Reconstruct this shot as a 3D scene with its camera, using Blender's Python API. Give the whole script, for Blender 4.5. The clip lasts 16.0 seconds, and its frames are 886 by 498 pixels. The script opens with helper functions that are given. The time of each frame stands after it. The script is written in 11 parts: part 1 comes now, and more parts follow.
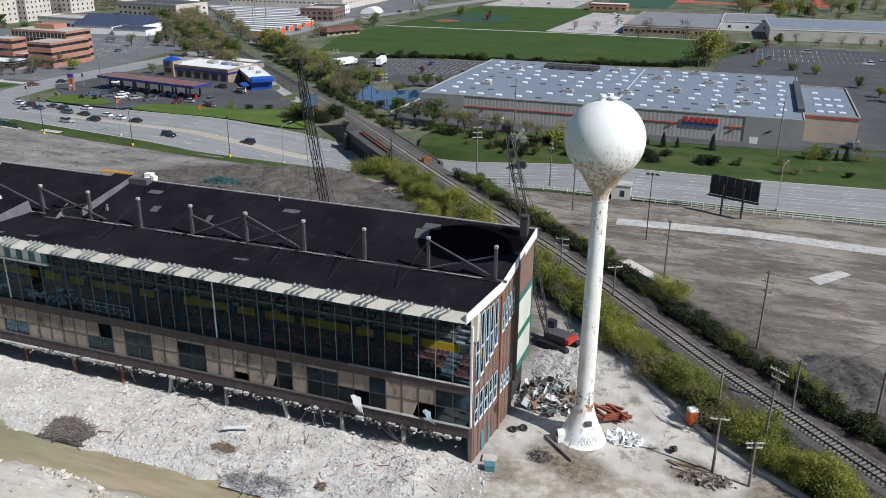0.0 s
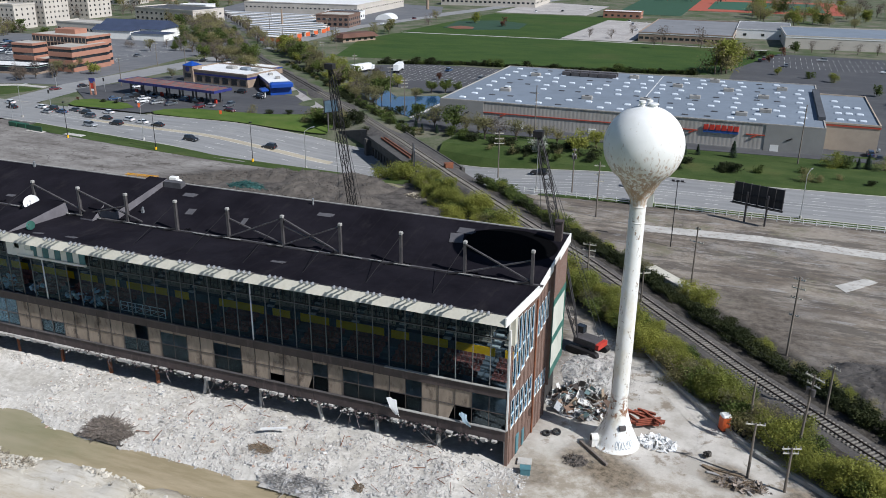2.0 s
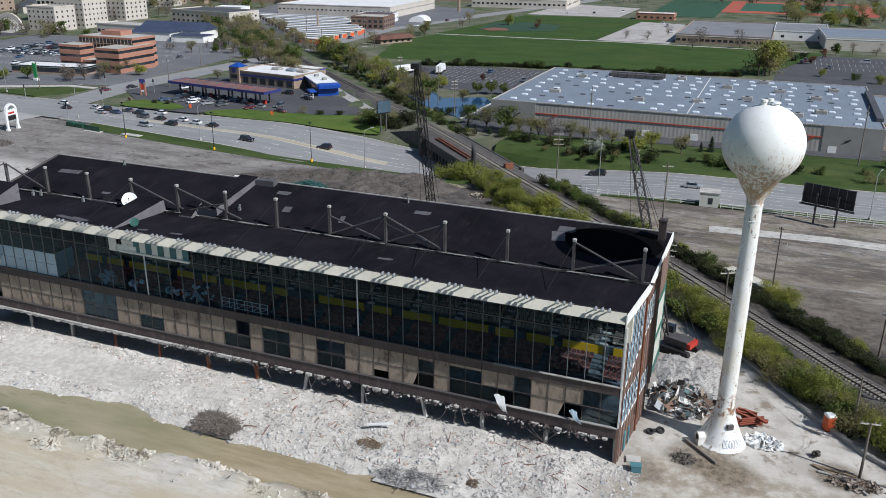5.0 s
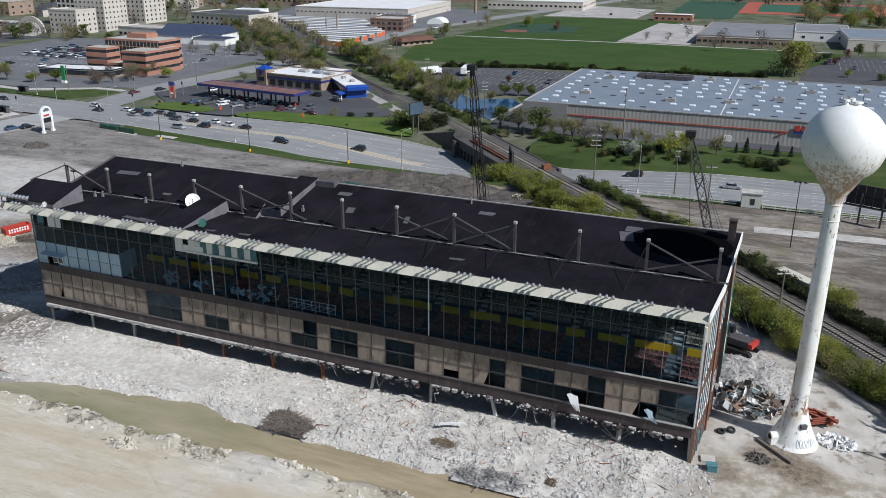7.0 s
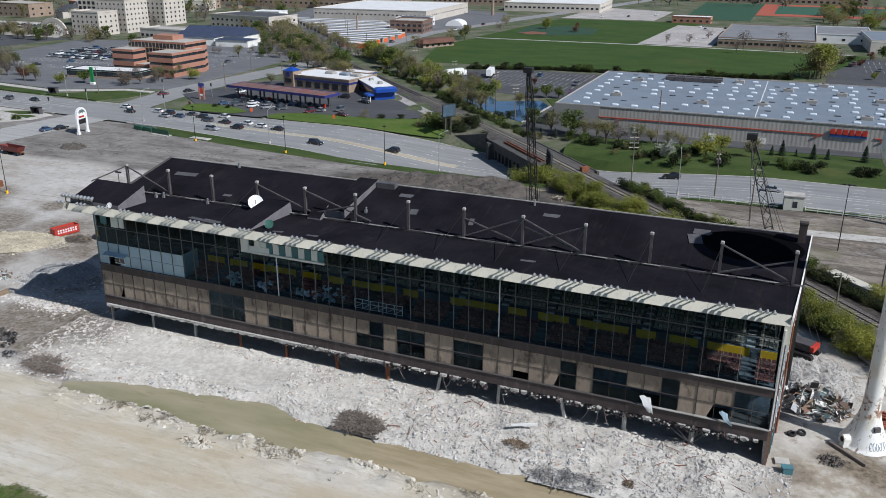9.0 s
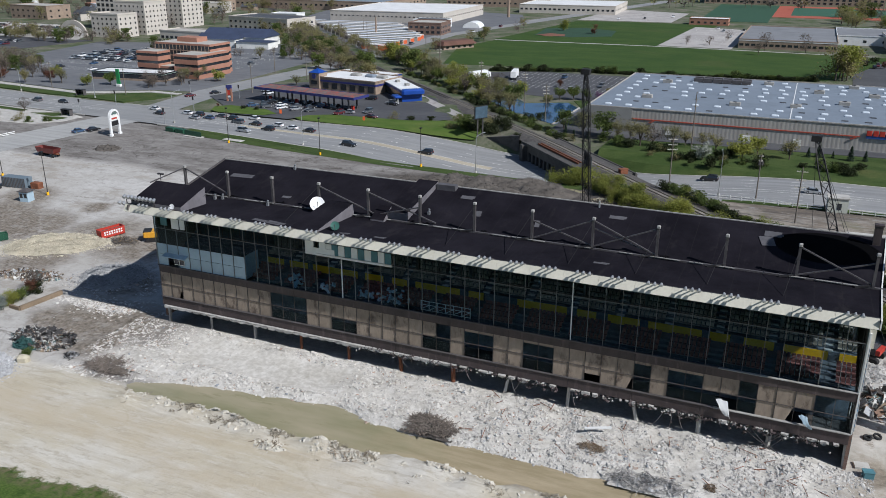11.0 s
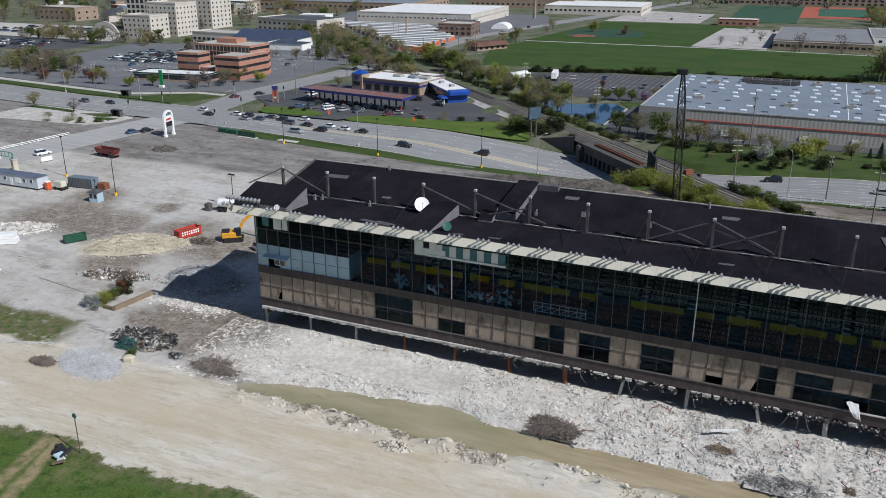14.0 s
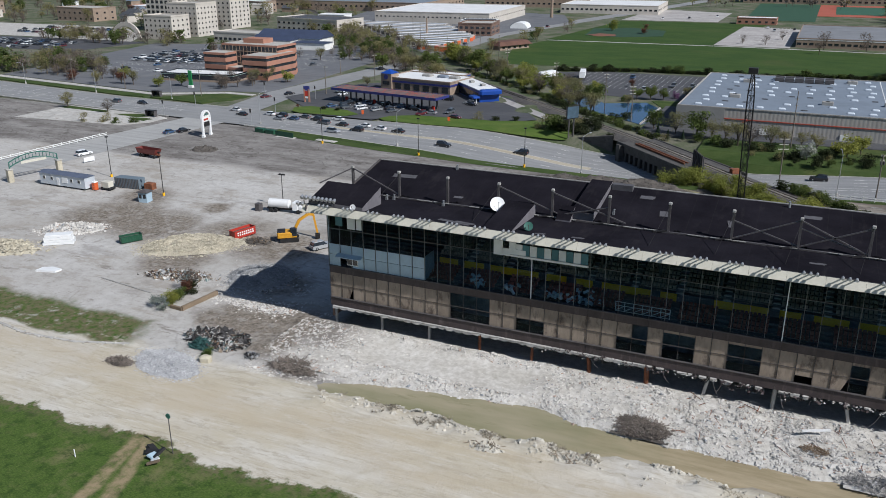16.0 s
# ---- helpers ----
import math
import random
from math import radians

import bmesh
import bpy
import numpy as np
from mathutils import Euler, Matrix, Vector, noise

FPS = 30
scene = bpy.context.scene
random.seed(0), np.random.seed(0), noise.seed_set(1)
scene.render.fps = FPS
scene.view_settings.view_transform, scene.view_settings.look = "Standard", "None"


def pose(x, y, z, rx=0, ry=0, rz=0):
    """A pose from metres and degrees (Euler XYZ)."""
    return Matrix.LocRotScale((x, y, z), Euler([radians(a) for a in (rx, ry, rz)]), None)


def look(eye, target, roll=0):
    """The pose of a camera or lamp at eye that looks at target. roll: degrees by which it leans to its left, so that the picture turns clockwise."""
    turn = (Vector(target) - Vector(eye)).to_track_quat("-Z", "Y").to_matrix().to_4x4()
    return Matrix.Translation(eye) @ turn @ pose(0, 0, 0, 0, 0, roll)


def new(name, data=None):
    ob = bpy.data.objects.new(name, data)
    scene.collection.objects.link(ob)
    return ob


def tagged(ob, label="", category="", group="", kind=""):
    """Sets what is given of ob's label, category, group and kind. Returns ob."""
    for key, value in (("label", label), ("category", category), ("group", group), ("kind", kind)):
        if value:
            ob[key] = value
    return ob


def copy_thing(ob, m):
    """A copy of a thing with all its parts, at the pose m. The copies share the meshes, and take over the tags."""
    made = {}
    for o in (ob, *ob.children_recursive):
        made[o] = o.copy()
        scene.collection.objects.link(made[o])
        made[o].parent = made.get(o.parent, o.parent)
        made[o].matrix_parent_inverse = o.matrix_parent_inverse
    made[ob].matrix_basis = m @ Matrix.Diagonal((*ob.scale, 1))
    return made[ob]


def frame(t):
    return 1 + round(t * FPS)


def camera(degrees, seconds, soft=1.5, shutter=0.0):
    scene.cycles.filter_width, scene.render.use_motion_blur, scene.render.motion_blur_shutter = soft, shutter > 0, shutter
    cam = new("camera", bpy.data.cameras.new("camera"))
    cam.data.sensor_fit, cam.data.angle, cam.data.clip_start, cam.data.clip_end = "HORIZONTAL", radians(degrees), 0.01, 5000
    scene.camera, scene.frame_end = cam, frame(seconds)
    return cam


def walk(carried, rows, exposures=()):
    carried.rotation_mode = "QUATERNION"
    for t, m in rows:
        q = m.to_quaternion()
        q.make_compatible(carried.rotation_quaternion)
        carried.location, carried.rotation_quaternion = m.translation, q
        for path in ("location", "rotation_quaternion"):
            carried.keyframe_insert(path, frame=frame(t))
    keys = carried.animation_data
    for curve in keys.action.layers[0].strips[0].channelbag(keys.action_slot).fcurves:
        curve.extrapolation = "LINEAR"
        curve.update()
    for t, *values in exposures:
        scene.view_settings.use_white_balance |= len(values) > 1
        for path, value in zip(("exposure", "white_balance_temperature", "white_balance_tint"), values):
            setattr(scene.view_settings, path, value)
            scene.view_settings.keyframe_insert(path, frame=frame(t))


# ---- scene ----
cam = camera(56.4, 16.0, 0.9)
PATH = [
    (0, (1.097, 0.684, 59.646), (0.458, 2.437, 58.926), 0.4),
    (0.5, (0.894, 0.267, 59.673), (0.253, 2.022, 58.958), 0.6),
    (1, (0.323, -0.145, 59.687), (-0.323, 1.609, 58.976), 0.6),
    (1.5, (-0.567, -0.683, 59.678), (-1.22, 1.07, 58.97), 0.6),
    (2, (-1.824, -1.344, 59.662), (-2.484, 0.407, 58.956), 0.6),
    (2.5, (-3.283, -2.115, 59.641), (-3.951, -0.366, 58.936), 0.5),
    (3, (-4.931, -2.961, 59.573), (-5.606, -1.215, 58.869), 0.5),
    (3.5, (-6.685, -3.782, 59.501), (-7.366, -2.039, 58.797), 0.4),
    (4, (-8.425, -4.598, 59.427), (-9.113, -2.857, 58.723), 0.4),
    (6.5, (-17.563, -8.939, 59.173), (-18.276, -7.205, 58.476), 0.3),
    (7, (-19.398, -9.882, 59.205), (-20.115, -8.15, 58.508), 0.2),
    (7.5, (-21.28, -10.841, 59.229), (-22.001, -9.111, 58.533), 0.2),
    (8, (-23.179, -11.786, 59.278), (-23.904, -10.056, 58.582), 0.3),
    (8.5, (-25.031, -12.698, 59.334), (-25.76, -10.97, 58.64), 0.2),
    (9, (-26.887, -13.53, 59.355), (-27.62, -11.804, 58.662), 0.2),
    (11.5, (-37.094, -17.31, 59.129), (-37.845, -15.588, 58.441), 0.1),
    (12, (-39.256, -18.134, 59.097), (-40.01, -16.414, 58.41), 0.1),
    (12.5, (-41.545, -18.997, 59.073), (-42.3, -17.277, 58.386), 0.1),
    (13, (-43.863, -19.977, 59.026), (-44.623, -18.258, 58.34), 0.0),
    (13.5, (-46.218, -20.971, 58.972), (-46.981, -19.254, 58.286), 0.0),
    (14, (-48.589, -22.041, 58.928), (-49.356, -20.326, 58.242), 0.0),
    (14.5, (-51.094, -23.022, 58.903), (-51.865, -21.308, 58.217), -0.0),
    (15, (-53.542, -24.097, 58.905), (-54.315, -22.385, 58.219), -0.1),
    (15.5, (-56.012, -25.178, 58.907), (-56.788, -23.467, 58.221), -0.1),
    (16, (-58.513, -26.261, 58.892), (-59.291, -24.551, 58.205), -0.2),
]
walk(cam, [(t, look(eye, target, roll)) for t, eye, target, roll in PATH], [(0, 0.10, 6400, 10), (4, 0.02, 6350, 10), (9, -0.04, 6350, 10), (16, -0.10, 6400, 10)])

# ---- world, sun, exposure ----
SUN_TO = Vector((22.7, -6.1, 21.0)).normalized()
world = bpy.data.worlds.new("sky")
scene.world = world
world.use_nodes = True
wn = world.node_tree
sky = wn.nodes.new("ShaderNodeTexSky")
sky.sky_type = "NISHITA"
sky.sun_disc = False
sky.sun_elevation = math.asin(SUN_TO.z)
sky.sun_rotation = math.atan2(SUN_TO.x, SUN_TO.y)
sky.altitude = 200
sky.ozone_density = 3.0
sky.dust_density = 0.5
wn.links.new(sky.outputs[0], wn.nodes["Background"].inputs[0])
wn.nodes["Background"].inputs[1].default_value = 0.075
sun_data = bpy.data.lights.new("sun", "SUN")
sun_data.energy, sun_data.angle, sun_data.color = 5.0, radians(0.53), (1.0, 0.995, 0.995)
sun = new("sun", sun_data)
sun.matrix_world = look(SUN_TO * 300, (0, 0, 0))


# ---- mesh building ----
class Mesh:
    """Gathers points and faces; m is the material slot of the faces that follow."""

    def __init__(self):
        self.v, self.f, self.s, self.m, self.smooth = [], [], [], 0, []

    def face(self, *pts, sm=False):
        n = len(self.v)
        self.v.extend(pts)
        self.f.append(tuple(range(n, n + len(pts))))
        self.s.append(self.m)
        self.smooth.append(sm)

    def add(self, vs, fs, sm=False):
        n = len(self.v)
        self.v.extend(vs)
        for f in fs:
            self.f.append(tuple(n + i for i in f))
            self.s.append(self.m)
            self.smooth.append(sm)

    def box(self, c, s, rz=0.0, tilt=None):
        """A box at the centre c with the sizes s, turned by rz degrees or by a matrix."""
        r = tilt if tilt is not None else Matrix.Rotation(radians(rz), 3, "Z")
        vs = [Vector(c) + r @ Vector((x * s[0] / 2, y * s[1] / 2, z * s[2] / 2)) for x in (-1, 1) for y in (-1, 1) for z in (-1, 1)]
        self.add([tuple(v) for v in vs], [(0, 1, 3, 2), (4, 6, 7, 5), (0, 4, 5, 1), (2, 3, 7, 6), (0, 2, 6, 4), (1, 5, 7, 3)])

    def bar(self, a, b, w, h=None):
        """A square bar from a to b."""
        a, b = Vector(a), Vector(b)
        d = b - a
        q = d.to_track_quat("Z", "Y").to_matrix()
        self.box((a + b) / 2, (w, h or w, d.length), tilt=q)

    def chamfer(self, c, s, b, rz=0.0):
        """A box with chamfered upright and top edges."""
        r = Matrix.Rotation(radians(rz), 3, "Z")
        hx, hy, hz = s[0] / 2, s[1] / 2, s[2] / 2
        b = min(b, hx * 0.9, hy * 0.9, hz * 0.9)
        ring = lambda ex, ey, z: [(ex - b, -ey, z), (ex, -ey + b, z), (ex, ey - b, z), (ex - b, ey, z), (-ex + b, ey, z), (-ex, ey - b, z), (-ex, -ey + b, z), (-ex + b, -ey, z)]
        vs = ring(hx, hy, -hz) + ring(hx, hy, hz - b) + ring(hx - b, hy - b, hz)
        fs = [tuple(range(7, -1, -1)), tuple(range(16, 24))]
        for k in (0, 8):
            fs += [(k + i, k + (i + 1) % 8, k + 8 + (i + 1) % 8, k + 8 + i) for i in range(8)]
        self.add([tuple(Vector(c) + r @ Vector(v)) for v in vs], fs)

    def cyl(self, a, b, r0, r1=None, n=10, caps=True, sm=True):
        a, b = Vector(a), Vector(b)
        r1 = r0 if r1 is None else r1
        q = (b - a).to_track_quat("Z", "Y").to_matrix()
        vs = []
        for p, r in ((a, r0), (b, r1)):
            vs += [tuple(p + q @ Vector((r * math.cos(2 * math.pi * i / n), r * math.sin(2 * math.pi * i / n), 0))) for i in range(n)]
        self.add(vs, [(i, (i + 1) % n, n + (i + 1) % n, n + i) for i in range(n)], sm)
        if caps:
            self.add(vs, [tuple(range(n - 1, -1, -1)), tuple(range(n, 2 * n))])

    def spin(self, prof, n=24, c=(0, 0, 0), sm=True):
        """A surface of revolution about the upright through c, from (radius, height) pairs."""
        vs = [(c[0] + r * math.cos(2 * math.pi * i / n), c[1] + r * math.sin(2 * math.pi * i / n), c[2] + z) for r, z in prof for i in range(n)]
        fs = [(k * n + i, k * n + (i + 1) % n, (k + 1) * n + (i + 1) % n, (k + 1) * n + i) for k in range(len(prof) - 1) for i in range(n)]
        self.add(vs, fs, sm)

    def tube(self, pts, r, n=5):
        """One bent tube through the points."""
        vs = []
        for i, p in enumerate(pts):
            d = Vector(pts[min(i + 1, len(pts) - 1)]) - Vector(pts[max(i - 1, 0)])
            q = d.to_track_quat("Z", "Y").to_matrix()
            vs += [tuple(Vector(p) + q @ Vector((r * math.cos(2 * math.pi * k / n), r * math.sin(2 * math.pi * k / n), 0))) for k in range(n)]
        fs = [(i * n + k, i * n + (k + 1) % n, (i + 1) * n + (k + 1) % n, (i + 1) * n + k) for i in range(len(pts) - 1) for k in range(n)]
        self.add(vs, fs, True)

    def prism(self, poly, z0, z1, sides=True, bottom=False):
        """An upright prism over the polygon poly, counter-clockwise."""
        n = len(poly)
        vs = [(x, y, z0) for x, y in poly] + [(x, y, z1) for x, y in poly]
        fs = [tuple(range(n, 2 * n))]
        if sides:
            fs += [(i, (i + 1) % n, n + (i + 1) % n, n + i) for i in range(n)]
        if bottom:
            fs.append(tuple(range(n - 1, -1, -1)))
        self.add(vs, fs)

    def profile(self, outline, x0, x1):
        """A solid drawn along x from an outline of (y, z), counter-clockwise seen from +x."""
        n = len(outline)
        vs = [(x0, y, z) for y, z in outline] + [(x1, y, z) for y, z in outline]
        fs = [(i, (i + 1) % n, n + (i + 1) % n, n + i) for i in range(n)]
        fs += [tuple(range(n - 1, -1, -1)), tuple(range(n, 2 * n))]
        self.add(vs, fs)

    def rock(self, c, r, rng, flat=0.7):
        """A small broken lump of eight faces or so."""
        x, y, z = c
        a = rng.uniform(0, 6.28)
        k = lambda: rng.uniform(0.6, 1.25) * r
        ring = [(x + k() * math.cos(a + i * 1.571), y + k() * math.sin(a + i * 1.571), z + rng.uniform(-0.25, 0.35) * r) for i in range(4)]
        top = (x + rng.uniform(-0.5, 0.5) * r, y + rng.uniform(-0.5, 0.5) * r, z + k() * flat)
        top2 = (x + rng.uniform(-0.6, 0.6) * r, y + rng.uniform(-0.6, 0.6) * r, z + k() * flat * 0.9)
        self.add(ring + [top, top2], [(0, 1, 4), (1, 2, 5, 4), (2, 3, 5), (3, 0, 4, 5)])

    def data(self, name, mats, shift=(0, 0, 0)):
        me = bpy.data.meshes.new(name)
        if shift != (0, 0, 0):
            self.v = [(x - shift[0], y - shift[1], z - shift[2]) for x, y, z in self.v]
        me.from_pydata(self.v, [], self.f)
        for m in mats if isinstance(mats, (list, tuple)) else [mats]:
            me.materials.append(m)
        if max(self.s, default=0):
            me.polygons.foreach_set("material_index", self.s)
        if any(self.smooth):
            me.polygons.foreach_set("use_smooth", self.smooth)
        me.update()
        return me


def part(name, mesh, mats, parent, label="", shift=None):
    """Links a Mesh (or mesh data) as one object under a thing; world points are shifted to the thing's own."""
    if isinstance(mesh, Mesh):
        mesh = mesh.data(name, mats, shift or (0, 0, 0))
    ob = new(name, mesh)
    ob.parent = parent
    if label:
        ob["label"] = label
    return ob


def thing(name, label, category, at=(0, 0, 0), rz=0.0, group="", kind=""):
    ob = new(name)
    ob.empty_display_size = 0.3
    ob.matrix_basis = pose(at[0], at[1], at[2], 0, 0, rz)
    return tagged(ob, label, category, group, kind)


def solid(name, mesh, mats, label, category, at=(0, 0, 0), rz=0.0, group="", kind="", shift=None):
    """A thing that is one mesh."""
    ob = new(name, mesh.data(name, mats, shift or (0, 0, 0)) if isinstance(mesh, Mesh) else mesh)
    ob.matrix_basis = pose(at[0], at[1], at[2], 0, 0, rz)
    return tagged(ob, label, category, group, kind)


def lerp_line(line, x):
    """y on a polyline of (x, y) sorted by x."""
    if x <= line[0][0]:
        return line[0][1]
    for (x0, y0), (x1, y1) in zip(line, line[1:]):
        if x <= x1:
            return y0 + (y1 - y0) * (x - x0) / (x1 - x0)
    return line[-1][1]


def smooth(a, b, x):
    t = min(1, max(0, (x - a) / (b - a)))
    return t * t * (3 - 2 * t)


# ---- materials ----
def nodes_of(name):
    m = bpy.data.materials.new(name)
    m.use_nodes = True
    return m, m.node_tree.nodes, m.node_tree.links, m.node_tree.nodes["Principled BSDF"]


class Web:
    """Short hand for shader nodes."""

    def __init__(self, name):
        self.m, self.n, self.l, self.b = nodes_of(name)
        self.pos = self.n.new("ShaderNodeNewGeometry").outputs["Position"]

    def noise(self, scale, detail=4.0, rough=0.55, vec=None, stretch=None):
        t = self.n.new("ShaderNodeTexNoise")
        t.inputs["Scale"].default_value, t.inputs["Detail"].default_value, t.inputs["Roughness"].default_value = scale, detail, rough
        v = vec or self.pos
        if stretch:
            k = self.n.new("ShaderNodeMapping")
            k.inputs["Scale"].default_value = stretch[:3]
            if len(stretch) > 3:
                k.inputs["Rotation"].default_value = (0, 0, radians(stretch[3]))
            self.l.new(v, k.inputs[0])
            v = k.outputs[0]
        self.l.new(v, t.inputs["Vector"])
        return t.outputs["Fac"]

    def ramp(self, fac, *stops):
        r = self.n.new("ShaderNodeValToRGB")
        while len(r.color_ramp.elements) < len(stops):
            r.color_ramp.elements.new(0.5)
        for e, (p, c) in zip(r.color_ramp.elements, stops):
            e.position = p
            e.color = (c, c, c, 1) if isinstance(c, (int, float)) else (*c, 1)
        self.l.new(fac, r.inputs[0])
        return r.outputs[0]

    def mix(self, fac, a, b, mode="MIX"):
        x = self.n.new("ShaderNodeMix")
        x.data_type, x.blend_type = "RGBA", mode
        for sock, val in ((x.inputs["Factor"], fac), (x.inputs["A"], a), (x.inputs["B"], b)):
            if isinstance(val, (int, float)):
                sock.default_value = val if sock.type == "VALUE" else (val, val, val, 1)
            elif isinstance(val, tuple):
                sock.default_value = (*val, 1)
            else:
                self.l.new(val, sock)
        return x.outputs["Result"]

    def math(self, op, a, b=0.0, c=None):
        x = self.n.new("ShaderNodeMath")
        x.operation = op
        for i, val in enumerate((a, b) if c is None else (a, b, c)):
            if isinstance(val, (int, float)):
                x.inputs[i].default_value = val
            else:
                self.l.new(val, x.inputs[i])
        return x.outputs[0]

    def xyz(self):
        s = self.n.new("ShaderNodeSeparateXYZ")
        self.l.new(self.pos, s.inputs[0])
        return s.outputs

    def step(self, v, a, b):
        """0 below a, 1 above b, smooth between."""
        x = self.n.new("ShaderNodeMapRange")
        x.interpolation_type = "SMOOTHSTEP"
        x.inputs["From Min"].default_value, x.inputs["From Max"].default_value = a, b
        self.l.new(v, x.inputs["Value"])
        return x.outputs["Result"]

    def random(self):
        return self.n.new("ShaderNodeObjectInfo").outputs["Random"]

    def island(self):
        return self.n.new("ShaderNodeNewGeometry").outputs["Random Per Island"]

    def bump(self, h, strength=0.3, dist=0.1):
        x = self.n.new("ShaderNodeBump")
        x.inputs["Strength"].default_value, x.inputs["Distance"].default_value = strength, dist
        self.l.new(h, x.inputs["Height"])
        self.l.new(x.outputs[0], self.b.inputs["Normal"])

    def done(self, colour=None, rough=0.8, metal=0.0, spec=0.5):
        if colour is not None:
            if isinstance(colour, tuple):
                self.b.inputs["Base Color"].default_value = (*colour, 1)
            else:
                self.l.new(colour, self.b.inputs["Base Color"])
        if isinstance(rough, (int, float)):
            self.b.inputs["Roughness"].default_value = rough
        else:
            self.l.new(rough, self.b.inputs["Roughness"])
        self.b.inputs["Metallic"].default_value = metal
        self.b.inputs["Specular IOR Level"].default_value = spec
        return self.m


def shade(c, k):
    return tuple(min(1.0, v * k) for v in c)


def surf(name, c, rough=0.8, metal=0.0, var=0.2, big=0.15, fine=4.0, bump=0.15, stain=None, stain_at=(0.55, 0.7), per=0.0, isl=0.0, stretch=None, spec=0.4):
    """A plain weathered surface: two scales of mottling, perhaps stains, perhaps a tone of its own for each piece."""
    w = Web(name)
    a = w.noise(big, 5, 0.6, stretch=stretch)
    b = w.noise(fine, 4, 0.6)
    col = w.mix(w.ramp(a, (0.3, 0), (0.7, 1)), shade(c, 1 - var), shade(c, 1 + var))
    col = w.mix(w.ramp(b, (0.35, 0), (0.65, 1)), col, w.mix(1.0, col, shade((1, 1, 1), 1 - var * 0.7), "MULTIPLY"))
    if stain:
        col = w.mix(w.ramp(w.noise(big * 3, 6, 0.65, stretch=stretch), (stain_at[0], 0), (stain_at[1], 1)), col, stain)
    if per:
        col = w.mix(1.0, col, w.ramp(w.random(), (0, 1 - per), (1, 1.0)), "MULTIPLY")
    if isl:
        col = w.mix(1.0, col, w.ramp(w.island(), (0, 1 - isl), (1, 1.0)), "MULTIPLY")
    if bump:
        w.bump(b, bump, 0.05)
    return w.done(col, rough, metal, spec)


def ground_material():
    """Dust, mud, gravel, cracked paving and grass over the whole site, by its own plan."""
    w = Web("site_ground")
    x, y, _ = w.xyz()
    wob = w.math("MULTIPLY", w.math("SUBTRACT", w.noise(0.09, 4), 0.5), 7.0)
    wob2 = w.math("MULTIPLY", w.math("SUBTRACT", w.noise(0.4, 5), 0.5), 3.0)
    yy = w.math("ADD", w.math("ADD", y, wob), wob2)
    xx = w.math("ADD", x, w.math("MULTIPLY", wob, 1.5))
    fine = w.noise(1.3, 6, 0.65)
    mid = w.noise(0.22, 8, 0.68)
    streak = w.noise(0.16, 9, 0.72, stretch=(0.5, 1.7, 1, 8))
    # worn paving of the lots: dark streaks on grey-brown
    lot = w.mix(w.ramp(streak, (0.40, 0), (0.58, 1)), (0.085, 0.075, 0.068), (0.225, 0.210, 0.196))
    lot = w.mix(w.ramp(mid, (0.42, 0), (0.68, 1)), lot, (0.275, 0.262, 0.248))
    lot = w.mix(w.ramp(w.noise(0.05, 9, 0.72), (0.53, 0), (0.57, 0.75)), lot, (0.080, 0.071, 0.066))
    lot = w.mix(w.ramp(w.noise(1.1, 9, 0.8), (0.50, 0), (0.62, 0.55)), lot, (0.10, 0.092, 0.084))
    lot = w.mix(w.ramp(w.noise(0.55, 9, 0.8, stretch=(0.6, 1.5, 1, 30)), (0.56, 0), (0.60, 0.6)), lot, (0.33, 0.315, 0.295))
    lot = w.mix(w.ramp(w.noise(0.35, 9, 0.75, stretch=(1, 1.6, 1, -20)), (0.52, 0), (0.60, 0.45)), lot, (0.14, 0.125, 0.112))
    tan = w.mix(w.ramp(w.noise(0.8, 8, 0.75), (0.40, 0), (0.6, 1)), (0.175, 0.145, 0.115), (0.315, 0.275, 0.23))
    lot = w.mix(w.math("MULTIPLY", w.ramp(w.noise(0.045, 7, 0.7, stretch=(1, 1.2, 1, 40)), (0.43, 0), (0.55, 0.9)), w.step(xx, -150, -100)), lot, tan)
    grey = w.mix(w.ramp(w.noise(0.10, 9, 0.76, stretch=(0.6, 1.7, 1, 4)), (0.40, 0), (0.60, 1)), (0.135, 0.120, 0.108), (0.300, 0.283, 0.262))
    lot = w.mix(w.math("MULTIPLY", 0.75, w.math("SUBTRACT", 1.0, w.step(xx, -150, -100))), lot, grey)
    lot = w.mix(w.ramp(w.noise(0.16, 9, 0.75), (0.57, 0), (0.61, 0.7)), lot, (0.075, 0.064, 0.055))
    for size, wide in ((0.06, 0.006), (0.16, 0.006)):
        line = w.math("ABSOLUTE", w.math("SUBTRACT", w.noise(size, 3, 0.55), 0.5))
        lot = w.mix(w.math("MULTIPLY", w.ramp(line, (0.0, 0.75), (wide, 0.0)), w.ramp(w.noise(0.1, 5, 0.7), (0.40, 0), (0.52, 1))), lot, (0.07, 0.06, 0.052))
    east = w.step(xx, -70, -50)
    lot = w.mix(w.math("MULTIPLY", east, w.ramp(w.noise(0.032, 8, 0.68), (0.40, 0), (0.55, 0.75))), lot, (0.300, 0.262, 0.215))
    lot = w.mix(w.math("MULTIPLY", east, w.ramp(w.noise(0.055, 9, 0.7, stretch=(0.6, 1.5, 1, 20)), (0.49, 0), (0.57, 0.8))), lot, (0.108, 0.088, 0.072))
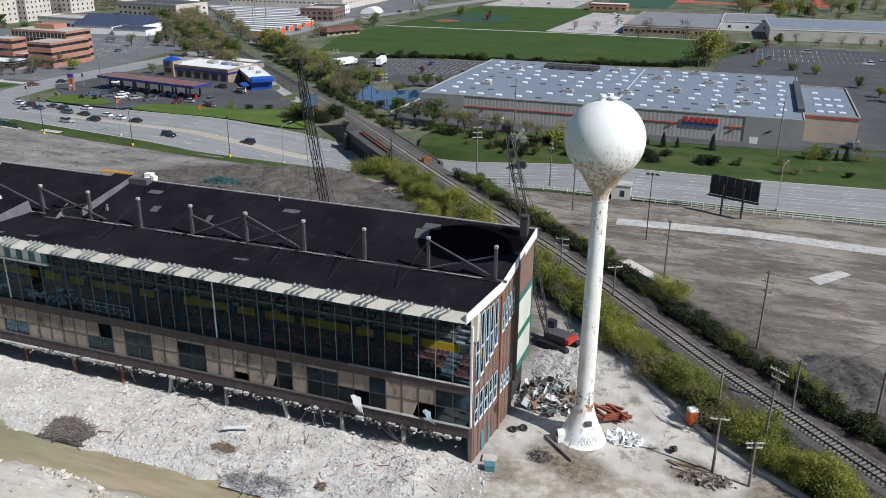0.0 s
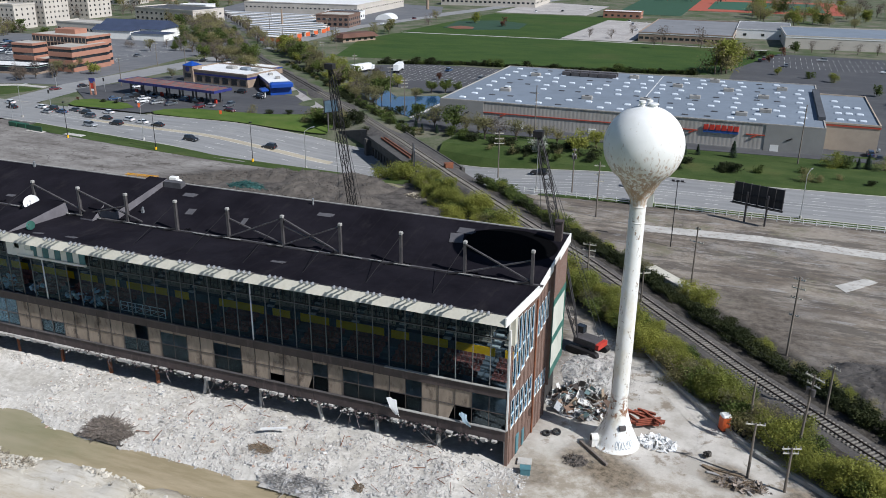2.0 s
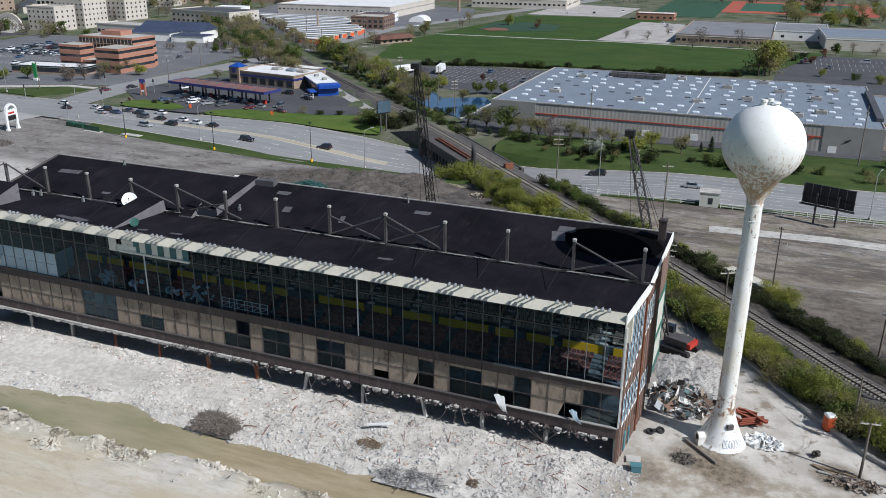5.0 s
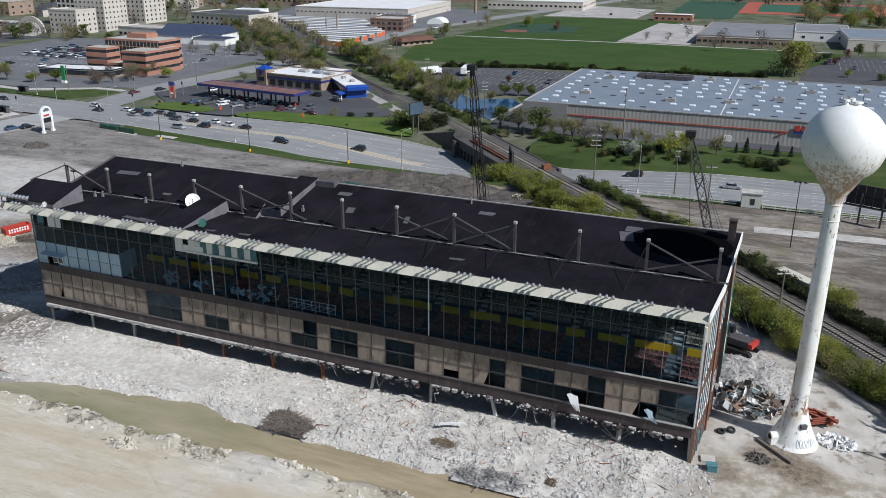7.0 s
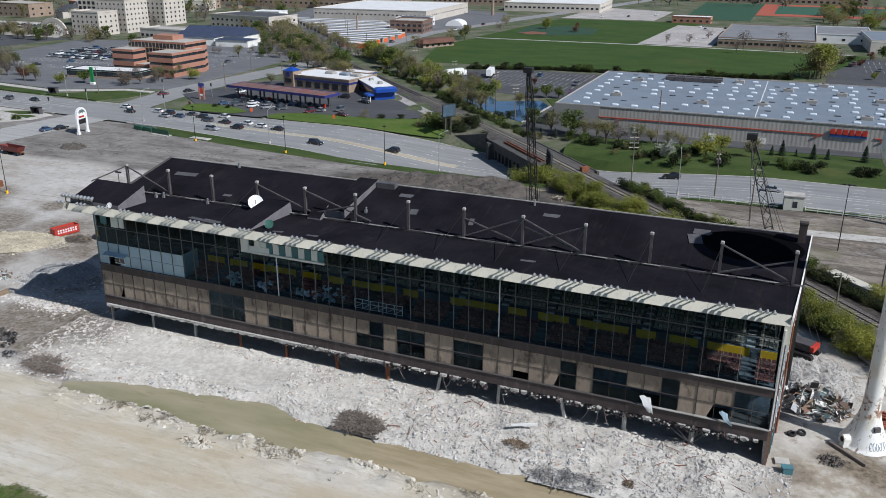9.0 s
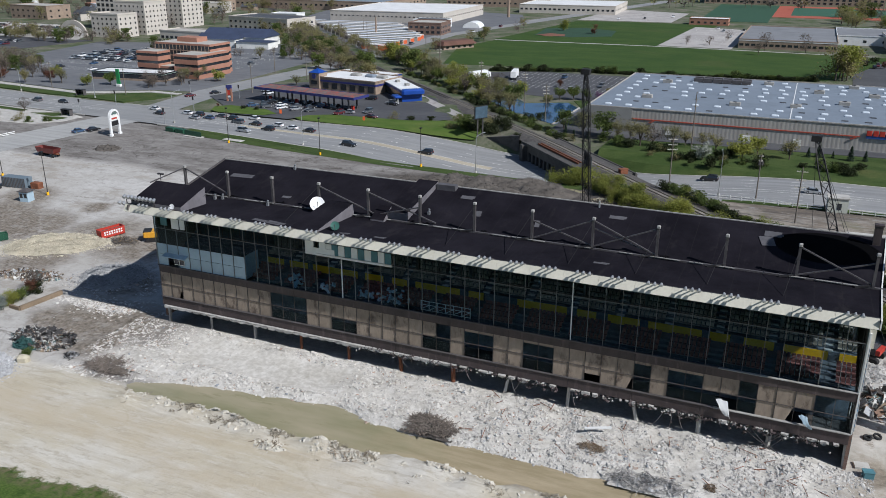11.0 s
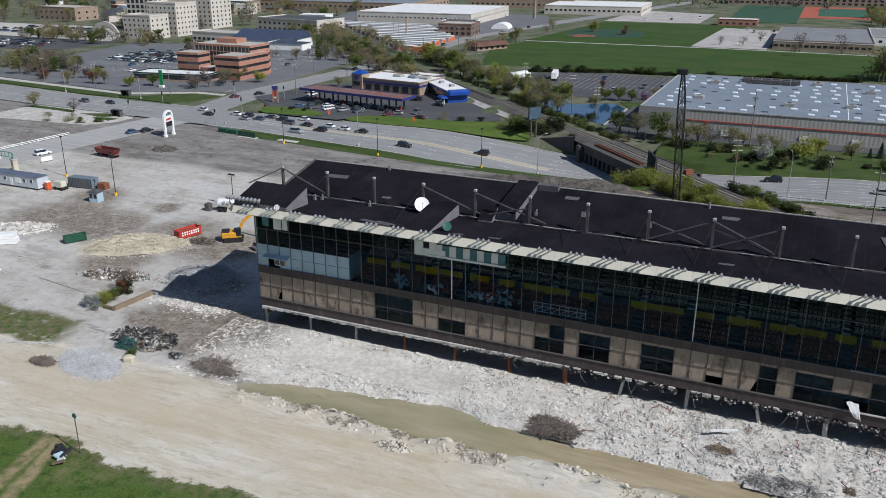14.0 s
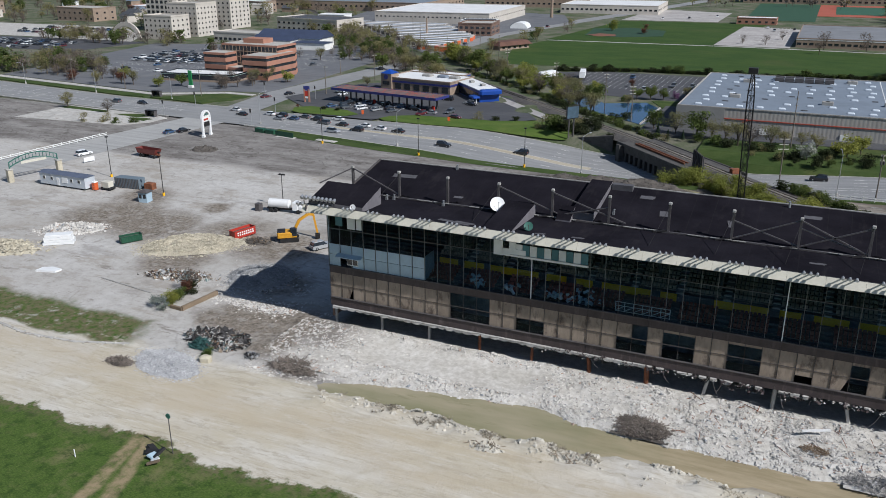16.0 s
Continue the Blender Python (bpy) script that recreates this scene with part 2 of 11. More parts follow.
    lot = w.mix(w.math("MULTIPLY", east, w.ramp(w.noise(0.075, 9, 0.74), (0.54, 0), (0.62, 0.5))), lot, (0.140, 0.138, 0.075))
    lot = w.mix(w.math("MULTIPLY", east, w.ramp(w.noise(0.11, 9, 0.76, stretch=(0.45, 1.9, 1, -14)), (0.50, 0), (0.56, 0.75))), lot, (0.085, 0.074, 0.064))
    lot = w.mix(w.math("MULTIPLY", east, w.ramp(w.noise(0.20, 9, 0.78, stretch=(0.7, 1.5, 1, 55)), (0.53, 0), (0.60, 0.6))), lot, (0.185, 0.150, 0.115))
    lot = w.mix(w.math("MULTIPLY", east, w.ramp(w.noise(0.26, 9, 0.78, stretch=(0.4, 2.2, 1, 24)), (0.56, 0), (0.61, 0.6))), lot, (0.345, 0.335, 0.322))
    # brown spoil on the side of the lot next to the railway
    side = w.math("ADD", w.math("MULTIPLY", w.math("SUBTRACT", x, 60.0), 0.7275), w.math("MULTIPLY", w.math("SUBTRACT", y, 52.0), 0.686))
    side = w.math("ADD", side, w.math("MULTIPLY", wob, 1.6))
    spoil = w.mix(w.ramp(w.noise(0.6, 8, 0.74), (0.38, 0), (0.62, 1)), (0.060, 0.050, 0.041), (0.165, 0.140, 0.115))
    m_spoil = w.math("MULTIPLY", w.math("MULTIPLY", w.step(side, 2.0, 6.0), w.math("SUBTRACT", 1.0, w.step(side, 17.0, 30.0))), w.step(xx, -12, 2))
    lot = w.mix(w.math("MULTIPLY", m_spoil, w.ramp(w.noise(0.12, 7, 0.7), (0.34, 0.45), (0.56, 0.95))), lot, spoil)
    # bright dusty concrete of the western lot
    pale = w.mix(w.ramp(w.noise(0.045, 8, 0.66), (0.36, 0), (0.62, 1)), (0.395, 0.370, 0.335), (0.505, 0.487, 0.460))
    pale = w.mix(w.ramp(w.noise(0.5, 8, 0.75), (0.42, 0.35), (0.56, 0)), pale, (0.30, 0.275, 0.240))
    pale = w.mix(w.ramp(w.noise(0.10, 9, 0.72, stretch=(0.7, 1.5, 1)), (0.54, 0), (0.61, 0.45)), pale, (0.22, 0.20, 0.178))
    line = w.math("ABSOLUTE", w.math("SUBTRACT", w.noise(0.05, 3, 0.5), 0.5))
    pale = w.mix(w.math("MULTIPLY", w.ramp(line, (0.0, 0.5), (0.006, 0.0)), w.ramp(w.noise(0.1, 5, 0.7), (0.48, 0), (0.58, 1))), pale, (0.19, 0.175, 0.155))
    pale = w.mix(w.ramp(w.noise(0.07, 9, 0.75, stretch=(0.6, 1.7, 1, -18)), (0.53, 0), (0.60, 0.55)), pale, (0.29, 0.255, 0.21))
    pale = w.mix(w.ramp(w.noise(0.16, 9, 0.78, stretch=(0.5, 2.0, 1, -24)), (0.59, 0), (0.63, 0.6)), pale, (0.15, 0.128, 0.105))
    pale = w.mix(w.ramp(w.noise(0.7, 9, 0.78), (0.55, 0), (0.63, 0.5)), pale, (0.22, 0.20, 0.175))
    m_pale = w.math("MULTIPLY", w.math("SUBTRACT", 1.0, w.step(yy, 156, 162)), w.math("SUBTRACT", 1.0, w.step(w.math("ADD", xx, w.math("MULTIPLY", w.step(yy, 95, 125), 28.0)), -132, -122)))
    col = w.mix(m_pale, lot, pale)
    # dark churned earth behind the stand
    ex, ey = w.math("DIVIDE", w.math("ADD", xx, 96.0), 52.0), w.math("DIVIDE", w.math("SUBTRACT", yy, 172.0), 19.0)
    rr = w.math("SQRT", w.math("ADD", w.math("MULTIPLY", ex, ex), w.math("MULTIPLY", ey, ey)))
    churn = w.mix(w.ramp(w.noise(0.35, 8, 0.72), (0.38, 0), (0.6, 1)), (0.045, 0.040, 0.037), (0.120, 0.107, 0.096))
    col = w.mix(w.math("SUBTRACT", 1.0, w.step(rr, 0.75, 1.05)), col, churn)
    # bare brown earth about the west end; the circle at (-146, 91) deepens the stand's shadow
    for cx, cy, r in ((-137.0, 75.5, 8.5), (-130.5, 77.5, 6.5), (-144.0, 76.0, 6.5), (-131.0, 68.0, 4.5), (-146.0, 91.0, 8.0), (-157.0, 108.0, 12.0), (-205.0, 110.0, 14.0), (-186.0, 125.0, 5.0), (-172.0, 92.0, 8.0), (-190.0, 108.0, 12.0), (-172.0, 112.0, 9.0), (-210.0, 126.0, 8.0)):
        ex, ey = w.math("SUBTRACT", xx, cx), w.math("SUBTRACT", yy, cy)
        rr = w.math("SQRT", w.math("ADD", w.math("MULTIPLY", ex, ex), w.math("MULTIPLY", ey, ey)))
        earth = w.mix(w.ramp(fine, (0.35, 0), (0.65, 1)), (0.105, 0.088, 0.070), (0.285, 0.245, 0.200))
        col = w.mix(w.math("MULTIPLY", w.math("SUBTRACT", 1.0, w.step(rr, r * 0.45, r * 1.2)), w.ramp(w.noise(0.35, 7, 0.7), (0.34, 0.35), (0.52, 1.0))), col, earth)
    # crushed white rubble dust before the stand
    dust = w.mix(w.ramp(mid, (0.35, 0), (0.65, 1)), (0.50, 0.472, 0.425), (0.665, 0.640, 0.600))
    dust = w.mix(w.ramp(fine, (0.4, 0), (0.62, 1)), w.mix(1.0, dust, (0.78, 0.77, 0.75), "MULTIPLY"), dust)
    m_dust = w.math("MULTIPLY", w.step(yy, 62, 66), w.math("SUBTRACT", 1.0, w.step(yy, 84, 92)))
    m_dust = w.math("MULTIPLY", m_dust, w.math("SUBTRACT", 1.0, w.step(xx, -27, -19)))
    m_dust = w.math("MULTIPLY", m_dust, w.step(w.math("SUBTRACT", xx, w.math("MULTIPLY", w.step(yy, 68, 72), 6.0)), -131, -124))
    col = w.mix(m_dust, col, dust)
    # yard round the tower: pale slab with brown earth
    yard = w.mix(w.ramp(mid, (0.4, 0), (0.6, 1)), (0.39, 0.36, 0.315), (0.53, 0.50, 0.455))
    yard = w.mix(w.ramp(w.noise(0.3, 6, 0.7), (0.55, 0), (0.63, 0.8)), yard, (0.21, 0.170, 0.125))
    south = w.mix(w.ramp(w.noise(0.5, 7, 0.7), (0.42, 0), (0.6, 1)), (0.30, 0.258, 0.20), (0.485, 0.445, 0.385))
    yard = w.mix(w.math("SUBTRACT", 1.0, w.step(yy, 82, 87)), yard, south)
    # patches of brown earth; the last two only darken the south-east corner
    for cx, cy, r in ((-15.0, 85.5, 4.5), (1.0, 87.5, 3.6), (-21.0, 80.0, 3.0), (-11.0, 83.0, 4.0), (10.5, 85.5, 4.5), (15.0, 83.0, 6.0)):
        ex, ey = w.math("ADD", w.math("SUBTRACT", x, cx), wob2), w.math("ADD", w.math("SUBTRACT", y, cy), w.math("MULTIPLY", wob2, -0.8))
        rr = w.math("SQRT", w.math("ADD", w.math("MULTIPLY", ex, ex), w.math("MULTIPLY", ey, ey)))
        brown_patch = w.mix(w.ramp(w.noise(1.2, 7, 0.7), (0.36, 0), (0.6, 1)), (0.07, 0.055, 0.035), (0.25, 0.20, 0.145))
        yard = w.mix(w.math("MULTIPLY", w.math("SUBTRACT", 1.0, w.step(rr, r * 0.5, r * 1.1)), 0.85), yard, brown_patch)
    m_yard = w.math("MULTIPLY", w.step(xx, -27, -19), w.math("SUBTRACT", 1.0, w.step(yy, 118, 126)))
    m_yard = w.math("MULTIPLY", m_yard, w.math("SUBTRACT", 1.0, w.step(xx, 8, 14)))
    col = w.mix(m_yard, col, yard)
    # harrowed clay and limestone of the running track
    rut = w.noise(0.14, 9, 0.70, stretch=(0.30, 2.6, 1, -6))
    clay = w.mix(w.ramp(rut, (0.32, 0), (0.66, 1)), (0.415, 0.358, 0.262), (0.590, 0.556, 0.485))
    clay = w.mix(w.ramp(w.noise(0.11, 7, 0.65, stretch=(0.8, 1.3, 1, 25)), (0.46, 0), (0.58, 0.7)), clay, (0.475, 0.425, 0.325))
    clay = w.mix(w.ramp(w.noise(0.06, 4), (0.45, 0), (0.7, 0.8)), clay, (0.545, 0.525, 0.49))
    clay = w.mix(w.ramp(fine, (0.5, 0), (0.75, 0.3)), clay, (0.38, 0.335, 0.26))
    for size, wide, dark in ((0.035, 0.006, (0.36, 0.315, 0.24)), (0.05, 0.005, (0.40, 0.36, 0.28)), (0.08, 0.008, (0.42, 0.375, 0.30))):
        line = w.math("ABSOLUTE", w.math("SUBTRACT", w.noise(size, 1, 0.4, stretch=(0.5, 1.3, 1, size * 400)), 0.5))
        clay = w.mix(w.math("MULTIPLY", w.ramp(line, (0.0, 0.7), (wide, 0.0)), w.ramp(w.noise(0.2, 5, 0.7), (0.42, 0), (0.55, 1))), clay, dark)
    clay = w.mix(w.ramp(w.noise(0.35, 9, 0.75, stretch=(0.6, 1.6, 1, -10)), (0.54, 0), (0.60, 0.55)), clay, (0.35, 0.305, 0.235))
    clay = w.mix(w.ramp(w.noise(0.5, 8, 0.75, stretch=(0.22, 2.2, 1, -14)), (0.55, 0), (0.63, 0.5)), clay, (0.33, 0.29, 0.23))
    clay = w.mix(w.ramp(w.noise(0.28, 8, 0.75, stretch=(0.4, 1.8, 1, 6)), (0.57, 0), (0.64, 0.5)), clay, (0.63, 0.61, 0.56))
    for turn, size in ((38, 0.30), (-52, 0.26), (14, 0.42)):
        marks = w.noise(size, 8, 0.74, stretch=(0.35, 2.4, 1, turn))
        clay = w.mix(w.math("MULTIPLY", w.ramp(marks, (0.545, 0), (0.60, 0.45)), w.ramp(w.noise(0.07, 4, 0.6, stretch=(1, 1, 1, turn)), (0.44, 0), (0.56, 1))), clay, (0.37, 0.325, 0.25))
        clay = w.mix(w.math("MULTIPLY", w.ramp(marks, (0.40, 0.45), (0.46, 0)), w.ramp(w.noise(0.07, 4, 0.6, stretch=(1, 1, 1, turn + 60)), (0.44, 0), (0.56, 1))), clay, (0.61, 0.58, 0.51))
    band = w.math("MULTIPLY", w.step(yy, 45, 49), w.math("SUBTRACT", 1.0, w.step(yy, 54, 59)))
    clay = w.mix(w.math("MULTIPLY", band, w.ramp(w.noise(0.09, 8, 0.7, stretch=(0.5, 1.6, 1, -12)), (0.38, 0.15), (0.60, 0.75))), clay, (0.445, 0.375, 0.268))
    m_clay = w.math("SUBTRACT", 1.0, w.step(yy, 59.5, 62.5))
    col = w.mix(m_clay, col, clay)
    # turf: the infield
    turf = w.mix(w.ramp(w.noise(2.6, 8, 0.75, stretch=(1, 2.4, 1, 10)), (0.34, 0), (0.62, 1)), (0.028, 0.060, 0.011), (0.090, 0.138, 0.028))
    turf = w.mix(w.ramp(w.noise(0.13, 5, 0.65), (0.55, 0), (0.7, 0.8)), turf, (0.19, 0.165, 0.085))
    turf = w.mix(w.ramp(w.noise(0.6, 8, 0.75), (0.50, 0), (0.60, 0.7)), turf, (0.020, 0.048, 0.008))
    turf = w.mix(w.ramp(w.noise(0.8, 6, 0.7), (0.36, 0.3), (0.46, 0)), turf, (0.13, 0.14, 0.05))
    turf = w.mix(w.math("MULTIPLY", w.step(yy, 37.5, 41.0), w.ramp(w.noise(0.9, 6, 0.7), (0.40, 0), (0.58, 0.9))), turf, (0.15, 0.125, 0.075))
    m_turf = w.math("SUBTRACT", 1.0, w.step(w.math("ADD", yy, w.math("MULTIPLY", w.math("SUBTRACT", w.noise(1.6, 6, 0.7), 0.5), 1.6)), 40.4, 41.2))
    col = w.mix(m_turf, col, turf)
    # worn island of grass past the west end of the course
    m_isle = w.math("MULTIPLY", w.step(yy, 58.2, 59.6), w.math("SUBTRACT", 1.0, w.step(yy, 67, 70)))
    m_isle = w.math("MULTIPLY", m_isle, w.math("SUBTRACT", 1.0, w.step(xx, -157, -152)))
    m_isle = w.math("MULTIPLY", m_isle, w.ramp(w.noise(0.3, 7, 0.7), (0.33, 0.25), (0.44, 1)))
    col = w.mix(m_isle, col, turf)
    # two worn wheel tracks that leave the course through the turf
    worn = w.math("ABSOLUTE", w.math("ADD", w.math("ADD", x, w.math("MULTIPLY", w.math("SUBTRACT", y, 41.0), 0.30)), 131.0))
    worn = w.math("ABSOLUTE", w.math("SUBTRACT", w.math("ADD", worn, w.math("MULTIPLY", w.math("SUBTRACT", y, 40.0), 0.06)), 0.9))
    worn = w.math("ADD", worn, w.math("MULTIPLY", wob2, 0.5))
    m_worn = w.math("MULTIPLY", w.math("SUBTRACT", 1.0, w.step(worn, 0.45, 1.5)), w.math("SUBTRACT", 1.0, w.step(yy, 38, 43)))
    col = w.mix(w.math("MULTIPLY", m_worn, w.ramp(w.noise(0.5, 6, 0.7), (0.38, 0.2), (0.58, 0.9))), col, (0.31, 0.235, 0.145))
    # north of the boulevard: rough lawn and earth
    lawn = w.mix(w.ramp(w.noise(0.06, 6, 0.65), (0.35, 0), (0.65, 1)), (0.050, 0.080, 0.026), (0.20, 0.18, 0.145))
    lawn = w.mix(w.ramp(fine, (0.4, 0), (0.7, 0.6)), lawn, (0.03, 0.055, 0.016))
    m_lawn = w.step(yy, 212, 216)
    col = w.mix(m_lawn, col, lawn)
    # dark cinders along the railway, coloured darker still for the shade under the bushes
    off = w.math("ABSOLUTE", w.math("SUBTRACT", w.math("ADD", w.math("MULTIPLY", w.math("SUBTRACT", x, 60.0), 0.7275), w.math("MULTIPLY", w.math("SUBTRACT", y, 52.0), 0.686)), 1.6))
    off = w.math("ADD", off, w.math("MULTIPLY", wob2, 0.6))
    cinder_shade = w.mix(w.ramp(fine, (0.35, 0), (0.65, 1)), (0.028, 0.024, 0.020), (0.072, 0.064, 0.055))
    m_cinder_shade = w.math("MULTIPLY", w.math("SUBTRACT", 1.0, w.step(off, 9.8, 12.4)), w.math("SUBTRACT", 1.0, w.step(y, 205, 212)))
    col = w.mix(m_cinder_shade, col, cinder_shade)
    w.bump(w.math("ADD", fine, w.math("MULTIPLY", w.noise(4.0, 4, 0.6), 0.5)), 0.4, 0.2)
    return w.done(col, 0.93, 0, 0.2)


M_GROUND = ground_material()


def grass_material(name, a, b, dry=(0.17, 0.15, 0.06), amount=0.5, size=0.1):
    w = Web(name)
    col = w.mix(w.ramp(w.noise(size, 6, 0.65, stretch=(1, 1.8, 1, 12)), (0.35, 0), (0.65, 1)), a, b)
    col = w.mix(w.ramp(w.noise(size * 0.4, 5), (0.58, 0), (0.75, amount)), col, dry)
    g = w.noise(2.5, 5, 0.7)
    col = w.mix(w.ramp(g, (0.35, 0.35), (0.6, 0)), col, shade(a, 0.5))
    w.bump(g, 0.5, 0.15)
    return w.done(col, 0.95, 0, 0.15)


M_GRASS = grass_material("verge_grass", (0.036, 0.063, 0.016), (0.070, 0.098, 0.030))
M_GRASS_FIELD = grass_material("field_grass", (0.032, 0.066, 0.015), (0.056, 0.092, 0.022), (0.088, 0.095, 0.036), 0.75, 0.045)
M_GRASS_BRIGHT = grass_material("kerb_lawn", (0.062, 0.110, 0.020), (0.105, 0.150, 0.034), amount=0.35)


def road_material(name, c, dirt, lane=True):
    w = Web(name)
    long = w.noise(0.25, 5, 0.6, stretch=(0.12, 2.4, 1, 0))
    col = w.mix(w.ramp(long, (0.32, 0), (0.68, 1)), shade(c, 0.78), shade(c, 1.12))
    col = w.mix(w.ramp(w.noise(0.06, 6, 0.65), (0.5, 0), (0.7, 0.7)), col, dirt)
    f = w.noise(3, 5, 0.65)
    col = w.mix(w.ramp(f, (0.35, 0.3), (0.6, 0)), col, shade(c, 0.55))
    w.bump(f, 0.2, 0.03)
    return w.done(col, 0.88, 0, 0.3)


M_ROAD = road_material("boulevard_concrete", (0.262, 0.263, 0.262), (0.315, 0.31, 0.295))
M_ROAD_PALE = road_material("side_street_concrete", (0.37, 0.365, 0.35), (0.43, 0.42, 0.395))
M_ROAD_BUFF = road_material("median_buff", (0.42, 0.37, 0.28), (0.46, 0.42, 0.34))
M_ASPHALT = road_material("lot_asphalt", (0.075, 0.076, 0.082), (0.11, 0.11, 0.112))
# far asphalt, lightened and blued in colour to imitate distance haze
M_ASPHALT_OLD_HAZED = road_material("old_hazed_asphalt", (0.145, 0.149, 0.158), (0.20, 0.20, 0.20))
M_CONC = surf("pale_concrete", (0.48, 0.46, 0.425), 0.9, var=0.2, big=0.25, fine=2.0, stain=(0.25, 0.215, 0.175), stain_at=(0.52, 0.68))
M_CONC_GREY = surf("grey_concrete", (0.33, 0.32, 0.30), 0.9, var=0.2, big=0.2, fine=2.5, stain=(0.15, 0.14, 0.125), stain_at=(0.55, 0.75))
M_PAINT_LINE = surf("road_paint", (0.72, 0.71, 0.67), 0.8, var=0.2, big=0.6, fine=6)
M_KERB = surf("kerb_concrete", (0.46, 0.44, 0.40), 0.9, var=0.2, big=0.5)

# stand
M_MEMBRANE = None


def membrane_material():
    w = Web("roof_membrane")
    x, y, _ = w.xyz()
    a = w.noise(0.13, 6, 0.65)
    col = w.mix(w.ramp(a, (0.35, 0), (0.7, 1)), (0.0085, 0.0076, 0.0104), (0.0180, 0.0162, 0.0212))
    col = w.mix(w.ramp(w.noise(0.5, 6, 0.7, stretch=(1, 0.3, 1)), (0.56, 0), (0.72, 0.55)), col, (0.030, 0.027, 0.029))
    # lapped sheets about 3.05 m wide
    seam = w.math("ABSOLUTE", w.math("SUBTRACT", w.math("FRACT", w.math("DIVIDE", x, 3.05)), 0.5))
    col = w.mix(w.ramp(seam, (0.484, 0), (0.492, 0.5)), col, (0.022, 0.021, 0.022))
    # wet black bowl where the roof has sunk
    ex = w.math("DIVIDE", w.math("ADD", x, 29.3), 6.5)
    ey = w.math("DIVIDE", w.math("SUBTRACT", y, 96.2), 3.9)
    rr = w.math("ADD", w.math("SQRT", w.math("ADD", w.math("MULTIPLY", ex, ex), w.math("MULTIPLY", ey, ey))), w.math("MULTIPLY", w.noise(0.3, 3), 0.06))
    col = w.mix(w.step(rr, 0.98, 1.03), (0.0022, 0.0022, 0.0026), col)
    w.bump(w.noise(0.9, 5, 0.65), 0.35, 0.15)
    return w.done(col, w.ramp(w.noise(0.3, 5), (0.35, 0.78), (0.65, 0.92)), 0, 0.04)


M_MEMBRANE = membrane_material()
M_PATCH = surf("roof_patch", (0.088, 0.085, 0.092), 0.85, var=0.25, big=0.5)
# grey dormer cheeks, with the sun on them put into the lighter colour
M_CHEEK = surf("sunlit_grey_cheek", (0.150, 0.140, 0.152), 0.8, var=0.2, big=0.5)
M_SAG = surf("wet_membrane", (0.004, 0.004, 0.005), 0.7, var=0.3, big=0.4, spec=0.05)
M_FASCIA = surf("cream_fascia", (0.565, 0.535, 0.45), 0.6, var=0.10, big=0.3, fine=3, stain=(0.40, 0.36, 0.28), stain_at=(0.63, 0.82), stretch=(1, 1, 0.2))
M_FASCIA_WHITE = surf("white_trim", (0.76, 0.75, 0.71), 0.55, var=0.08, big=0.4)
M_SPANDREL = surf("brown_spandrel", (0.064, 0.048, 0.047), 0.6, var=0.25, big=0.4, stain=(0.11, 0.085, 0.08), stretch=(1, 1, 0.25))
M_SPLIT_EDGE = surf("broken_slab", (0.44, 0.425, 0.40), 0.92, var=0.2, big=0.8, stain=(0.28, 0.26, 0.23), stain_at=(0.55, 0.7))
M_MULLION = surf("grey_mullion", (0.20, 0.21, 0.21), 0.45, 0.3, var=0.15, big=0.6)
M_MULLION_BROWN = surf("brown_mullion", (0.085, 0.072, 0.066), 0.55, 0.1, var=0.2, big=0.6)
M_LAMPGREY = surf("lamp_grey", (0.30, 0.31, 0.32), 0.4, 0.4, var=0.15, big=1.0)
M_MULLION_WHITE = surf("white_mullion", (0.70, 0.70, 0.68), 0.5, var=0.12, big=0.6)


def plywood_material():
    w = Web("weathered_board")
    g = w.noise(1.6, 6, 0.65, stretch=(1, 1, 0.35))
    col = w.mix(w.ramp(g, (0.3, 0), (0.7, 1)), (0.235, 0.185, 0.142), (0.335, 0.272, 0.215))
    col = w.mix(w.ramp(w.noise(0.55, 6, 0.7, stretch=(1, 1, 0.5)), (0.53, 0), (0.64, 0.85)), col, (0.085, 0.062, 0.050))
    col = w.mix(1.0, col, w.ramp(w.random(), (0, 0.80), (1, 1.12)), "MULTIPLY")
    w.bump(g, 0.15, 0.02)
    return w.done(col, 0.75, 0, 0.35)


M_BOARD = plywood_material()
M_BLUEBOARD = surf("pale_blue_sheet", (0.40, 0.52, 0.60), 0.5, var=0.10, big=0.3, per=0.12)
M_TEAL = surf("teal_panel", (0.08, 0.20, 0.23), 0.6, var=0.2, big=0.5)
M_GREEN_TRIM = surf("green_trim", (0.045, 0.145, 0.115), 0.6, var=0.2, big=0.5)
M_STUCCO = surf("pale_stucco", (0.52, 0.53, 0.46), 0.85, var=0.12, big=0.3, stain=(0.32, 0.32, 0.27), stain_at=(0.58, 0.75), stretch=(1, 1, 0.3))


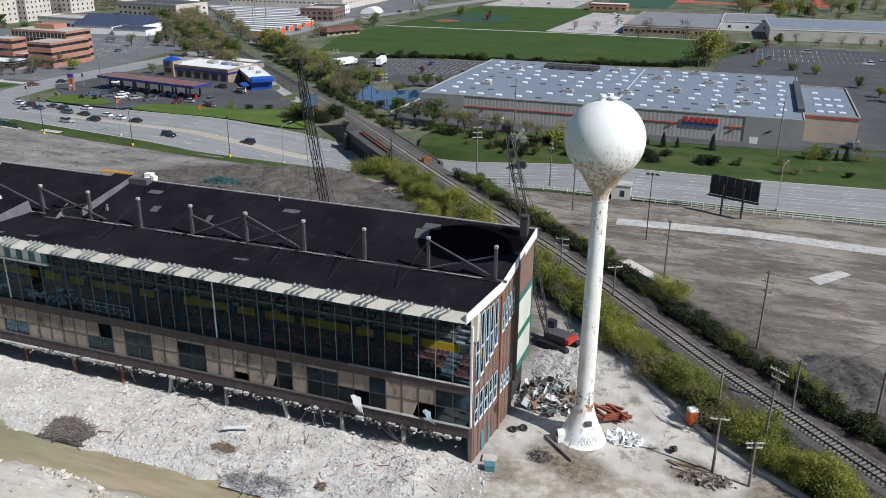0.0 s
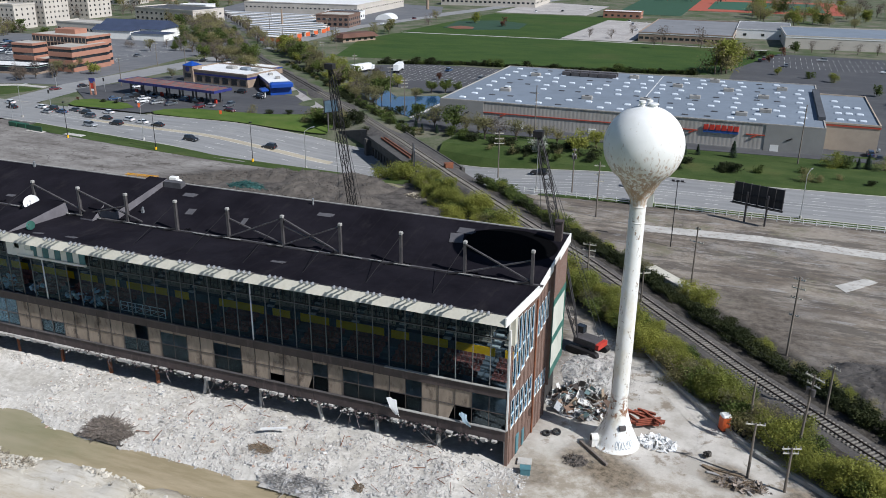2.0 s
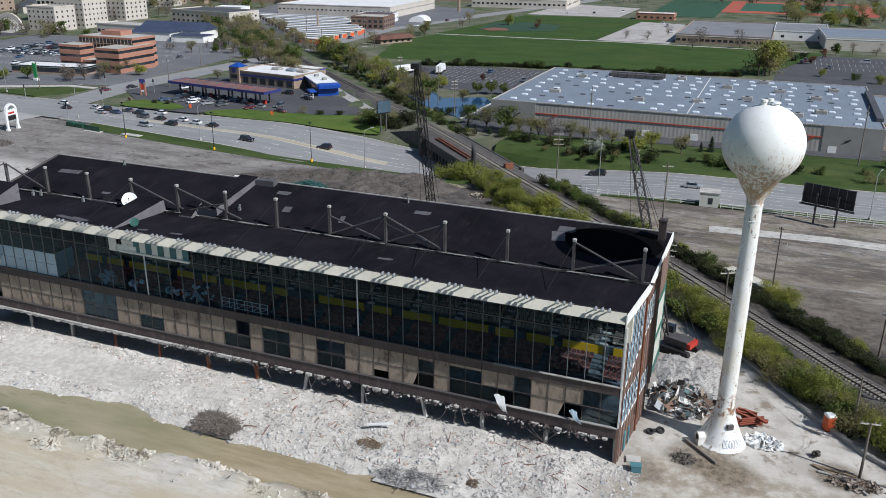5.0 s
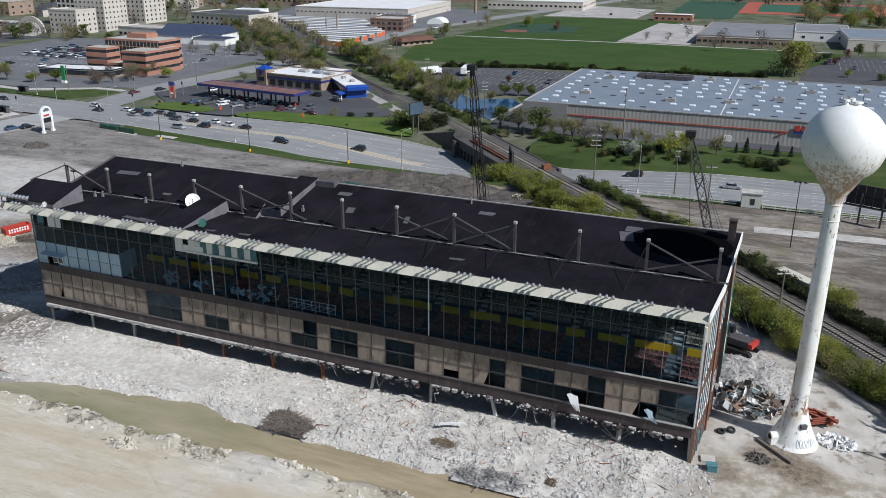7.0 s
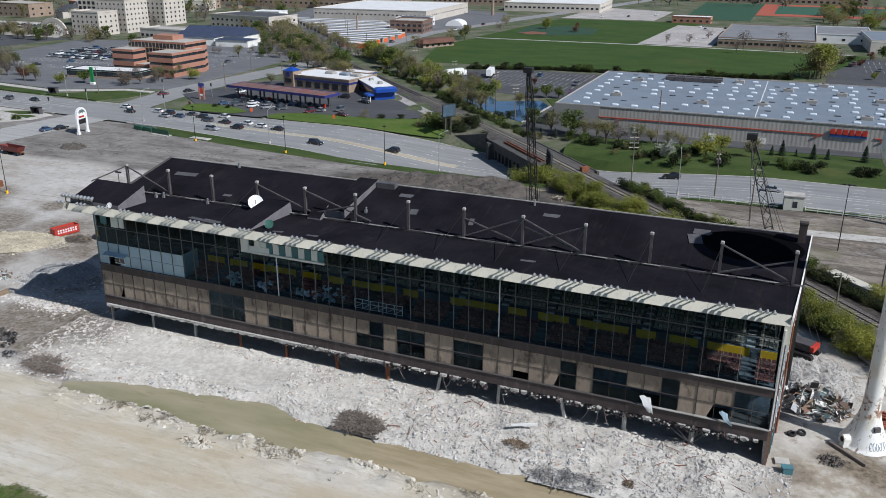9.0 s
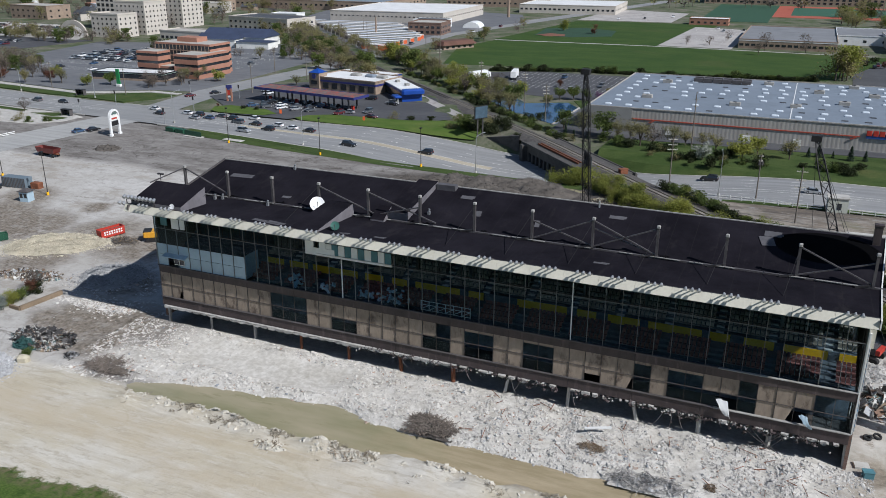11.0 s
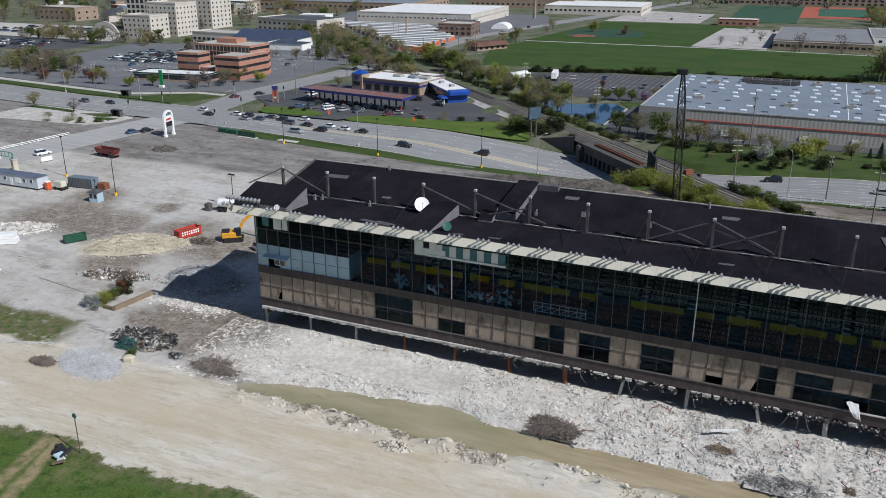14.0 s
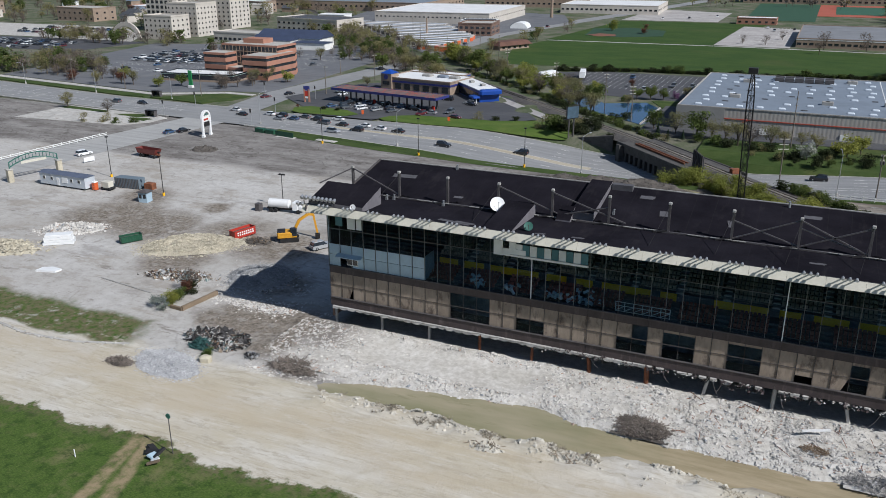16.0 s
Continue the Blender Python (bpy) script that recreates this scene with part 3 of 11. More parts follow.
def glass_material(name, tint, gloss=0.05, ior=1.16):
    w = Web(name)
    tr = w.n.new("ShaderNodeBsdfTransparent")
    tr.inputs[0].default_value = (*tint, 1)
    gl = w.n.new("ShaderNodeBsdfGlossy")
    gl.inputs["Roughness"].default_value = gloss
    gl.inputs["Color"].default_value = (0.70, 0.88, 1.0, 1)
    fr = w.n.new("ShaderNodeFresnel")
    fr.inputs[0].default_value = ior
    mx = w.n.new("ShaderNodeMixShader")
    w.l.new(fr.outputs[0], mx.inputs[0])
    w.l.new(tr.outputs[0], mx.inputs[1])
    w.l.new(gl.outputs[0], mx.inputs[2])
    w.l.new(mx.outputs[0], w.n["Material Output"].inputs[0])
    return w.m


M_GLASS = glass_material("smoked_glass", (0.68, 0.79, 0.85))
M_GLASS_LOW = glass_material("dusty_smoked_glass", (0.70, 0.80, 0.85), 0.10, 1.23)
M_GLASS_DARK = surf("far_window_glass", (0.028, 0.034, 0.042), 0.12, var=0.3, big=0.3, bump=0, per=0.4, spec=0.8)


def brick_material(name, a, b, mortar, sc=1.0):
    w = Web(name)
    t = w.n.new("ShaderNodeTexBrick")
    t.inputs["Scale"].default_value = 1.0
    t.inputs["Brick Width"].default_value, t.inputs["Row Height"].default_value = 0.235 * sc, 0.085 * sc
    t.inputs["Mortar Size"].default_value = 0.010 * sc
    t.inputs["Color1"].default_value, t.inputs["Color2"].default_value, t.inputs["Mortar"].default_value = (*a, 1), (*b, 1), (*mortar, 1)
    x, y, z = w.xyz()
    v = w.n.new("ShaderNodeCombineXYZ")
    w.l.new(w.math("ADD", x, y), v.inputs[0])
    w.l.new(z, v.inputs[1])
    w.l.new(v.outputs[0], t.inputs["Vector"])
    col = w.mix(w.ramp(w.noise(0.35, 5, 0.6), (0.3, 0.0), (0.7, 0.45)), t.outputs[0], shade(a, 0.7))
    col = w.mix(w.ramp(w.noise(0.8, 6, 0.7, stretch=(1, 1, 0.3)), (0.6, 0), (0.75, 0.5)), col, mortar)
    return w.done(col, 0.88, 0, 0.25)


M_BRICK = brick_material("brown_brick", (0.190, 0.112, 0.086), (0.145, 0.084, 0.064), (0.25, 0.20, 0.17))
M_STEEL = surf("grey_steel", (0.115, 0.105, 0.105), 0.6, 0.3, var=0.25, big=0.6)
M_STEEL_DARK = surf("dark_steel", (0.035, 0.033, 0.034), 0.6, 0.4, var=0.3, big=0.6)
M_RUST = surf("rusty_steel", (0.23, 0.085, 0.042), 0.85, 0.1, var=0.35, big=0.8, stain=(0.10, 0.05, 0.035))
M_RED_LEAD = surf("red_oxide_beam", (0.30, 0.085, 0.050), 0.75, var=0.3, big=0.6, stain=(0.16, 0.06, 0.04))
# rear wall and terrace colours lowered to paint in the dimness behind the glass
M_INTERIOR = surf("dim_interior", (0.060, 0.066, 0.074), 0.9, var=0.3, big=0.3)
# near-black colour that paints in the shade of voids, soffits and openings
M_DARKVOID = surf("shade_dark_void", (0.05, 0.046, 0.043), 0.95, var=0.3, big=0.3)
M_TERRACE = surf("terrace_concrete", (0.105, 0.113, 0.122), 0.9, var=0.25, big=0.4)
M_YELLOW = surf("yellow_barrier", (0.90, 0.475, 0.015), 0.5, var=0.08, big=0.3)
M_SEAT_TAN = surf("tan_seat", (0.36, 0.29, 0.225), 0.55, var=0.1, isl=0.35)
M_SEAT_RED = surf("red_seat", (0.28, 0.10, 0.08), 0.55, var=0.1, isl=0.45)
M_WHITE = surf("white_paint", (0.76, 0.76, 0.75), 0.45, var=0.06, big=0.5)
M_CHROME = surf("galvanised", (0.55, 0.56, 0.57), 0.4, 0.7, var=0.15, big=1.0)
M_LAMPGLASS = surf("lamp_lens", (0.55, 0.57, 0.60), 0.15, var=0.1, big=2.0, spec=0.8)


def tower_material():
    w = Web("tower_paint")
    x, y, z = w.xyz()
    col = w.mix(w.ramp(w.noise(0.5, 5, 0.6), (0.3, 0), (0.7, 1)), (0.70, 0.70, 0.665), (0.79, 0.79, 0.77))
    drip = w.noise(2.6, 7, 0.74, stretch=(1, 1, 0.45))
    low = w.math("MULTIPLY", w.step(z, 31.5, 33.5), w.math("SUBTRACT", 1.0, w.step(z, 34.0, 40.5)))
    spots = w.ramp(w.math("ADD", drip, w.math("MULTIPLY", low, 0.17)), (0.61, 0), (0.68, 0.9))
    col = w.mix(w.math("MULTIPLY", spots, w.math("ADD", 0.5, w.math("MULTIPLY", low, 0.5))), col, (0.36, 0.235, 0.140))
    pale = w.ramp(w.noise(0.9, 6, 0.65, stretch=(1, 1, 0.4)), (0.48, 0), (0.66, 0.75))
    shaft = w.math("SUBTRACT", 1.0, w.step(z, 31.0, 35.0))
    col = w.mix(w.math("MULTIPLY", pale, w.math("ADD", w.math("MULTIPLY", shaft, 0.75), w.math("MULTIPLY", low, 0.5))), col, (0.62, 0.555, 0.42))
    flake = w.ramp(w.noise(1.1, 6, 0.75, stretch=(1.4, 1.4, 0.5)), (0.585, 0), (0.615, 1))
    col = w.mix(w.math("MULTIPLY", flake, shaft), col, (0.245, 0.175, 0.12))
    ring = w.math("MULTIPLY", w.step(z, 3.6, 4.6), w.math("SUBTRACT", 1.0, w.step(z, 6.2, 7.5)))
    col = w.mix(w.math("MULTIPLY", ring, w.ramp(w.noise(1.3, 6, 0.7), (0.5, 0), (0.58, 1))), col, (0.22, 0.10, 0.045))
    neck = w.math("MULTIPLY", w.step(z, 31.0, 31.8), w.math("SUBTRACT", 1.0, w.step(z, 32.6, 34.6)))
    col = w.mix(w.math("MULTIPLY", neck, w.ramp(w.noise(1.6, 6, 0.7, stretch=(1, 1, 0.4)), (0.42, 0), (0.58, 0.85))), col, (0.40, 0.235, 0.115))
    w.bump(drip, 0.12, 0.05)
    return w.done(col, 0.5, 0, 0.4)


M_TOWER = tower_material()

# ---- land ----
SOUTH_KERB = [(-430, 222), (-330, 214), (-226, 207), (-179, 200), (-139, 195.5), (-99, 193.5), (-52, 195), (26, 197), (170, 206)]
NORTH_KERB = [(-430, 248), (-330, 236), (-232, 232.5), (-184, 232.4), (-135, 234), (-105, 229), (-73, 222), (-42, 220), (1, 220), (37, 223), (170, 234)]
RAIL = [(60, 52.0, 1.2), (21.8, 92.2, 1.2), (1.2, 113.4, 1.3), (-27.5, 146.0, 1.7), (-73, 193.0, 2.0), (-100, 222.5, 2.0), (-131, 256.6, 1.2), (-243, 369, 0.4), (-334, 477, 0.3), (-424, 576, 0.3), (-560, 730, 0.3)]
DITCH_N = [(-120, 61.5), (-116, 63.2), (-110, 65), (-97, 66.8), (-88, 68.2), (-80, 66.4), (-75, 66), (-61, 66.4), (-43, 66.2), (-20, 66)]
DITCH_S = [(-120, 61.0), (-110, 61.1), (-100, 61), (-90, 60.5), (-82, 60.5), (-72, 61.3), (-58, 61.8), (-20, 61)]


def rail_near(x, y):
    """Distance to the railway's centre line and its height there."""
    best, bz = 1e9, 0.0
    for (x0, y0, z0), (x1, y1, z1) in zip(RAIL, RAIL[1:]):
        dx, dy = x1 - x0, y1 - y0
        t = min(1, max(0, ((x - x0) * dx + (y - y0) * dy) / (dx * dx + dy * dy)))
        d = math.hypot(x - x0 - t * dx, y - y0 - t * dy)
        if d < best:
            best, bz = d, z0 + t * (z1 - z0)
    return best, bz


def dip(x):
    return -4.0 * (1 - smooth(12, 72, abs(x + 100)))


def corridor(x, y):
    s, n = lerp_line(SOUTH_KERB, x), lerp_line(NORTH_KERB, x)
    return smooth(s - 4.5, s + 0.3, y) * (1 - smooth(n - 0.3, n + 7, y))


def land(x, y):
    """The height of the ground."""
    z = 0.0
    if -600 < x < 100 and 30 < y < 760:
        d, rz = rail_near(x, y)
        z = rz * (1 - smooth(3.6, 9.0, d))
    if -430 < x < 170 and 180 < y < 260:
        c = corridor(x, y)
        z = z * (1 - c) + dip(x) * c
    if -122 < x < -18 and 52 < y < 76:
        n, s = lerp_line(DITCH_N, x), lerp_line(DITCH_S, x)
        k = noise.noise(Vector((x * 0.35, y * 0.35, 3))) * 1.1
        ends = smooth(-121, -114, x)
        z -= 0.75 * ends * smooth(s - 1.2 + k, s + 0.8 + k, y) * (1 - smooth(n - 0.8 - k, n + 1.0 - k, y))
        z += ends * (1.1 * max(0, noise.noise(Vector((x * 0.22, y * 0.5, 9))) + 0.2) + 0.42 * noise.noise(Vector((x * 0.7, y * 0.8, 4)))) * smooth(s - 6, s - 2, y) * (1 - smooth(s - 0.6, s + 0.4, y))
    if -140 < x < -20 and 64 < y < 84:
        n = lerp_line(DITCH_N, x)
        k = smooth(n, n + 2.5, y) * (1 - smooth(79, 83, y)) * smooth(-138, -128, x) * (1 - smooth(-30, -22, x))
        # a swept slab lies bare between two banks of rubble
        bare = smooth(-121, -111, x) * (1 - smooth(-92, -86, x)) * smooth(69, 70.5, y) * (1 - smooth(76.5, 78.5, y))
        z += k * (1 - 0.85 * bare) * (0.55 + 0.5 * noise.noise(Vector((x * 0.25, y * 0.25, 0))) + 0.25 * noise.noise(Vector((x * 0.9, y * 0.9, 5))))
    return z


def spaced(*runs):
    out = []
    for a, b, step in runs:
        n = max(1, round((b - a) / step))
        out += [a + (b - a) * i / n for i in range(n)]
    return out + [runs[-1][1]]


def make_ground():
    xs = spaced((-4500, -1500, 1500), (-1500, -600, 300), (-600, -430, 20), (-430, -165, 4), (-165, 25, 1.2), (25, 120, 4), (120, 600, 60), (600, 4500, 1300))
    ys = spaced((-1500, -100, 350), (-100, 20, 20), (20, 52, 2), (52, 84, 0.9), (84, 124, 2.2), (124, 264, 2.8), (264, 760, 16), (760, 1500, 150), (1500, 5000, 1200))
    vs, fs = [], []
    for y in ys:
        for x in xs:
            z = land(x, y)
            if 180 < y < 260 and -430 < x < 170:
                z -= 0.45 * corridor(x, y)
            vs.append((x, y, z))
    w = len(xs)
    for j in range(len(ys) - 1):
        for i in range(w - 1):
            fs.append((j * w + i, j * w + i + 1, (j + 1) * w + i + 1, (j + 1) * w + i))
    m = Mesh()
    m.add(vs, fs, True)
    solid("ground", m, M_GROUND, "dusty demolition ground of gravel, mud and worn paving", "ground", kind="structure")


make_ground()


def ribbon(m, pts, w0, w1, lift, step=4.0, raise_to=None, thick=0.0):
    """A band along a polyline from w0 to w1 metres to its left, on the ground."""
    pos = []
    for (x0, y0), (x1, y1) in zip(pts, pts[1:]):
        n = max(1, int(math.hypot(x1 - x0, y1 - y0) / step))
        pos += [(x0 + (x1 - x0) * i / n, y0 + (y1 - y0) * i / n) for i in range(n)]
    pos.append(pts[-1])
    rows = []
    for i, (x, y) in enumerate(pos):
        a, b = pos[max(0, i - 1)], pos[min(len(pos) - 1, i + 1)]
        d = math.hypot(b[0] - a[0], b[1] - a[1])
        nx, ny = -(b[1] - a[1]) / d, (b[0] - a[0]) / d
        z = (land(x + nx * (w0 + w1) / 2, y + ny * (w0 + w1) / 2) if raise_to is None else raise_to) + lift
        rows.append(((x + nx * w0, y + ny * w0, z), (x + nx * w1, y + ny * w1, z)))
    for (a, b), (c, d) in zip(rows, rows[1:]):
        m.face(a, c, d, b)
        if thick:
            dn = lambda p: (p[0], p[1], p[2] - thick)
            m.face(dn(a), dn(c), c, a)
            m.face(b, d, dn(d), dn(b))


LAID = []


def drape(name, poly, mat, lift, label, category="grass", cell=1.5):
    """A sheet that follows the ground."""
    m = Mesh()
    b = bmesh.new()
    b.faces.new([b.verts.new((x, y, 0)) for x, y in poly])
    for axis in (0, 1):
        lo, hi = min(p[axis] for p in poly), max(p[axis] for p in poly)
        k = lo + cell
        while k < hi:
            co, no = [0, 0, 0], [0, 0, 0]
            co[axis], no[axis] = k, 1
            bmesh.ops.bisect_plane(b, geom=b.verts[:] + b.edges[:] + b.faces[:], plane_co=co, plane_no=no)
            k += cell
    b.verts.index_update()
    up = [(v.co.x, v.co.y, land(v.co.x, v.co.y) + lift) for v in b.verts]
    m.add(up, [tuple(v.index for v in f.verts) for f in b.faces], True)
    b.free()
    return solid(name, m, mat, label, category, kind="structure")


def flat(name, poly, mat, z, label, category="ground", kind="structure"):
    """A level sheet with a real edge, each a little above the last."""
    LAID.append(name)
    m = Mesh()
    m.prism(poly, -0.3, z + 0.006 * len(LAID))
    return solid(name, m, mat, label, category, kind=kind)


def make_boulevard():
    m = Mesh()
    xs = spaced((-430, 170, 4))
    for x0, x1 in zip(xs, xs[1:]):
        cells = 12
        for k in range(cells):
            quad = []
            for x, j in ((x0, k), (x1, k), (x1, k + 1), (x0, k + 1)):
                s, n = lerp_line(SOUTH_KERB, x), lerp_line(NORTH_KERB, x)
                quad.append((x, s + (n - s) * j / cells, dip(x) + 0.03))
            m.m = 1 if k == 5 and -215 < x0 < -120 else 0
            m.face(*quad)
    road = solid("road", m, [M_ROAD, M_ROAD_BUFF], "wide worn concrete boulevard that dips under a railway bridge", "road", kind="structure")
    for line, side in ((SOUTH_KERB, -1), (NORTH_KERB, 1)):
        k = Mesh()
        pts = [p for p in line]
        pos = []
        for a, b in zip(xs, xs[1:]):
            for x in (a,):
                pos.append((x, lerp_line(line, x)))
        for (xa, ya), (xb, yb) in zip(pos, pos[1:]):
            if -280 < xa < -245 and side < 0:
                continue
            if side > 0 and (-262 < xa < -238 or -232 < xa < -205 or xa < -285 and xa > -310):
                continue
            o = 0.45 * side
            za, zb = dip(xa) + 0.18, dip(xb) + 0.18
            k.face((xa, ya, za), (xb, yb, zb), (xb, yb + o, zb), (xa, ya + o, za)) if side > 0 else k.face((xa, ya + o, za), (xb, yb + o, zb), (xb, yb, zb), (xa, ya, za))
            k.face((xa, ya, za - 0.2), (xb, yb, zb - 0.2), (xb, yb, zb), (xa, ya, za))
            k.face((xa, ya + o, za - 0.4), (xb, yb + o, zb - 0.4), (xb, yb + o, zb), (xa, ya + o, za))
        solid("kerb", k, M_KERB, "pale concrete kerb along the boulevard", "kerb", kind="structure")
    # lane marks
    paint = Mesh()
    for frac in (0.16, 0.30, 0.62, 0.74, 0.87):
        x = -425.0
        while x < 165:
            if abs(x + 262) > 22:
                x1 = x + 3.2
                p = []
                for xx in (x, x1):
                    s, n = lerp_line(SOUTH_KERB, xx), lerp_line(NORTH_KERB, xx)
                    p.append((xx, s + (n - s) * frac, dip(xx) + 0.05))
                a, b = p
                paint.face((a[0], a[1] - 0.08, a[2]), (b[0], b[1] - 0.08, b[2]), (b[0], b[1] + 0.08, b[2]), (a[0], a[1] + 0.08, a[2]))
            x += 12.2
    for frac in (0.42, 0.505):
        x = -425.0
        while x < 165:
            if abs(x + 262) > 22:
                p = []
                for xx in (x, x + 4):
                    s, n = lerp_line(SOUTH_KERB, xx), lerp_line(NORTH_KERB, xx)
                    p.append((xx, s + (n - s) * frac, dip(xx) + 0.05))
                a, b = p
                paint.face((a[0], a[1] - 0.07, a[2]), (b[0], b[1] - 0.07, b[2]), (b[0], b[1] + 0.07, b[2]), (a[0], a[1] + 0.07, a[2]))
            x += 4
    part("lane_marks", paint, M_PAINT_LINE, road, "worn pale lane marks")


make_boulevard()

# verge south of the boulevard, side street, strip by the fence
verge = Mesh()
pts = [(x, lerp_line(SOUTH_KERB, x)) for x in spaced((-226, -84, 6))]
ribbon(verge, pts, -7.6, -5.2, 0.05)
ribbon(verge, pts, -5.2, -2.6, 0.05)
ribbon(verge, pts, -2.6, -0.45, 0.12)
solid("verge", verge, M_GRASS, "mown green verge beside the boulevard", "grass", kind="structure")
verge = Mesh()
ribbon(verge, [(x, lerp_line(SOUTH_KERB, x)) for x in spaced((-50, 168, 8))], -3.2, -0.45, 0.10)
solid("verge", verge, M_GRASS, "narrow grass verge by the white fence", "grass", kind="structure")
for x, y, rz in ((-217.0, 200.8, -6), (-201.8, 201.6, -4)):
    m = Mesh()
    m.box((0, 0, 0.12), (7.6, 2.2, 0.14))
    solid("verge_pad", m, M_CONC, "pale concrete pad set in the green verge", "slab", (x, y - 4.0, 0), rz, kind="structure")
side = Mesh()
ribbon(side, [(-262, 20), (-266, 100), (-268, 125), (-266, 160), (-261, 210)], -9.5, 9.5, 0.04)
solid("road", side, M_ROAD_PALE, "worn grey side street to the boulevard", "road", kind="structure")

# bank of lawn between the boulevard and the store
bank = Mesh()
nk = lambda x: lerp_line(NORTH_KERB, x)
for x0, x1 in zip(spaced((-90, 170, 5)), spaced((-90, 170, 5))[1:]):
    rows = []
    for x in (x0, x1):
        top = 236 + (x + 95) * 0.12
        rows.append([(x, nk(x) + 0.5, dip(x) + 0.15), (x, nk(x) + 3, max(dip(x) * 0.5, -1.5) + 0.5), (x, (nk(x) + top) / 2, 0.9), (x, top, 0.75)])
    for k in range(3):
        bank.face(rows[0][k], rows[1][k], rows[1][k + 1], rows[0][k + 1])
    bank.face(rows[0][3], rows[1][3], (x1, rows[1][3][1] + 12, 0.7), (x0, rows[0][3][1] + 12, 0.7))
solid("lawn", bank, M_GRASS, "green grass bank above the boulevard", "grass", kind="structure")

# ---- the grandstand ----
GX0, GX1, GY0, GY1 = -127.0, -24.3, 80.0, 100.0
BAY = (GX1 - GX0) / 48
GC = (-76.0, 90.0, 0.0)
EAVE = 76.3


def roof_z(y):
    return 21.25 - 0.65 * (y - EAVE) / (88 - EAVE) if y < 88 else 20.6 + 2.6 * (y - 88) / 12.6


M_PARTITION = surf("blue_grey_partition", (0.17, 0.20, 0.235), 0.8, var=0.5, big=0.35, fine=1.5)


def end_x(y):
    """The east edge of the roof runs a little askew."""
    return -23.85 + 0.0615 * (y - EAVE)


def make_stand():
    G = thing("grandstand", "long derelict grandstand of glass and brown panels with black roof", "grandstand", GC)
    P = lambda name, m, mat, label="", parent=None: part(name, m, mat, parent or G, label, GC)
    rng = random.Random(11)
    # roof: two membrane planes with thickness
    m = Mesh()
    fy = EAVE + 0.68
    m.add([(-129.4, fy, 20.9), (end_x(fy), fy, 20.9), (end_x(88), 88, 20.2), (-129.4, 88, 20.2), (-129.4, fy, roof_z(fy)), (end_x(fy), fy, roof_z(fy)), (end_x(88), 88, 20.6), (-129.4, 88, 20.6)], [(4, 5, 6, 7), (3, 2, 1, 0), (0, 1, 5, 4), (1, 2, 6, 5), (2, 3, 7, 6), (3, 0, 4, 7)])
    P("front_roof", m, M_MEMBRANE, "black membrane roof over the front rows")
    m = Mesh()
    nx, ny = 150, 18
    cx, cy, rx, ry = -29.3, 96.2, 6.6, 4.0
    vs = []
    for j in range(ny + 1):
        for i in range(nx + 1):
            y = 88.0 + 12.6 * j / ny
            x = -128.2 + (end_x(y) + 128.2) * i / nx
            d = math.hypot((x - cx) / rx, (y - cy) / ry)
            vs.append((x, y, roof_z(y) + 0.02 * noise.noise(Vector((x * 0.4, y * 0.4, 1))) - 0.75 * (1 - smooth(0.55, 1.0, d))))
    m.add(vs, [(j * (nx + 1) + i, j * (nx + 1) + i + 1, (j + 1) * (nx + 1) + i + 1, (j + 1) * (nx + 1) + i) for j in range(ny) for i in range(nx)], True)
    m.profile([(88.0, 20.1), (100.6, 22.6), (100.6, 23.1), (88.0, 20.45)], -128.2, -23.3)
    P("rear_roof", m, M_MEMBRANE, "black membrane rear roof with a dark sunken round hollow")
    m = Mesh()
    m.box((-75.4, 88.0, 20.72), (105.5, 0.35, 0.2))
    P("roof_ridge", m, M_STEEL, "dark flashing where the two roofs meet")
    # pale torn flashing along the ridge, and crumpled black membrane behind it
    for k in range(34):
        x = -127.0 + k * 3.02
        if rng.random() < 0.22:
            continue
        m = Mesh()
        w = rng.uniform(1.6, 3.0)
        m.box((x + w / 2, 87.72 + rng.uniform(-0.06, 0.06), 20.86), (w, 0.16, 0.07), rz=rng.uniform(-0.8, 0.8))
        P("flashing", m, M_CONC_GREY, "pale torn metal flashing")
    m = Mesh()
    for k in range(11):
        c = -31 - k * 8.56
        for _ in range(16):
            x = c - abs(rng.gauss(0, 1.6))
            m.rock((x, 88.5 + rng.gauss(0, 0.25), 20.75), rng.uniform(0.12, 0.34), rng, 0.6)
    tagged(P("crumpled_membrane", m, M_SAG, "crumpled black membrane along the ridge"), kind="stuff")
    m = Mesh()
    m.profile([(100.5, 23.0), (100.75, 23.0), (100.75, 23.3), (100.5, 23.3)], -128.3, -22.3)
    P("rear_coping", m, M_CONC_GREY, "grey metal coping")
    # patches on the membrane
    for x, y, sx, sy, rz in ((-121, 95.5, 4.2, 1.2, 6), (-109, 90.6, 1.4, 0.6, 0), (-104.5, 78.8, 5.2, 0.9, -8), (-80.4, 97.6, 2.0, 1.0, 0), (-77, 93.2, 1.2, 1.6, 10), (-57, 97.2, 2.2, 0.9, 0), (-67.5, 92.6, 0.7, 1.9, 12),
                           (-36.6, 96.0, 1.8, 2.4, 15), (-36.0, 98.0, 2.2, 1.4, 0), (-55.8, 82.4, 1.8, 0.6, 0), (-86.2, 79.3, 1.6, 0.5, 0), (-91.5, 78.8, 1.4, 0.5, 5)):
        m = Mesh()
        z = roof_z(y) + 0.035
        t = Matrix.Rotation(radians(rz), 3, "Z") @ Matrix.Rotation(math.atan2(2.6, 12.6) if y > 88 else -0.055, 3, "X")
        m.box((x, y, z), (sx, sy, 0.05), tilt=t)
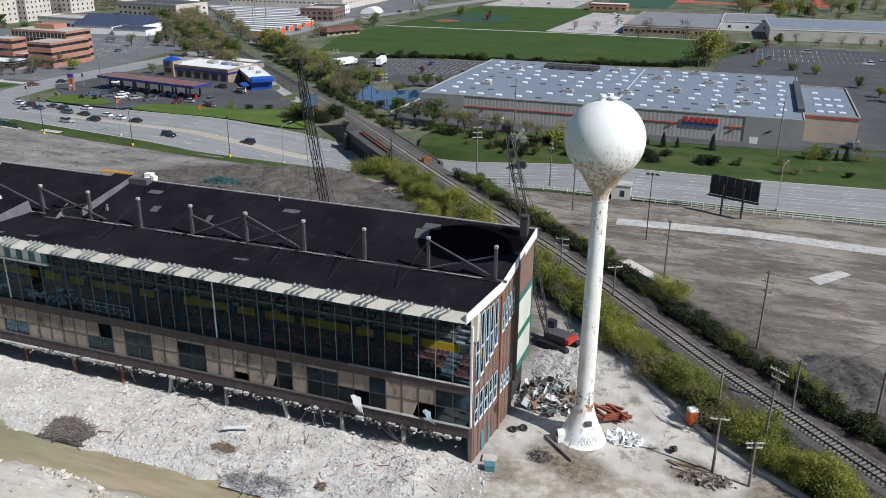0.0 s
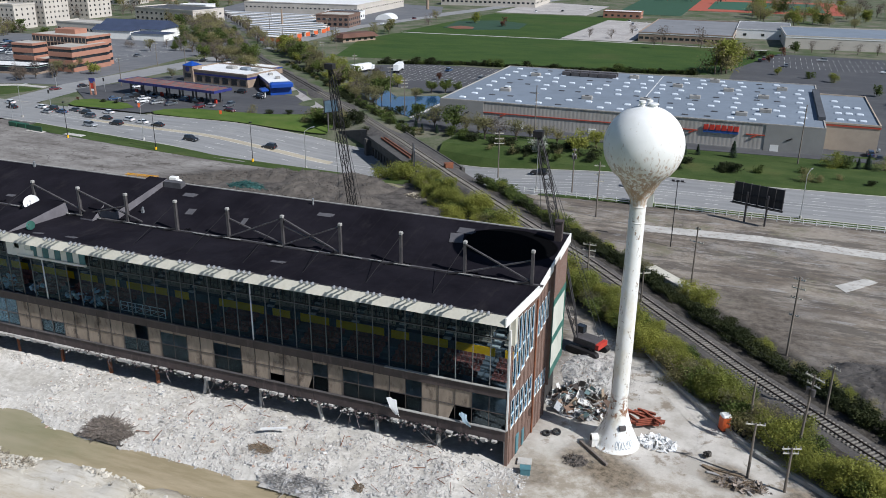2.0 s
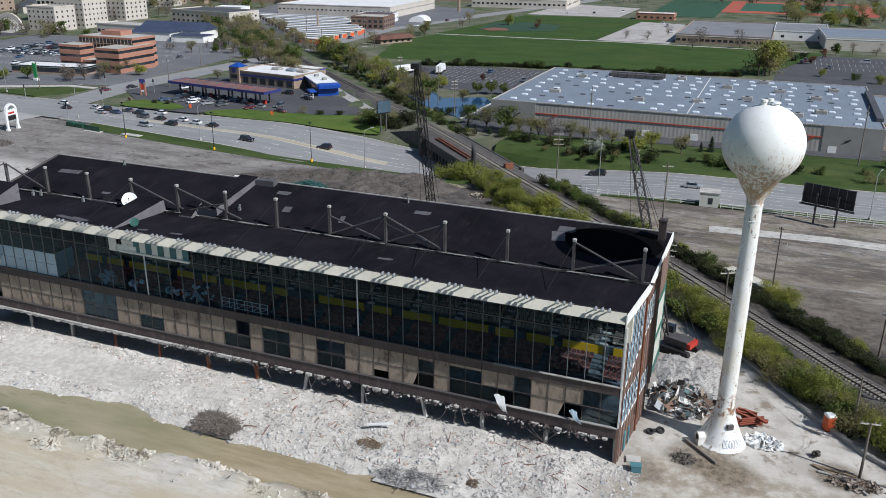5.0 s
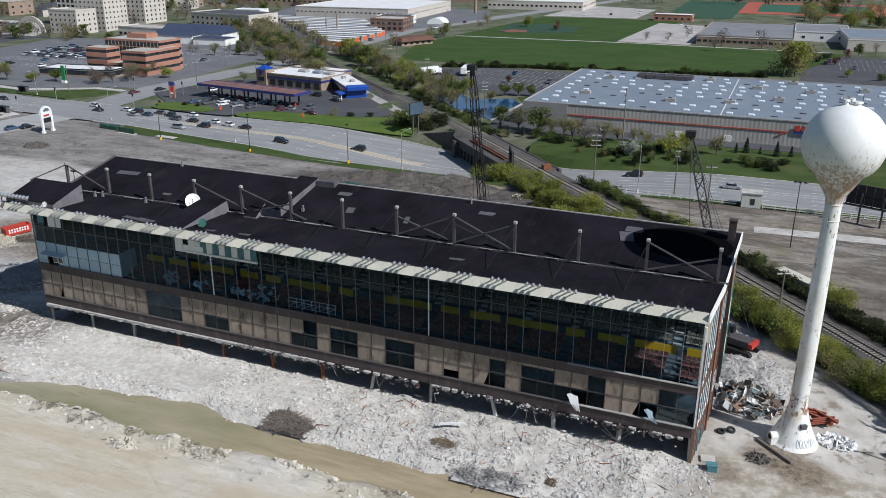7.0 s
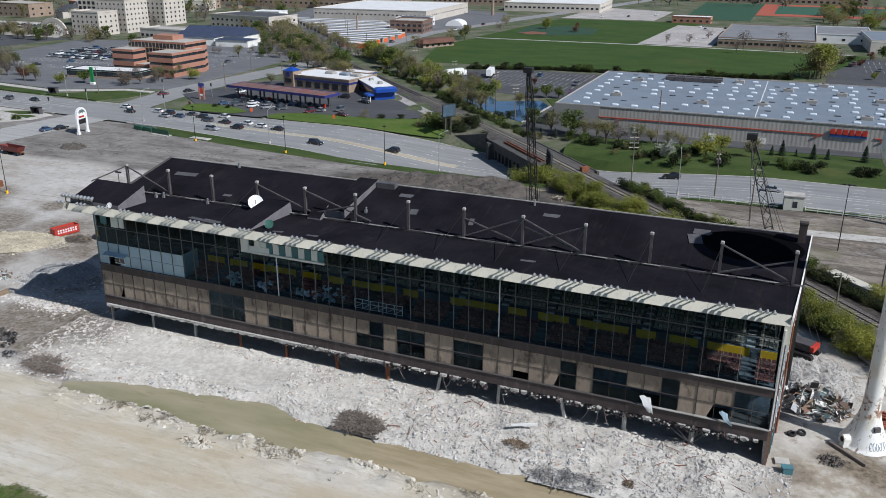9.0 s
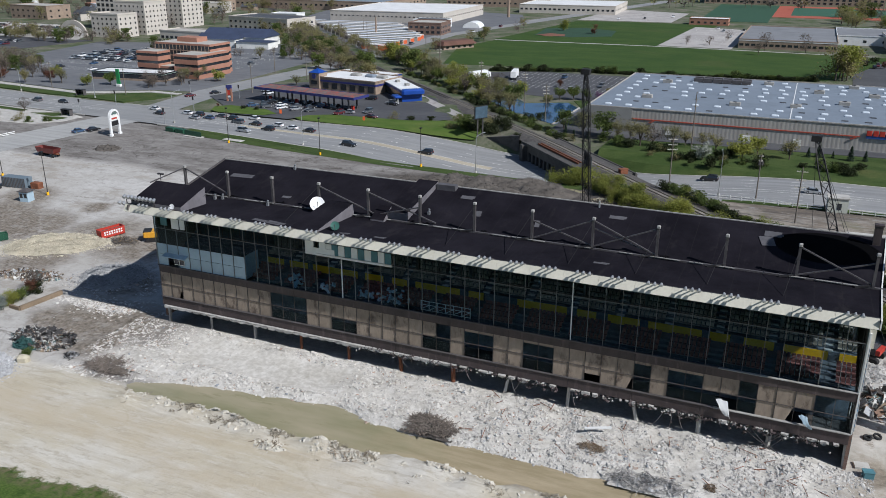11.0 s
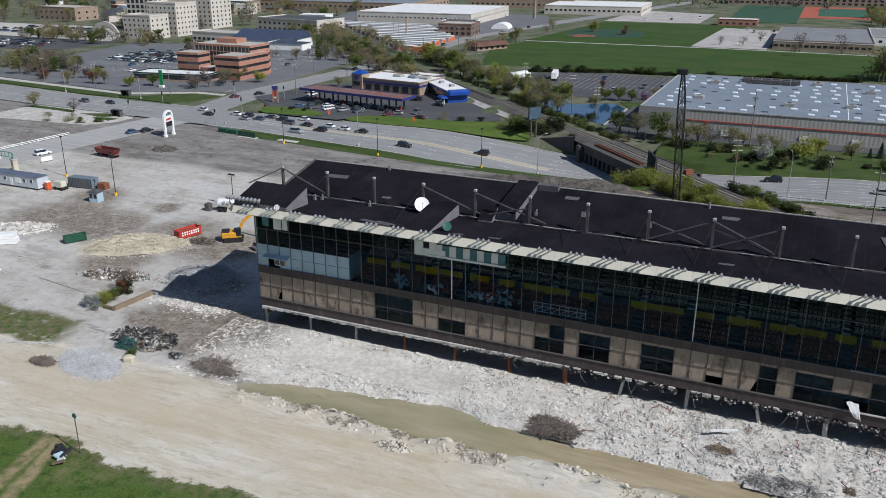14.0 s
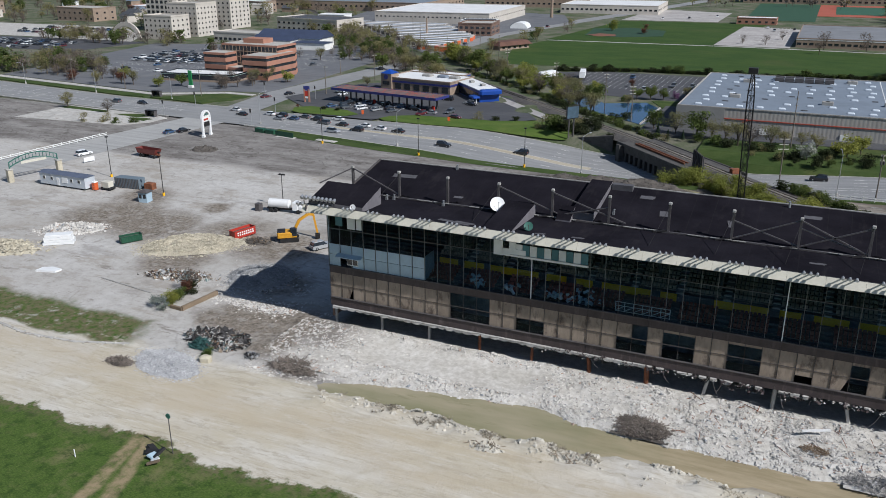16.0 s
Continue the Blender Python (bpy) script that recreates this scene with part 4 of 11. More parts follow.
        m.box((x + sx * 0.3, y + sy * 0.25, z + 0.01), (sx * 0.6, sy * 0.8, 0.05), tilt=t)
        P("roof_patch", m, M_PATCH, "grey repair patch")
    # front fascia: leaning cream board, in lengths
    n = 24
    for i in range(n):
        x0, x1 = -129.4 + 105.5 * i / n, -129.4 + 105.5 * (i + 1) / n - 0.02
        m = Mesh()
        m.profile([(EAVE - 0.08, 20.36), (EAVE + 0.1, 20.28), (EAVE + 0.78, 21.28), (EAVE + 0.64, 21.4)], x0, x1)
        P("fascia_board", m, M_FASCIA)
    m = Mesh()
    m.box((-76.6, EAVE + 0.86, 21.32), (105.6, 0.3, 0.1))
    P("gutter_edge", m, M_STEEL_DARK)
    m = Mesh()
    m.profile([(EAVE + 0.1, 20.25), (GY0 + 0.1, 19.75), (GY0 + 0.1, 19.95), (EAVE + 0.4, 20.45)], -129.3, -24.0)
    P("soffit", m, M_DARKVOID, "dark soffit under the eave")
    # end fascia that follows both slopes
    for x, d in ((-23.85, 0.14), (-128.6, 0.14)):
        m = Mesh()
        east = x > -50
        ring = [(EAVE, 20.3), (88, 19.55), (100.7, 22.15), (100.7, 23.35), (88, 20.75), (EAVE, 21.4)]
        ex = lambda y: end_x(y) if east else x
        m.add([(ex(y), y, z) for y, z in ring] + [(ex(y) + d, y, z) for y, z in ring],
              [(0, 1, 4, 5), (1, 2, 3, 4), (11, 10, 7, 6), (10, 9, 8, 7), (5, 4, 10, 11), (4, 3, 9, 10), (0, 6, 7, 1), (1, 7, 8, 2), (0, 5, 11, 6), (2, 8, 9, 3)])
        P("end_fascia", m, M_FASCIA_WHITE if x > -50 else M_STEEL, "painted end fascia")
    # spandrels and slabs
    for z0, z1, y0 in ((3.62, 5.05, 79.72), (9.38, 10.55, 79.78)):
        for i in range(12):
            m = Mesh()
            x0 = GX0 + 102.7 * i / 12
            m.box((x0 + 102.7 / 24, y0 + 0.14, (z0 + z1) / 2), (102.7 / 12 - 0.03, 0.28, z1 - z0))
            P("spandrel_panel", m, M_SPANDREL)
        m = Mesh()
        m.box((-75.65, y0 + 0.02, z1 + 0.05), (102.8, 0.36, 0.10))
        P("sill", m, M_STEEL)
        m = Mesh()
        m.box((-32.0, y0 - 0.02, z1 + 0.06), (15.6, 0.40, 0.10))
        P("sill", m, M_CONC_GREY, "pale worn length of sill")
    m = Mesh()
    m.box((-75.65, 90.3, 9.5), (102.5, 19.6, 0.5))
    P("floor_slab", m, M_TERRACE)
    # underside, inner columns and rear wall take the painted-in shade colour
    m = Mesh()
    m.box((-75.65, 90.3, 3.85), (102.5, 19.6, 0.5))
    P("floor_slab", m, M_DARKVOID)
    # torn front edge of the lower slab
    for i in range(70):
        x = GX0 + 0.4 + i * 1.46
        if i > 34 and rng.random() < 0.35:
            continue
        m = Mesh()
        w = 1.46 if i <= 34 else rng.uniform(0.5, 1.3)
        h = rng.uniform(0.35, 0.5) if i <= 34 else rng.uniform(0.12, 0.5)
        top = 3.6
        k = [rng.uniform(-0.14, 0.14) for _ in range(4)]
        m.add([(x, 79.35 + k[0], top), (x + w, 79.35 + k[1], top), (x + w, 79.95, top), (x, 79.95, top), (x + 0.05, 79.45 + k[2], top - h), (x + w * 0.6, 79.4, top - h * 1.2), (x + w, 79.45 + k[3], top - h * 0.7), (x + w, 79.95, top - h * 0.8), (x, 79.95, top - h)],
              [(0, 3, 2, 1), (0, 1, 6, 5, 4), (4, 5, 6, 7, 8), (1, 2, 7, 6), (0, 4, 8, 3), (2, 3, 8, 7)])
        P("broken_slab_edge", m, M_SPLIT_EDGE)
    # ragged hanging steel and lath under the edge
    m = Mesh()
    for _ in range(420):
        x = rng.uniform(-98, -25.5)
        if noise.noise(Vector((x * 0.35, 0, 14))) < 0.05:
            continue
        z = 3.55
        y = rng.uniform(79.3, 80.6)
        a = (x, y, z)
        b = (x + rng.uniform(-0.8, 0.8), y + rng.uniform(-0.3, 0.2), z - rng.uniform(0.2, 1.0))
        m.bar(a, b, rng.uniform(0.03, 0.09))
    tagged(P("hanging_debris", m, M_STEEL_DARK, "dangling dark bars and lath"), kind="stuff")
    m = Mesh()
    for _ in range(420):
        x = rng.uniform(-92, -25.5)
        if noise.noise(Vector((x * 0.45, 0, 3))) < -0.15:
            continue
        m.rock((x, rng.uniform(79.3, 80.0), 3.62 - abs(rng.gauss(0, 0.42))), rng.uniform(0.06, 0.24), rng)
    tagged(P("hanging_rubble", m, M_SPLIT_EDGE), kind="stuff")
    m = Mesh()
    for _ in range(700):
        x = rng.uniform(-90, -25.5)
        if noise.noise(Vector((x * 0.4, 0, 8))) < -0.1:
            continue
        m.rock((x, rng.uniform(79.2, 80.2), 3.6 - abs(rng.gauss(0, 0.5))), rng.uniform(0.08, 0.32), rng, 1.0)
    tagged(P("hanging_lath", m, M_SPANDREL, "dark clumps of lath and insulation hanging from the slab"), kind="stuff")
    m = Mesh()
    for x, dx, dz in ((-66.4, 0.9, 1.9), (-65.0, -0.8, 1.6), (-57.8, 0.7, 2.0), (-45.6, -1.4, 2.3), (-44.6, -0.2, 2.4), (-43.9, 0.8, 2.0), (-36.2, 4.2, 2.2), (-35.2, 3.6, 2.6), (-31.4, -3.4, 2.4), (-31.0, -2.8, 2.7), (-73.2, 1.2, 1.6), (-83.4, 1.4, 1.5)):
        prev = None
        for k in range(7):
            u = k / 6
            q = (x + dx * u, 79.5 - 0.5 * u, 3.5 - dz * u - 0.35 * math.sin(u * 3.14))
            if prev:
                m.bar(prev, q, 0.06)
            prev = q
    tagged(P("loose_cable", m, M_STEEL, "loose grey cables trailing from the slab to the rubble"), kind="stuff")
    # ground storey columns stand under the roof posts; some lean, some are stripped to red steel
    for i in range(13):
        x = -24.4 - i * 8.5
        lean = (0.15, -0.1, 0.1, 0.9, -0.15, -0.7, 0.1, 0.35, 0.0, 0.1, 0.0, 0.05, 0.0)[i]
        mat = M_RUST if i in (6, 7, 8, 9) else M_CONC if i in (1, 2, 3, 4, 5) else M_CONC_GREY
        m = Mesh()
        m.bar((x + lean, 80.3, -0.2), (x, 80.4, 3.7), (0.40, 0.44, 0.42, 0.36, 0.36, 0.40, 0.5, 0.4, 0.34, 0.34, 0.36, 0.36, 0.36)[i])
        P("column", m, mat)
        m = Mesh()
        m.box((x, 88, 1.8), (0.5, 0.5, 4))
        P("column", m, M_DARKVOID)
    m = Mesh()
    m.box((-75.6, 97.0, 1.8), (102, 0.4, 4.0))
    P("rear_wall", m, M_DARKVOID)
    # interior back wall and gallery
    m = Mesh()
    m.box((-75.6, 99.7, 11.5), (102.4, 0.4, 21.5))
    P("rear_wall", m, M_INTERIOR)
    m = Mesh()
    m.box((GX0 + 0.2, 90, 11.0), (0.35, 19.8, 19.0))
    P("end_wall", m, M_BRICK, "brown brick west end wall")
    # lower storey partition behind the boards
    m = Mesh()
    m.box((-75.6, 84.5, 6.8), (102.2, 0.2, 5.2))
    P("partition", m, M_PARTITION)
    # terrace, barriers, seats
    T = []
    tread = lambda c, d: T.append((c, d))
    steps = []
    y, z = 80.9, 10.0
    tread((-75.6, 80.5, 9.9), (102.2, 1.0, 0.3))
    for k in range(4):
        tread((-75.6, y + 0.45, (9.7 + z) / 2 + 0.1), (102.2, 0.9, z - 9.7 + 0.5))
        steps.append((y, z + 0.35, "red"))
        y += 0.9
        z += 0.32
    tread((-75.6, y + 0.7, (9.7 + z) / 2), (102.2, 1.4, z - 9.7))
    wall_y, wall_z = y + 1.35, z
    y += 1.5
    z += 1.15
    for k in range(12):
        tread((-75.6, y + 0.45, (9.7 + z) / 2), (102.2, 0.9, z - 9.7))
        steps.append((y, z, "tan"))
        y += 0.9
        z += 0.37
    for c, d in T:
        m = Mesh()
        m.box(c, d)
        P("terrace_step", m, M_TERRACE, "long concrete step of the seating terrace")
    aisle = [GX1 - 3.4 - k * 6.42 for k in range(16)]
    for a, b in ((-110.1, -106.9), (-105.8, -102.5), (-101.5, -93.6), (-92.3, -89.2), (-87.7, -85.2), (-83.8, -76.7), (-75.3, -73.0), (-67.9, -60.7), (-59.3, -56.6), (-55.0, -50.7), (-49.6, -42.7), (-41.7, -39.2), (-37.5, -33.9), (-32.8, -27.7), (-26.4, -24.5)):
        m = Mesh()
        m.box(((a + b) / 2, wall_y, wall_z + 0.55), (b - a, 0.08, 1.2))
        P("yellow_barrier", m, M_YELLOW, "yellow painted barrier panel")
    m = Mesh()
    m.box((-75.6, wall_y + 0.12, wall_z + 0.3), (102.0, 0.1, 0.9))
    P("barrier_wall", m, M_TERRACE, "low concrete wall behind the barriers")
    red, tan, stair = Mesh(), Mesh(), Mesh()
    for y, z, tone in steps:
        x = GX1 - 0.5
        while x > -111:
            if all(abs(x - a) > 0.75 for a in aisle):
                s = red if tone == "red" else tan
                s.box((x, y + 0.42, z + 0.42), (0.46, 0.40, 0.06))
                s.box((x, y + 0.66, z + 0.66), (0.46, 0.07, 0.48))
            x -= 0.56
        for a in aisle:
            if tone == "tan" and a > -111:
                stair.box((a, y + 0.2, z + 0.08), (1.0, 0.42, 0.17))
    tagged(P("red_seating", red, M_SEAT_RED, "rows of faded red tip-up seats"), kind="stuff")
    tagged(P("tan_seating", tan, M_SEAT_TAN, "rows of tan tip-up seats"), kind="stuff")
    tagged(P("aisle_steps", stair, M_CONC, "pale aisle steps"), kind="stuff")
    for i in range(13):
        m = Mesh()
        m.box((-24.9 - i * 8.5, 88.0, 15.2), (0.4, 0.4, 11))
        P("column", m, M_STEEL)
    # glazing: mullions
    for i in range(49):
        x = GX1 - i * BAY
        wide = i in (0, 16, 32, 48)
        for z0, z1 in ((5.1, 9.4), (10.6, 19.9)):
            m = Mesh()
            m.box((x, 79.86, (z0 + z1) / 2), (0.12 if wide and z0 > 9 else 0.055, 0.16 if z0 > 9 else 0.07, z1 - z0))
            P("mullion", m, M_MULLION_WHITE if wide and i < 40 and z0 > 9 else M_MULLION if z0 > 9 else M_MULLION_BROWN)
    for z in (7.2, 16.9):
        m = Mesh()
        m.box((-75.65, 79.86, z), (102.6, 0.12, 0.05))
        P("transom", m, M_MULLION if z > 9 else M_MULLION_BROWN)
    m = Mesh()
    for i in range(96):
        m.box((GX1 - (i + 0.5) * BAY / 2, 79.88, 18.3), (0.04, 0.08, 2.7))
    m.box((-75.65, 79.88, 17.0), (102.6, 0.08, 0.06))
    P("clerestory_grille", m, M_STEEL_DARK, "thin dark bars under the eave")
    # panes and boards
    dark = {0, 1, 5, 8, 9, 11, 17, 18, 21, 22, 24, 35, 36, 37}
    strip = {8, 9, 17, 18, 21, 22, 11}
    low_dark = {7, 14, 25, 31, 32, 2, 6}
    torn = {12, 3, 46}

    def pane(name, i, z0, z1, mat, y=79.9, cut=0.0, label="", th=0.03):
        m = Mesh()
        x0, x1 = GX1 - i * BAY - 0.05, GX1 - (i + 1) * BAY + 0.05
        if cut:
            q = [(x1, z0), (x0 - cut * BAY, z0), (x0, z1), (x1, z1)]
            m.add([(x, y, z) for x, z in q] + [(x, y + th, z) for x, z in q], [(0, 1, 2, 3), (7, 6, 5, 4), (0, 3, 7, 4), (1, 5, 6, 2), (0, 4, 5, 1), (3, 2, 6, 7)])
        else:
            m.box(((x0 + x1) / 2, y + th / 2, (z0 + z1) / 2), (x0 - x1, th, z1 - z0))
        return P(name, m, mat, label)

    for i in range(48):
        if i in dark:
            top = 8.95 if i in strip else 9.36
            if i in strip:
                pane("window_board", i, 8.97, 9.36, M_BOARD)
            if i != 24:
                pane("window_pane", i, 7.24, top, M_GLASS_LOW)
            pane("window_pane", i, 5.14, 7.16, M_GLASS_LOW)
        else:
            pane("window_board", i, 7.24, 9.36, M_BOARD)
            if i == 14:
                pane("window_board", i, 6.2, 7.16, M_BOARD)
            elif i in low_dark:
                if i not in (2, 6):
                    pane("window_pane", i, 5.14, 7.16, M_GLASS_LOW)
            else:
                pane("window_board", i, 5.14, 7.16, M_BOARD, cut=0.35 if i in torn else 0.0)
        blue = 40 <= i <= 47
        if blue:
            z1 = 14.3
            if i != 46:
                pane("blue_sheet", i, 10.62, 12.5, M_BLUEBOARD)
            pane("blue_sheet", i, 12.55, z1, M_BLUEBOARD)
            pane("window_pane", i, z1 + 0.05, 16.85, M_GLASS)
        elif i not in (29, 33):
            pane("window_pane", i, 10.62, 16.85, M_GLASS)
        if i < 28 or i > 33:
            pane("clerestory_pane", i, 17.05, 19.7, M_GLASS)
    # torn white sheets that hang out of two windows
    for x, z, s in ((-39.0, 5.0, 0.8), (-29.6, 5.4, 0.6)):
        m = Mesh()
        n = 6
        vs = []
        for a in range(n + 1):
            for b in range(n + 1):
                u, v = a / n, b / n
                q = Vector((u * 2.1 + x, v * 2.1, 3))
                vs.append((x + (u - 0.5) * 1.7 * s * (1 - 0.35 * v) + 0.9 * v + 0.35 * noise.noise(q), 79.68 - 0.4 * math.sin(v * 2.2) - 0.3 * abs(noise.noise(q * 1.7)), z + 1.7 * s * (1 - v) - 0.7 * s * v * (0.6 + 0.7 * u) + 0.3 * noise.noise(q * 1.3)))
        m.add(vs, [(a * (n + 1) + b, a * (n + 1) + b + 1, (a + 1) * (n + 1) + b + 1, (a + 1) * (n + 1) + b) for a in range(n) for b in range(n)], True)
        P("torn_sheet", m, M_WHITE if x < -35 else M_BLUEBOARD, "torn pale sheet hanging out")
    # chequered panels under the eave
    for k in range(11):
        x = -85.0 - k * 1.07
        m = Mesh()
        m.box((x, 79.5, 18.05), (1.0, 0.10, 1.6))
        P("chequer_panel", m, M_TEAL if k % 2 == 0 else M_WHITE)
    m = Mesh()
    m.box((-90.5, 79.42, 17.08), (12.2, 0.3, 0.3))
    P("balcony_rail", m, M_FASCIA_WHITE, "pale ledge below the chequered panels")
    for k, (x, z, w, h) in enumerate(((-95.4, 17.5, 3.6, 1.1), (-95.6, 18.9, 1.0, 1.7), (-97.8, 18.2, 1.4, 2.6), (-122.4, 18.5, 1.4, 2.3), (-124.6, 18.7, 1.2, 2.0), (-121.0, 18.6, 0.9, 2.4))):
        m = Mesh()
        m.box((x, 79.45, z), (w, 0.16, h))
        P("wall_panel", m, M_WHITE if k != 4 else M_TEAL, "pale broken wall panel")
    # small window hood and louvre in the blue sheets
    m = Mesh()
    m.box((-122.9, 79.2, 12.75), (4.6, 1.1, 0.12), tilt=Matrix.Rotation(0.25, 3, "X"))
    P("window_hood", m, M_BLUEBOARD)
    w = P("small_window", (lambda q: (q.box((-122.6, 79.75, 11.7), (2.0, 0.12, 1.2)), q)[1])(Mesh()), M_FASCIA_WHITE)
    m = Mesh()
    for a in (-0.5, 0.5):
        m.box((-122.6 + a, 79.68, 11.7), (0.85, 0.06, 0.95))
    part("pane", m, M_GLASS_DARK, w, "", GC)
    # side return of the blue sheets
    m = Mesh()
    m.box((GX1 - 40 * BAY, 81.6, 12.6), (0.1, 3.2, 3.8))
    P("blue_sheet", m, M_BLUEBOARD)
    # scaffold seen behind the glass
    m = Mesh()
    for k in range(7):
        x = -80.5 + k * 1.25
        m.bar((x, 80.7, 10.6), (x, 80.7, 12.1), 0.09)
        if k < 6:
            m.bar((x, 80.7, 10.75), (x + 1.25, 80.7, 11.5), 0.07)
    for z in (11.5, 12.05, 10.7):
        m.bar((-80.5, 80.7, z), (-73.0, 80.7, z), 0.07)
    P("guard_rail", m, M_WHITE, "white trussed guard rail behind the glass")
    m = Mesh()
    for _ in range(60):
        c = rng.choice((-89.5, -87.2, -97.0, -101.5, -84.5))
        m.box((c + rng.gauss(0, 0.9), rng.uniform(80.6, 82.6), 10.7 + abs(rng.gauss(0, 0.6))), (rng.uniform(0.3, 1.0), 0.3, rng.uniform(0.2, 0.7)), tilt=Euler((rng.uniform(-1, 1), rng.uniform(-1, 1), rng.uniform(0, 3))).to_matrix())
    tagged(P("interior_debris", m, M_BLUEBOARD, "pale broken sheets heaped inside"), kind="stuff")
    # corner strip
    m = Mesh()
    m.box((GX1 + 0.16, 79.84, 11.7), (0.18, 0.24, 13.2))
    P("corner_post", m, M_MULLION_WHITE, "white corner post")

    # east end wall: brick with stepped windows cut through
    X = -24.2
    openings = []
    for k in range(5):
        openings.append((80.5 + k * 1.42, 81.8 + k * 1.42, 10.5 + k * 0.55, 19.2 - k * 0.14))
    for k in range(4):
        openings.append((88.7 + k * 1.1, 89.65 + k * 1.1, 13.6 + k * 0.35, 17.4 + k * 0.25))
    for k in range(5):
        openings.append((80.4 + k * 1.5, 81.75 + k * 1.5, 5.1, 8.9))
    for k in range(4):
        openings.append((88.7 + k * 1.1, 89.6 + k * 1.1, 5.1, 7.3))
    openings.append((87.0, 88.0, 2.6, 4.0))
    ys = sorted({80.0, 93.4, *[o[0] for o in openings], *[o[1] for o in openings]})
    m = Mesh()
    for ya, yb in zip(ys, ys[1:]):
        top = min(roof_z(ya), roof_z(yb)) - 0.3
        cuts = sorted((o[2], o[3]) for o in openings if o[0] <= ya + 1e-6 and o[1] >= yb - 1e-6)
        z = 0.0
        for a, b in cuts + [(top, top)]:
            if a - z > 0.02:
                m.box((X + 0.085 * ((ya + yb) / 2 - 80), (ya + yb) / 2, (z + a) / 2), (0.36, yb - ya, a - z))
            z = max(z, b)
    P("brick_wall", m, M_BRICK, "brown brick east end wall with stepped windows")
    for a, b, c, d in openings[:-1]:
        X = -24.2 + 0.085 * ((a + b) / 2 - 80)
        m = Mesh()
        for yy in (a + 0.05, b - 0.05):
            m.box((X + 0.245, yy, (c + d) / 2), (0.05, 0.06, d - c))
        for zz in (c + 0.05, c + (d - c) * 0.45, d - 0.05):
            m.box((X + 0.245, (a + b) / 2, zz), (0.05, b - a, 0.06))
        f = P("end_window", m, M_MULLION_WHITE, "white framed stepped window")
        q = Mesh()
        q.box((X + 0.225, (a + b) / 2, (c + d) / 2), (0.03, b - a - 0.1, d - c - 0.1))
        part("pane", q, M_GLASS, f, "", GC).visible_shadow = False
        q = Mesh()
        q.box((X + 0.26, (a + b) / 2, c - 0.05), (0.08, b - a + 0.06, 0.08))
        part("window_sill", q, M_FASCIA_WHITE, f, "", GC)
    m = Mesh()
    m.box((-24.0, 80.35, 18.2), (0.75, 0.8, 3.6))
    P("corner_pier", m, M_FASCIA, "cream corner pier under the roof")
    m = Mesh()
    m.cyl((-23.2, 88.2, 0.1), (-23.2, 88.2, 18.8), 0.12, n=8)
    P("downpipe", m, M_RUST, "rusty downpipe")
    # projecting stair tower: brick head, stucco panel with green bands, dark broken foot
    m = Mesh()
    m.add([(-24.4, 93.4, 16.4), (-22.5, 93.4, 16.4), (-22.5, 100.5, 16.4), (-24.4, 100.5, 16.4), (-24.4, 93.4, 21.3), (-22.5, 93.4, 21.3), (-22.5, 100.5, 22.7), (-24.4, 100.5, 22.7)], [(0, 1, 5, 4), (1, 2, 6, 5), (2, 3, 7, 6), (0, 3, 2, 1)])
    P("stair_head", m, M_BRICK, "brown brick head of the stair tower")
    m = Mesh()
    m.box((-23.4, 96.95, 10.9), (1.76, 7.0, 11.0))
    P("stair_wall", m, M_STUCCO, "pale stucco panel with green bands")
    m = Mesh()
    m.box((-23.46, 93.5, 10.4), (1.86, 0.25, 12.0))
    P("stair_return", m, M_BRICK, "brick return of the stair tower")
    for z, h in ((15.95, 0.9), (10.6, 0.9), (5.9, 1.1)):
        m = Mesh()
        m.box((-23.38, 97.0, z), (1.84, 7.06, h))
        P("green_band", m, M_GREEN_TRIM)
    for y in (93.55, 100.45):
        m = Mesh()
        m.box((-23.36, y, 10.9), (1.86, 0.3, 11.0))
        P("green_band", m, M_GREEN_TRIM)
    m = Mesh()
    m.box((-23.8, 97.0, 2.7), (0.9, 6.6, 5.4))
    P("stair_foot", m, M_DARKVOID, "dark broken foot of the stair tower")
    m = Mesh()
    m.box((-23.72, 83.2, 1.5), (0.14, 1.0, 2.6))
    m.box((-23.55, 85.2, 1.3), (0.14, 0.8, 2.2))
    P("teal_door", m, M_TEAL, "peeling teal door in the end wall")

    # roof posts and braces
    post_x = [-24.05 - 8.558 * i for i in range(13)]
    for x in post_x:
        m = Mesh()
        m.box((x, 88, 22.7), (0.24, 0.34, 4.3))
        for s in (-1, 1):
            m.box((x, 88 + 0.17 * s, 22.7), (0.34, 0.05, 4.3))
        post = P("roof_post", m, M_STEEL, "weathered steel post on the roof")
        m = Mesh()
        m.chamfer((x, 88, 24.98), (0.46, 0.5, 0.34), 0.06)
        part("cap", m, M_CONC_GREY, post, "pale cap", GC)
        m = Mesh()
        m.bar((x - 0.1, 88, 21.0), (x - 2.0, 87.4, 20.75), 0.22)
        part("foot", m, M_STEEL_DARK, post, "", GC)

    def brace(a, b):
        m = Mesh()
        m.bar(a, b, 0.22, 0.16)
        P("roof_brace", m, M_STEEL)

    for i in (0, 3, 4):
        a, b = post_x[i], post_x[i + 1]
        brace((a, 88, 24.7), (b, 88.0, 21.0)) if i != 0 else brace((b, 88, 24.7), (a, 88, 21.0))
        brace((b, 88.12, 23.6), (a, 88.12, 21.0)) if i != 0 else brace((a, 88.12, 23.8), (b, 88.12, 21.0))
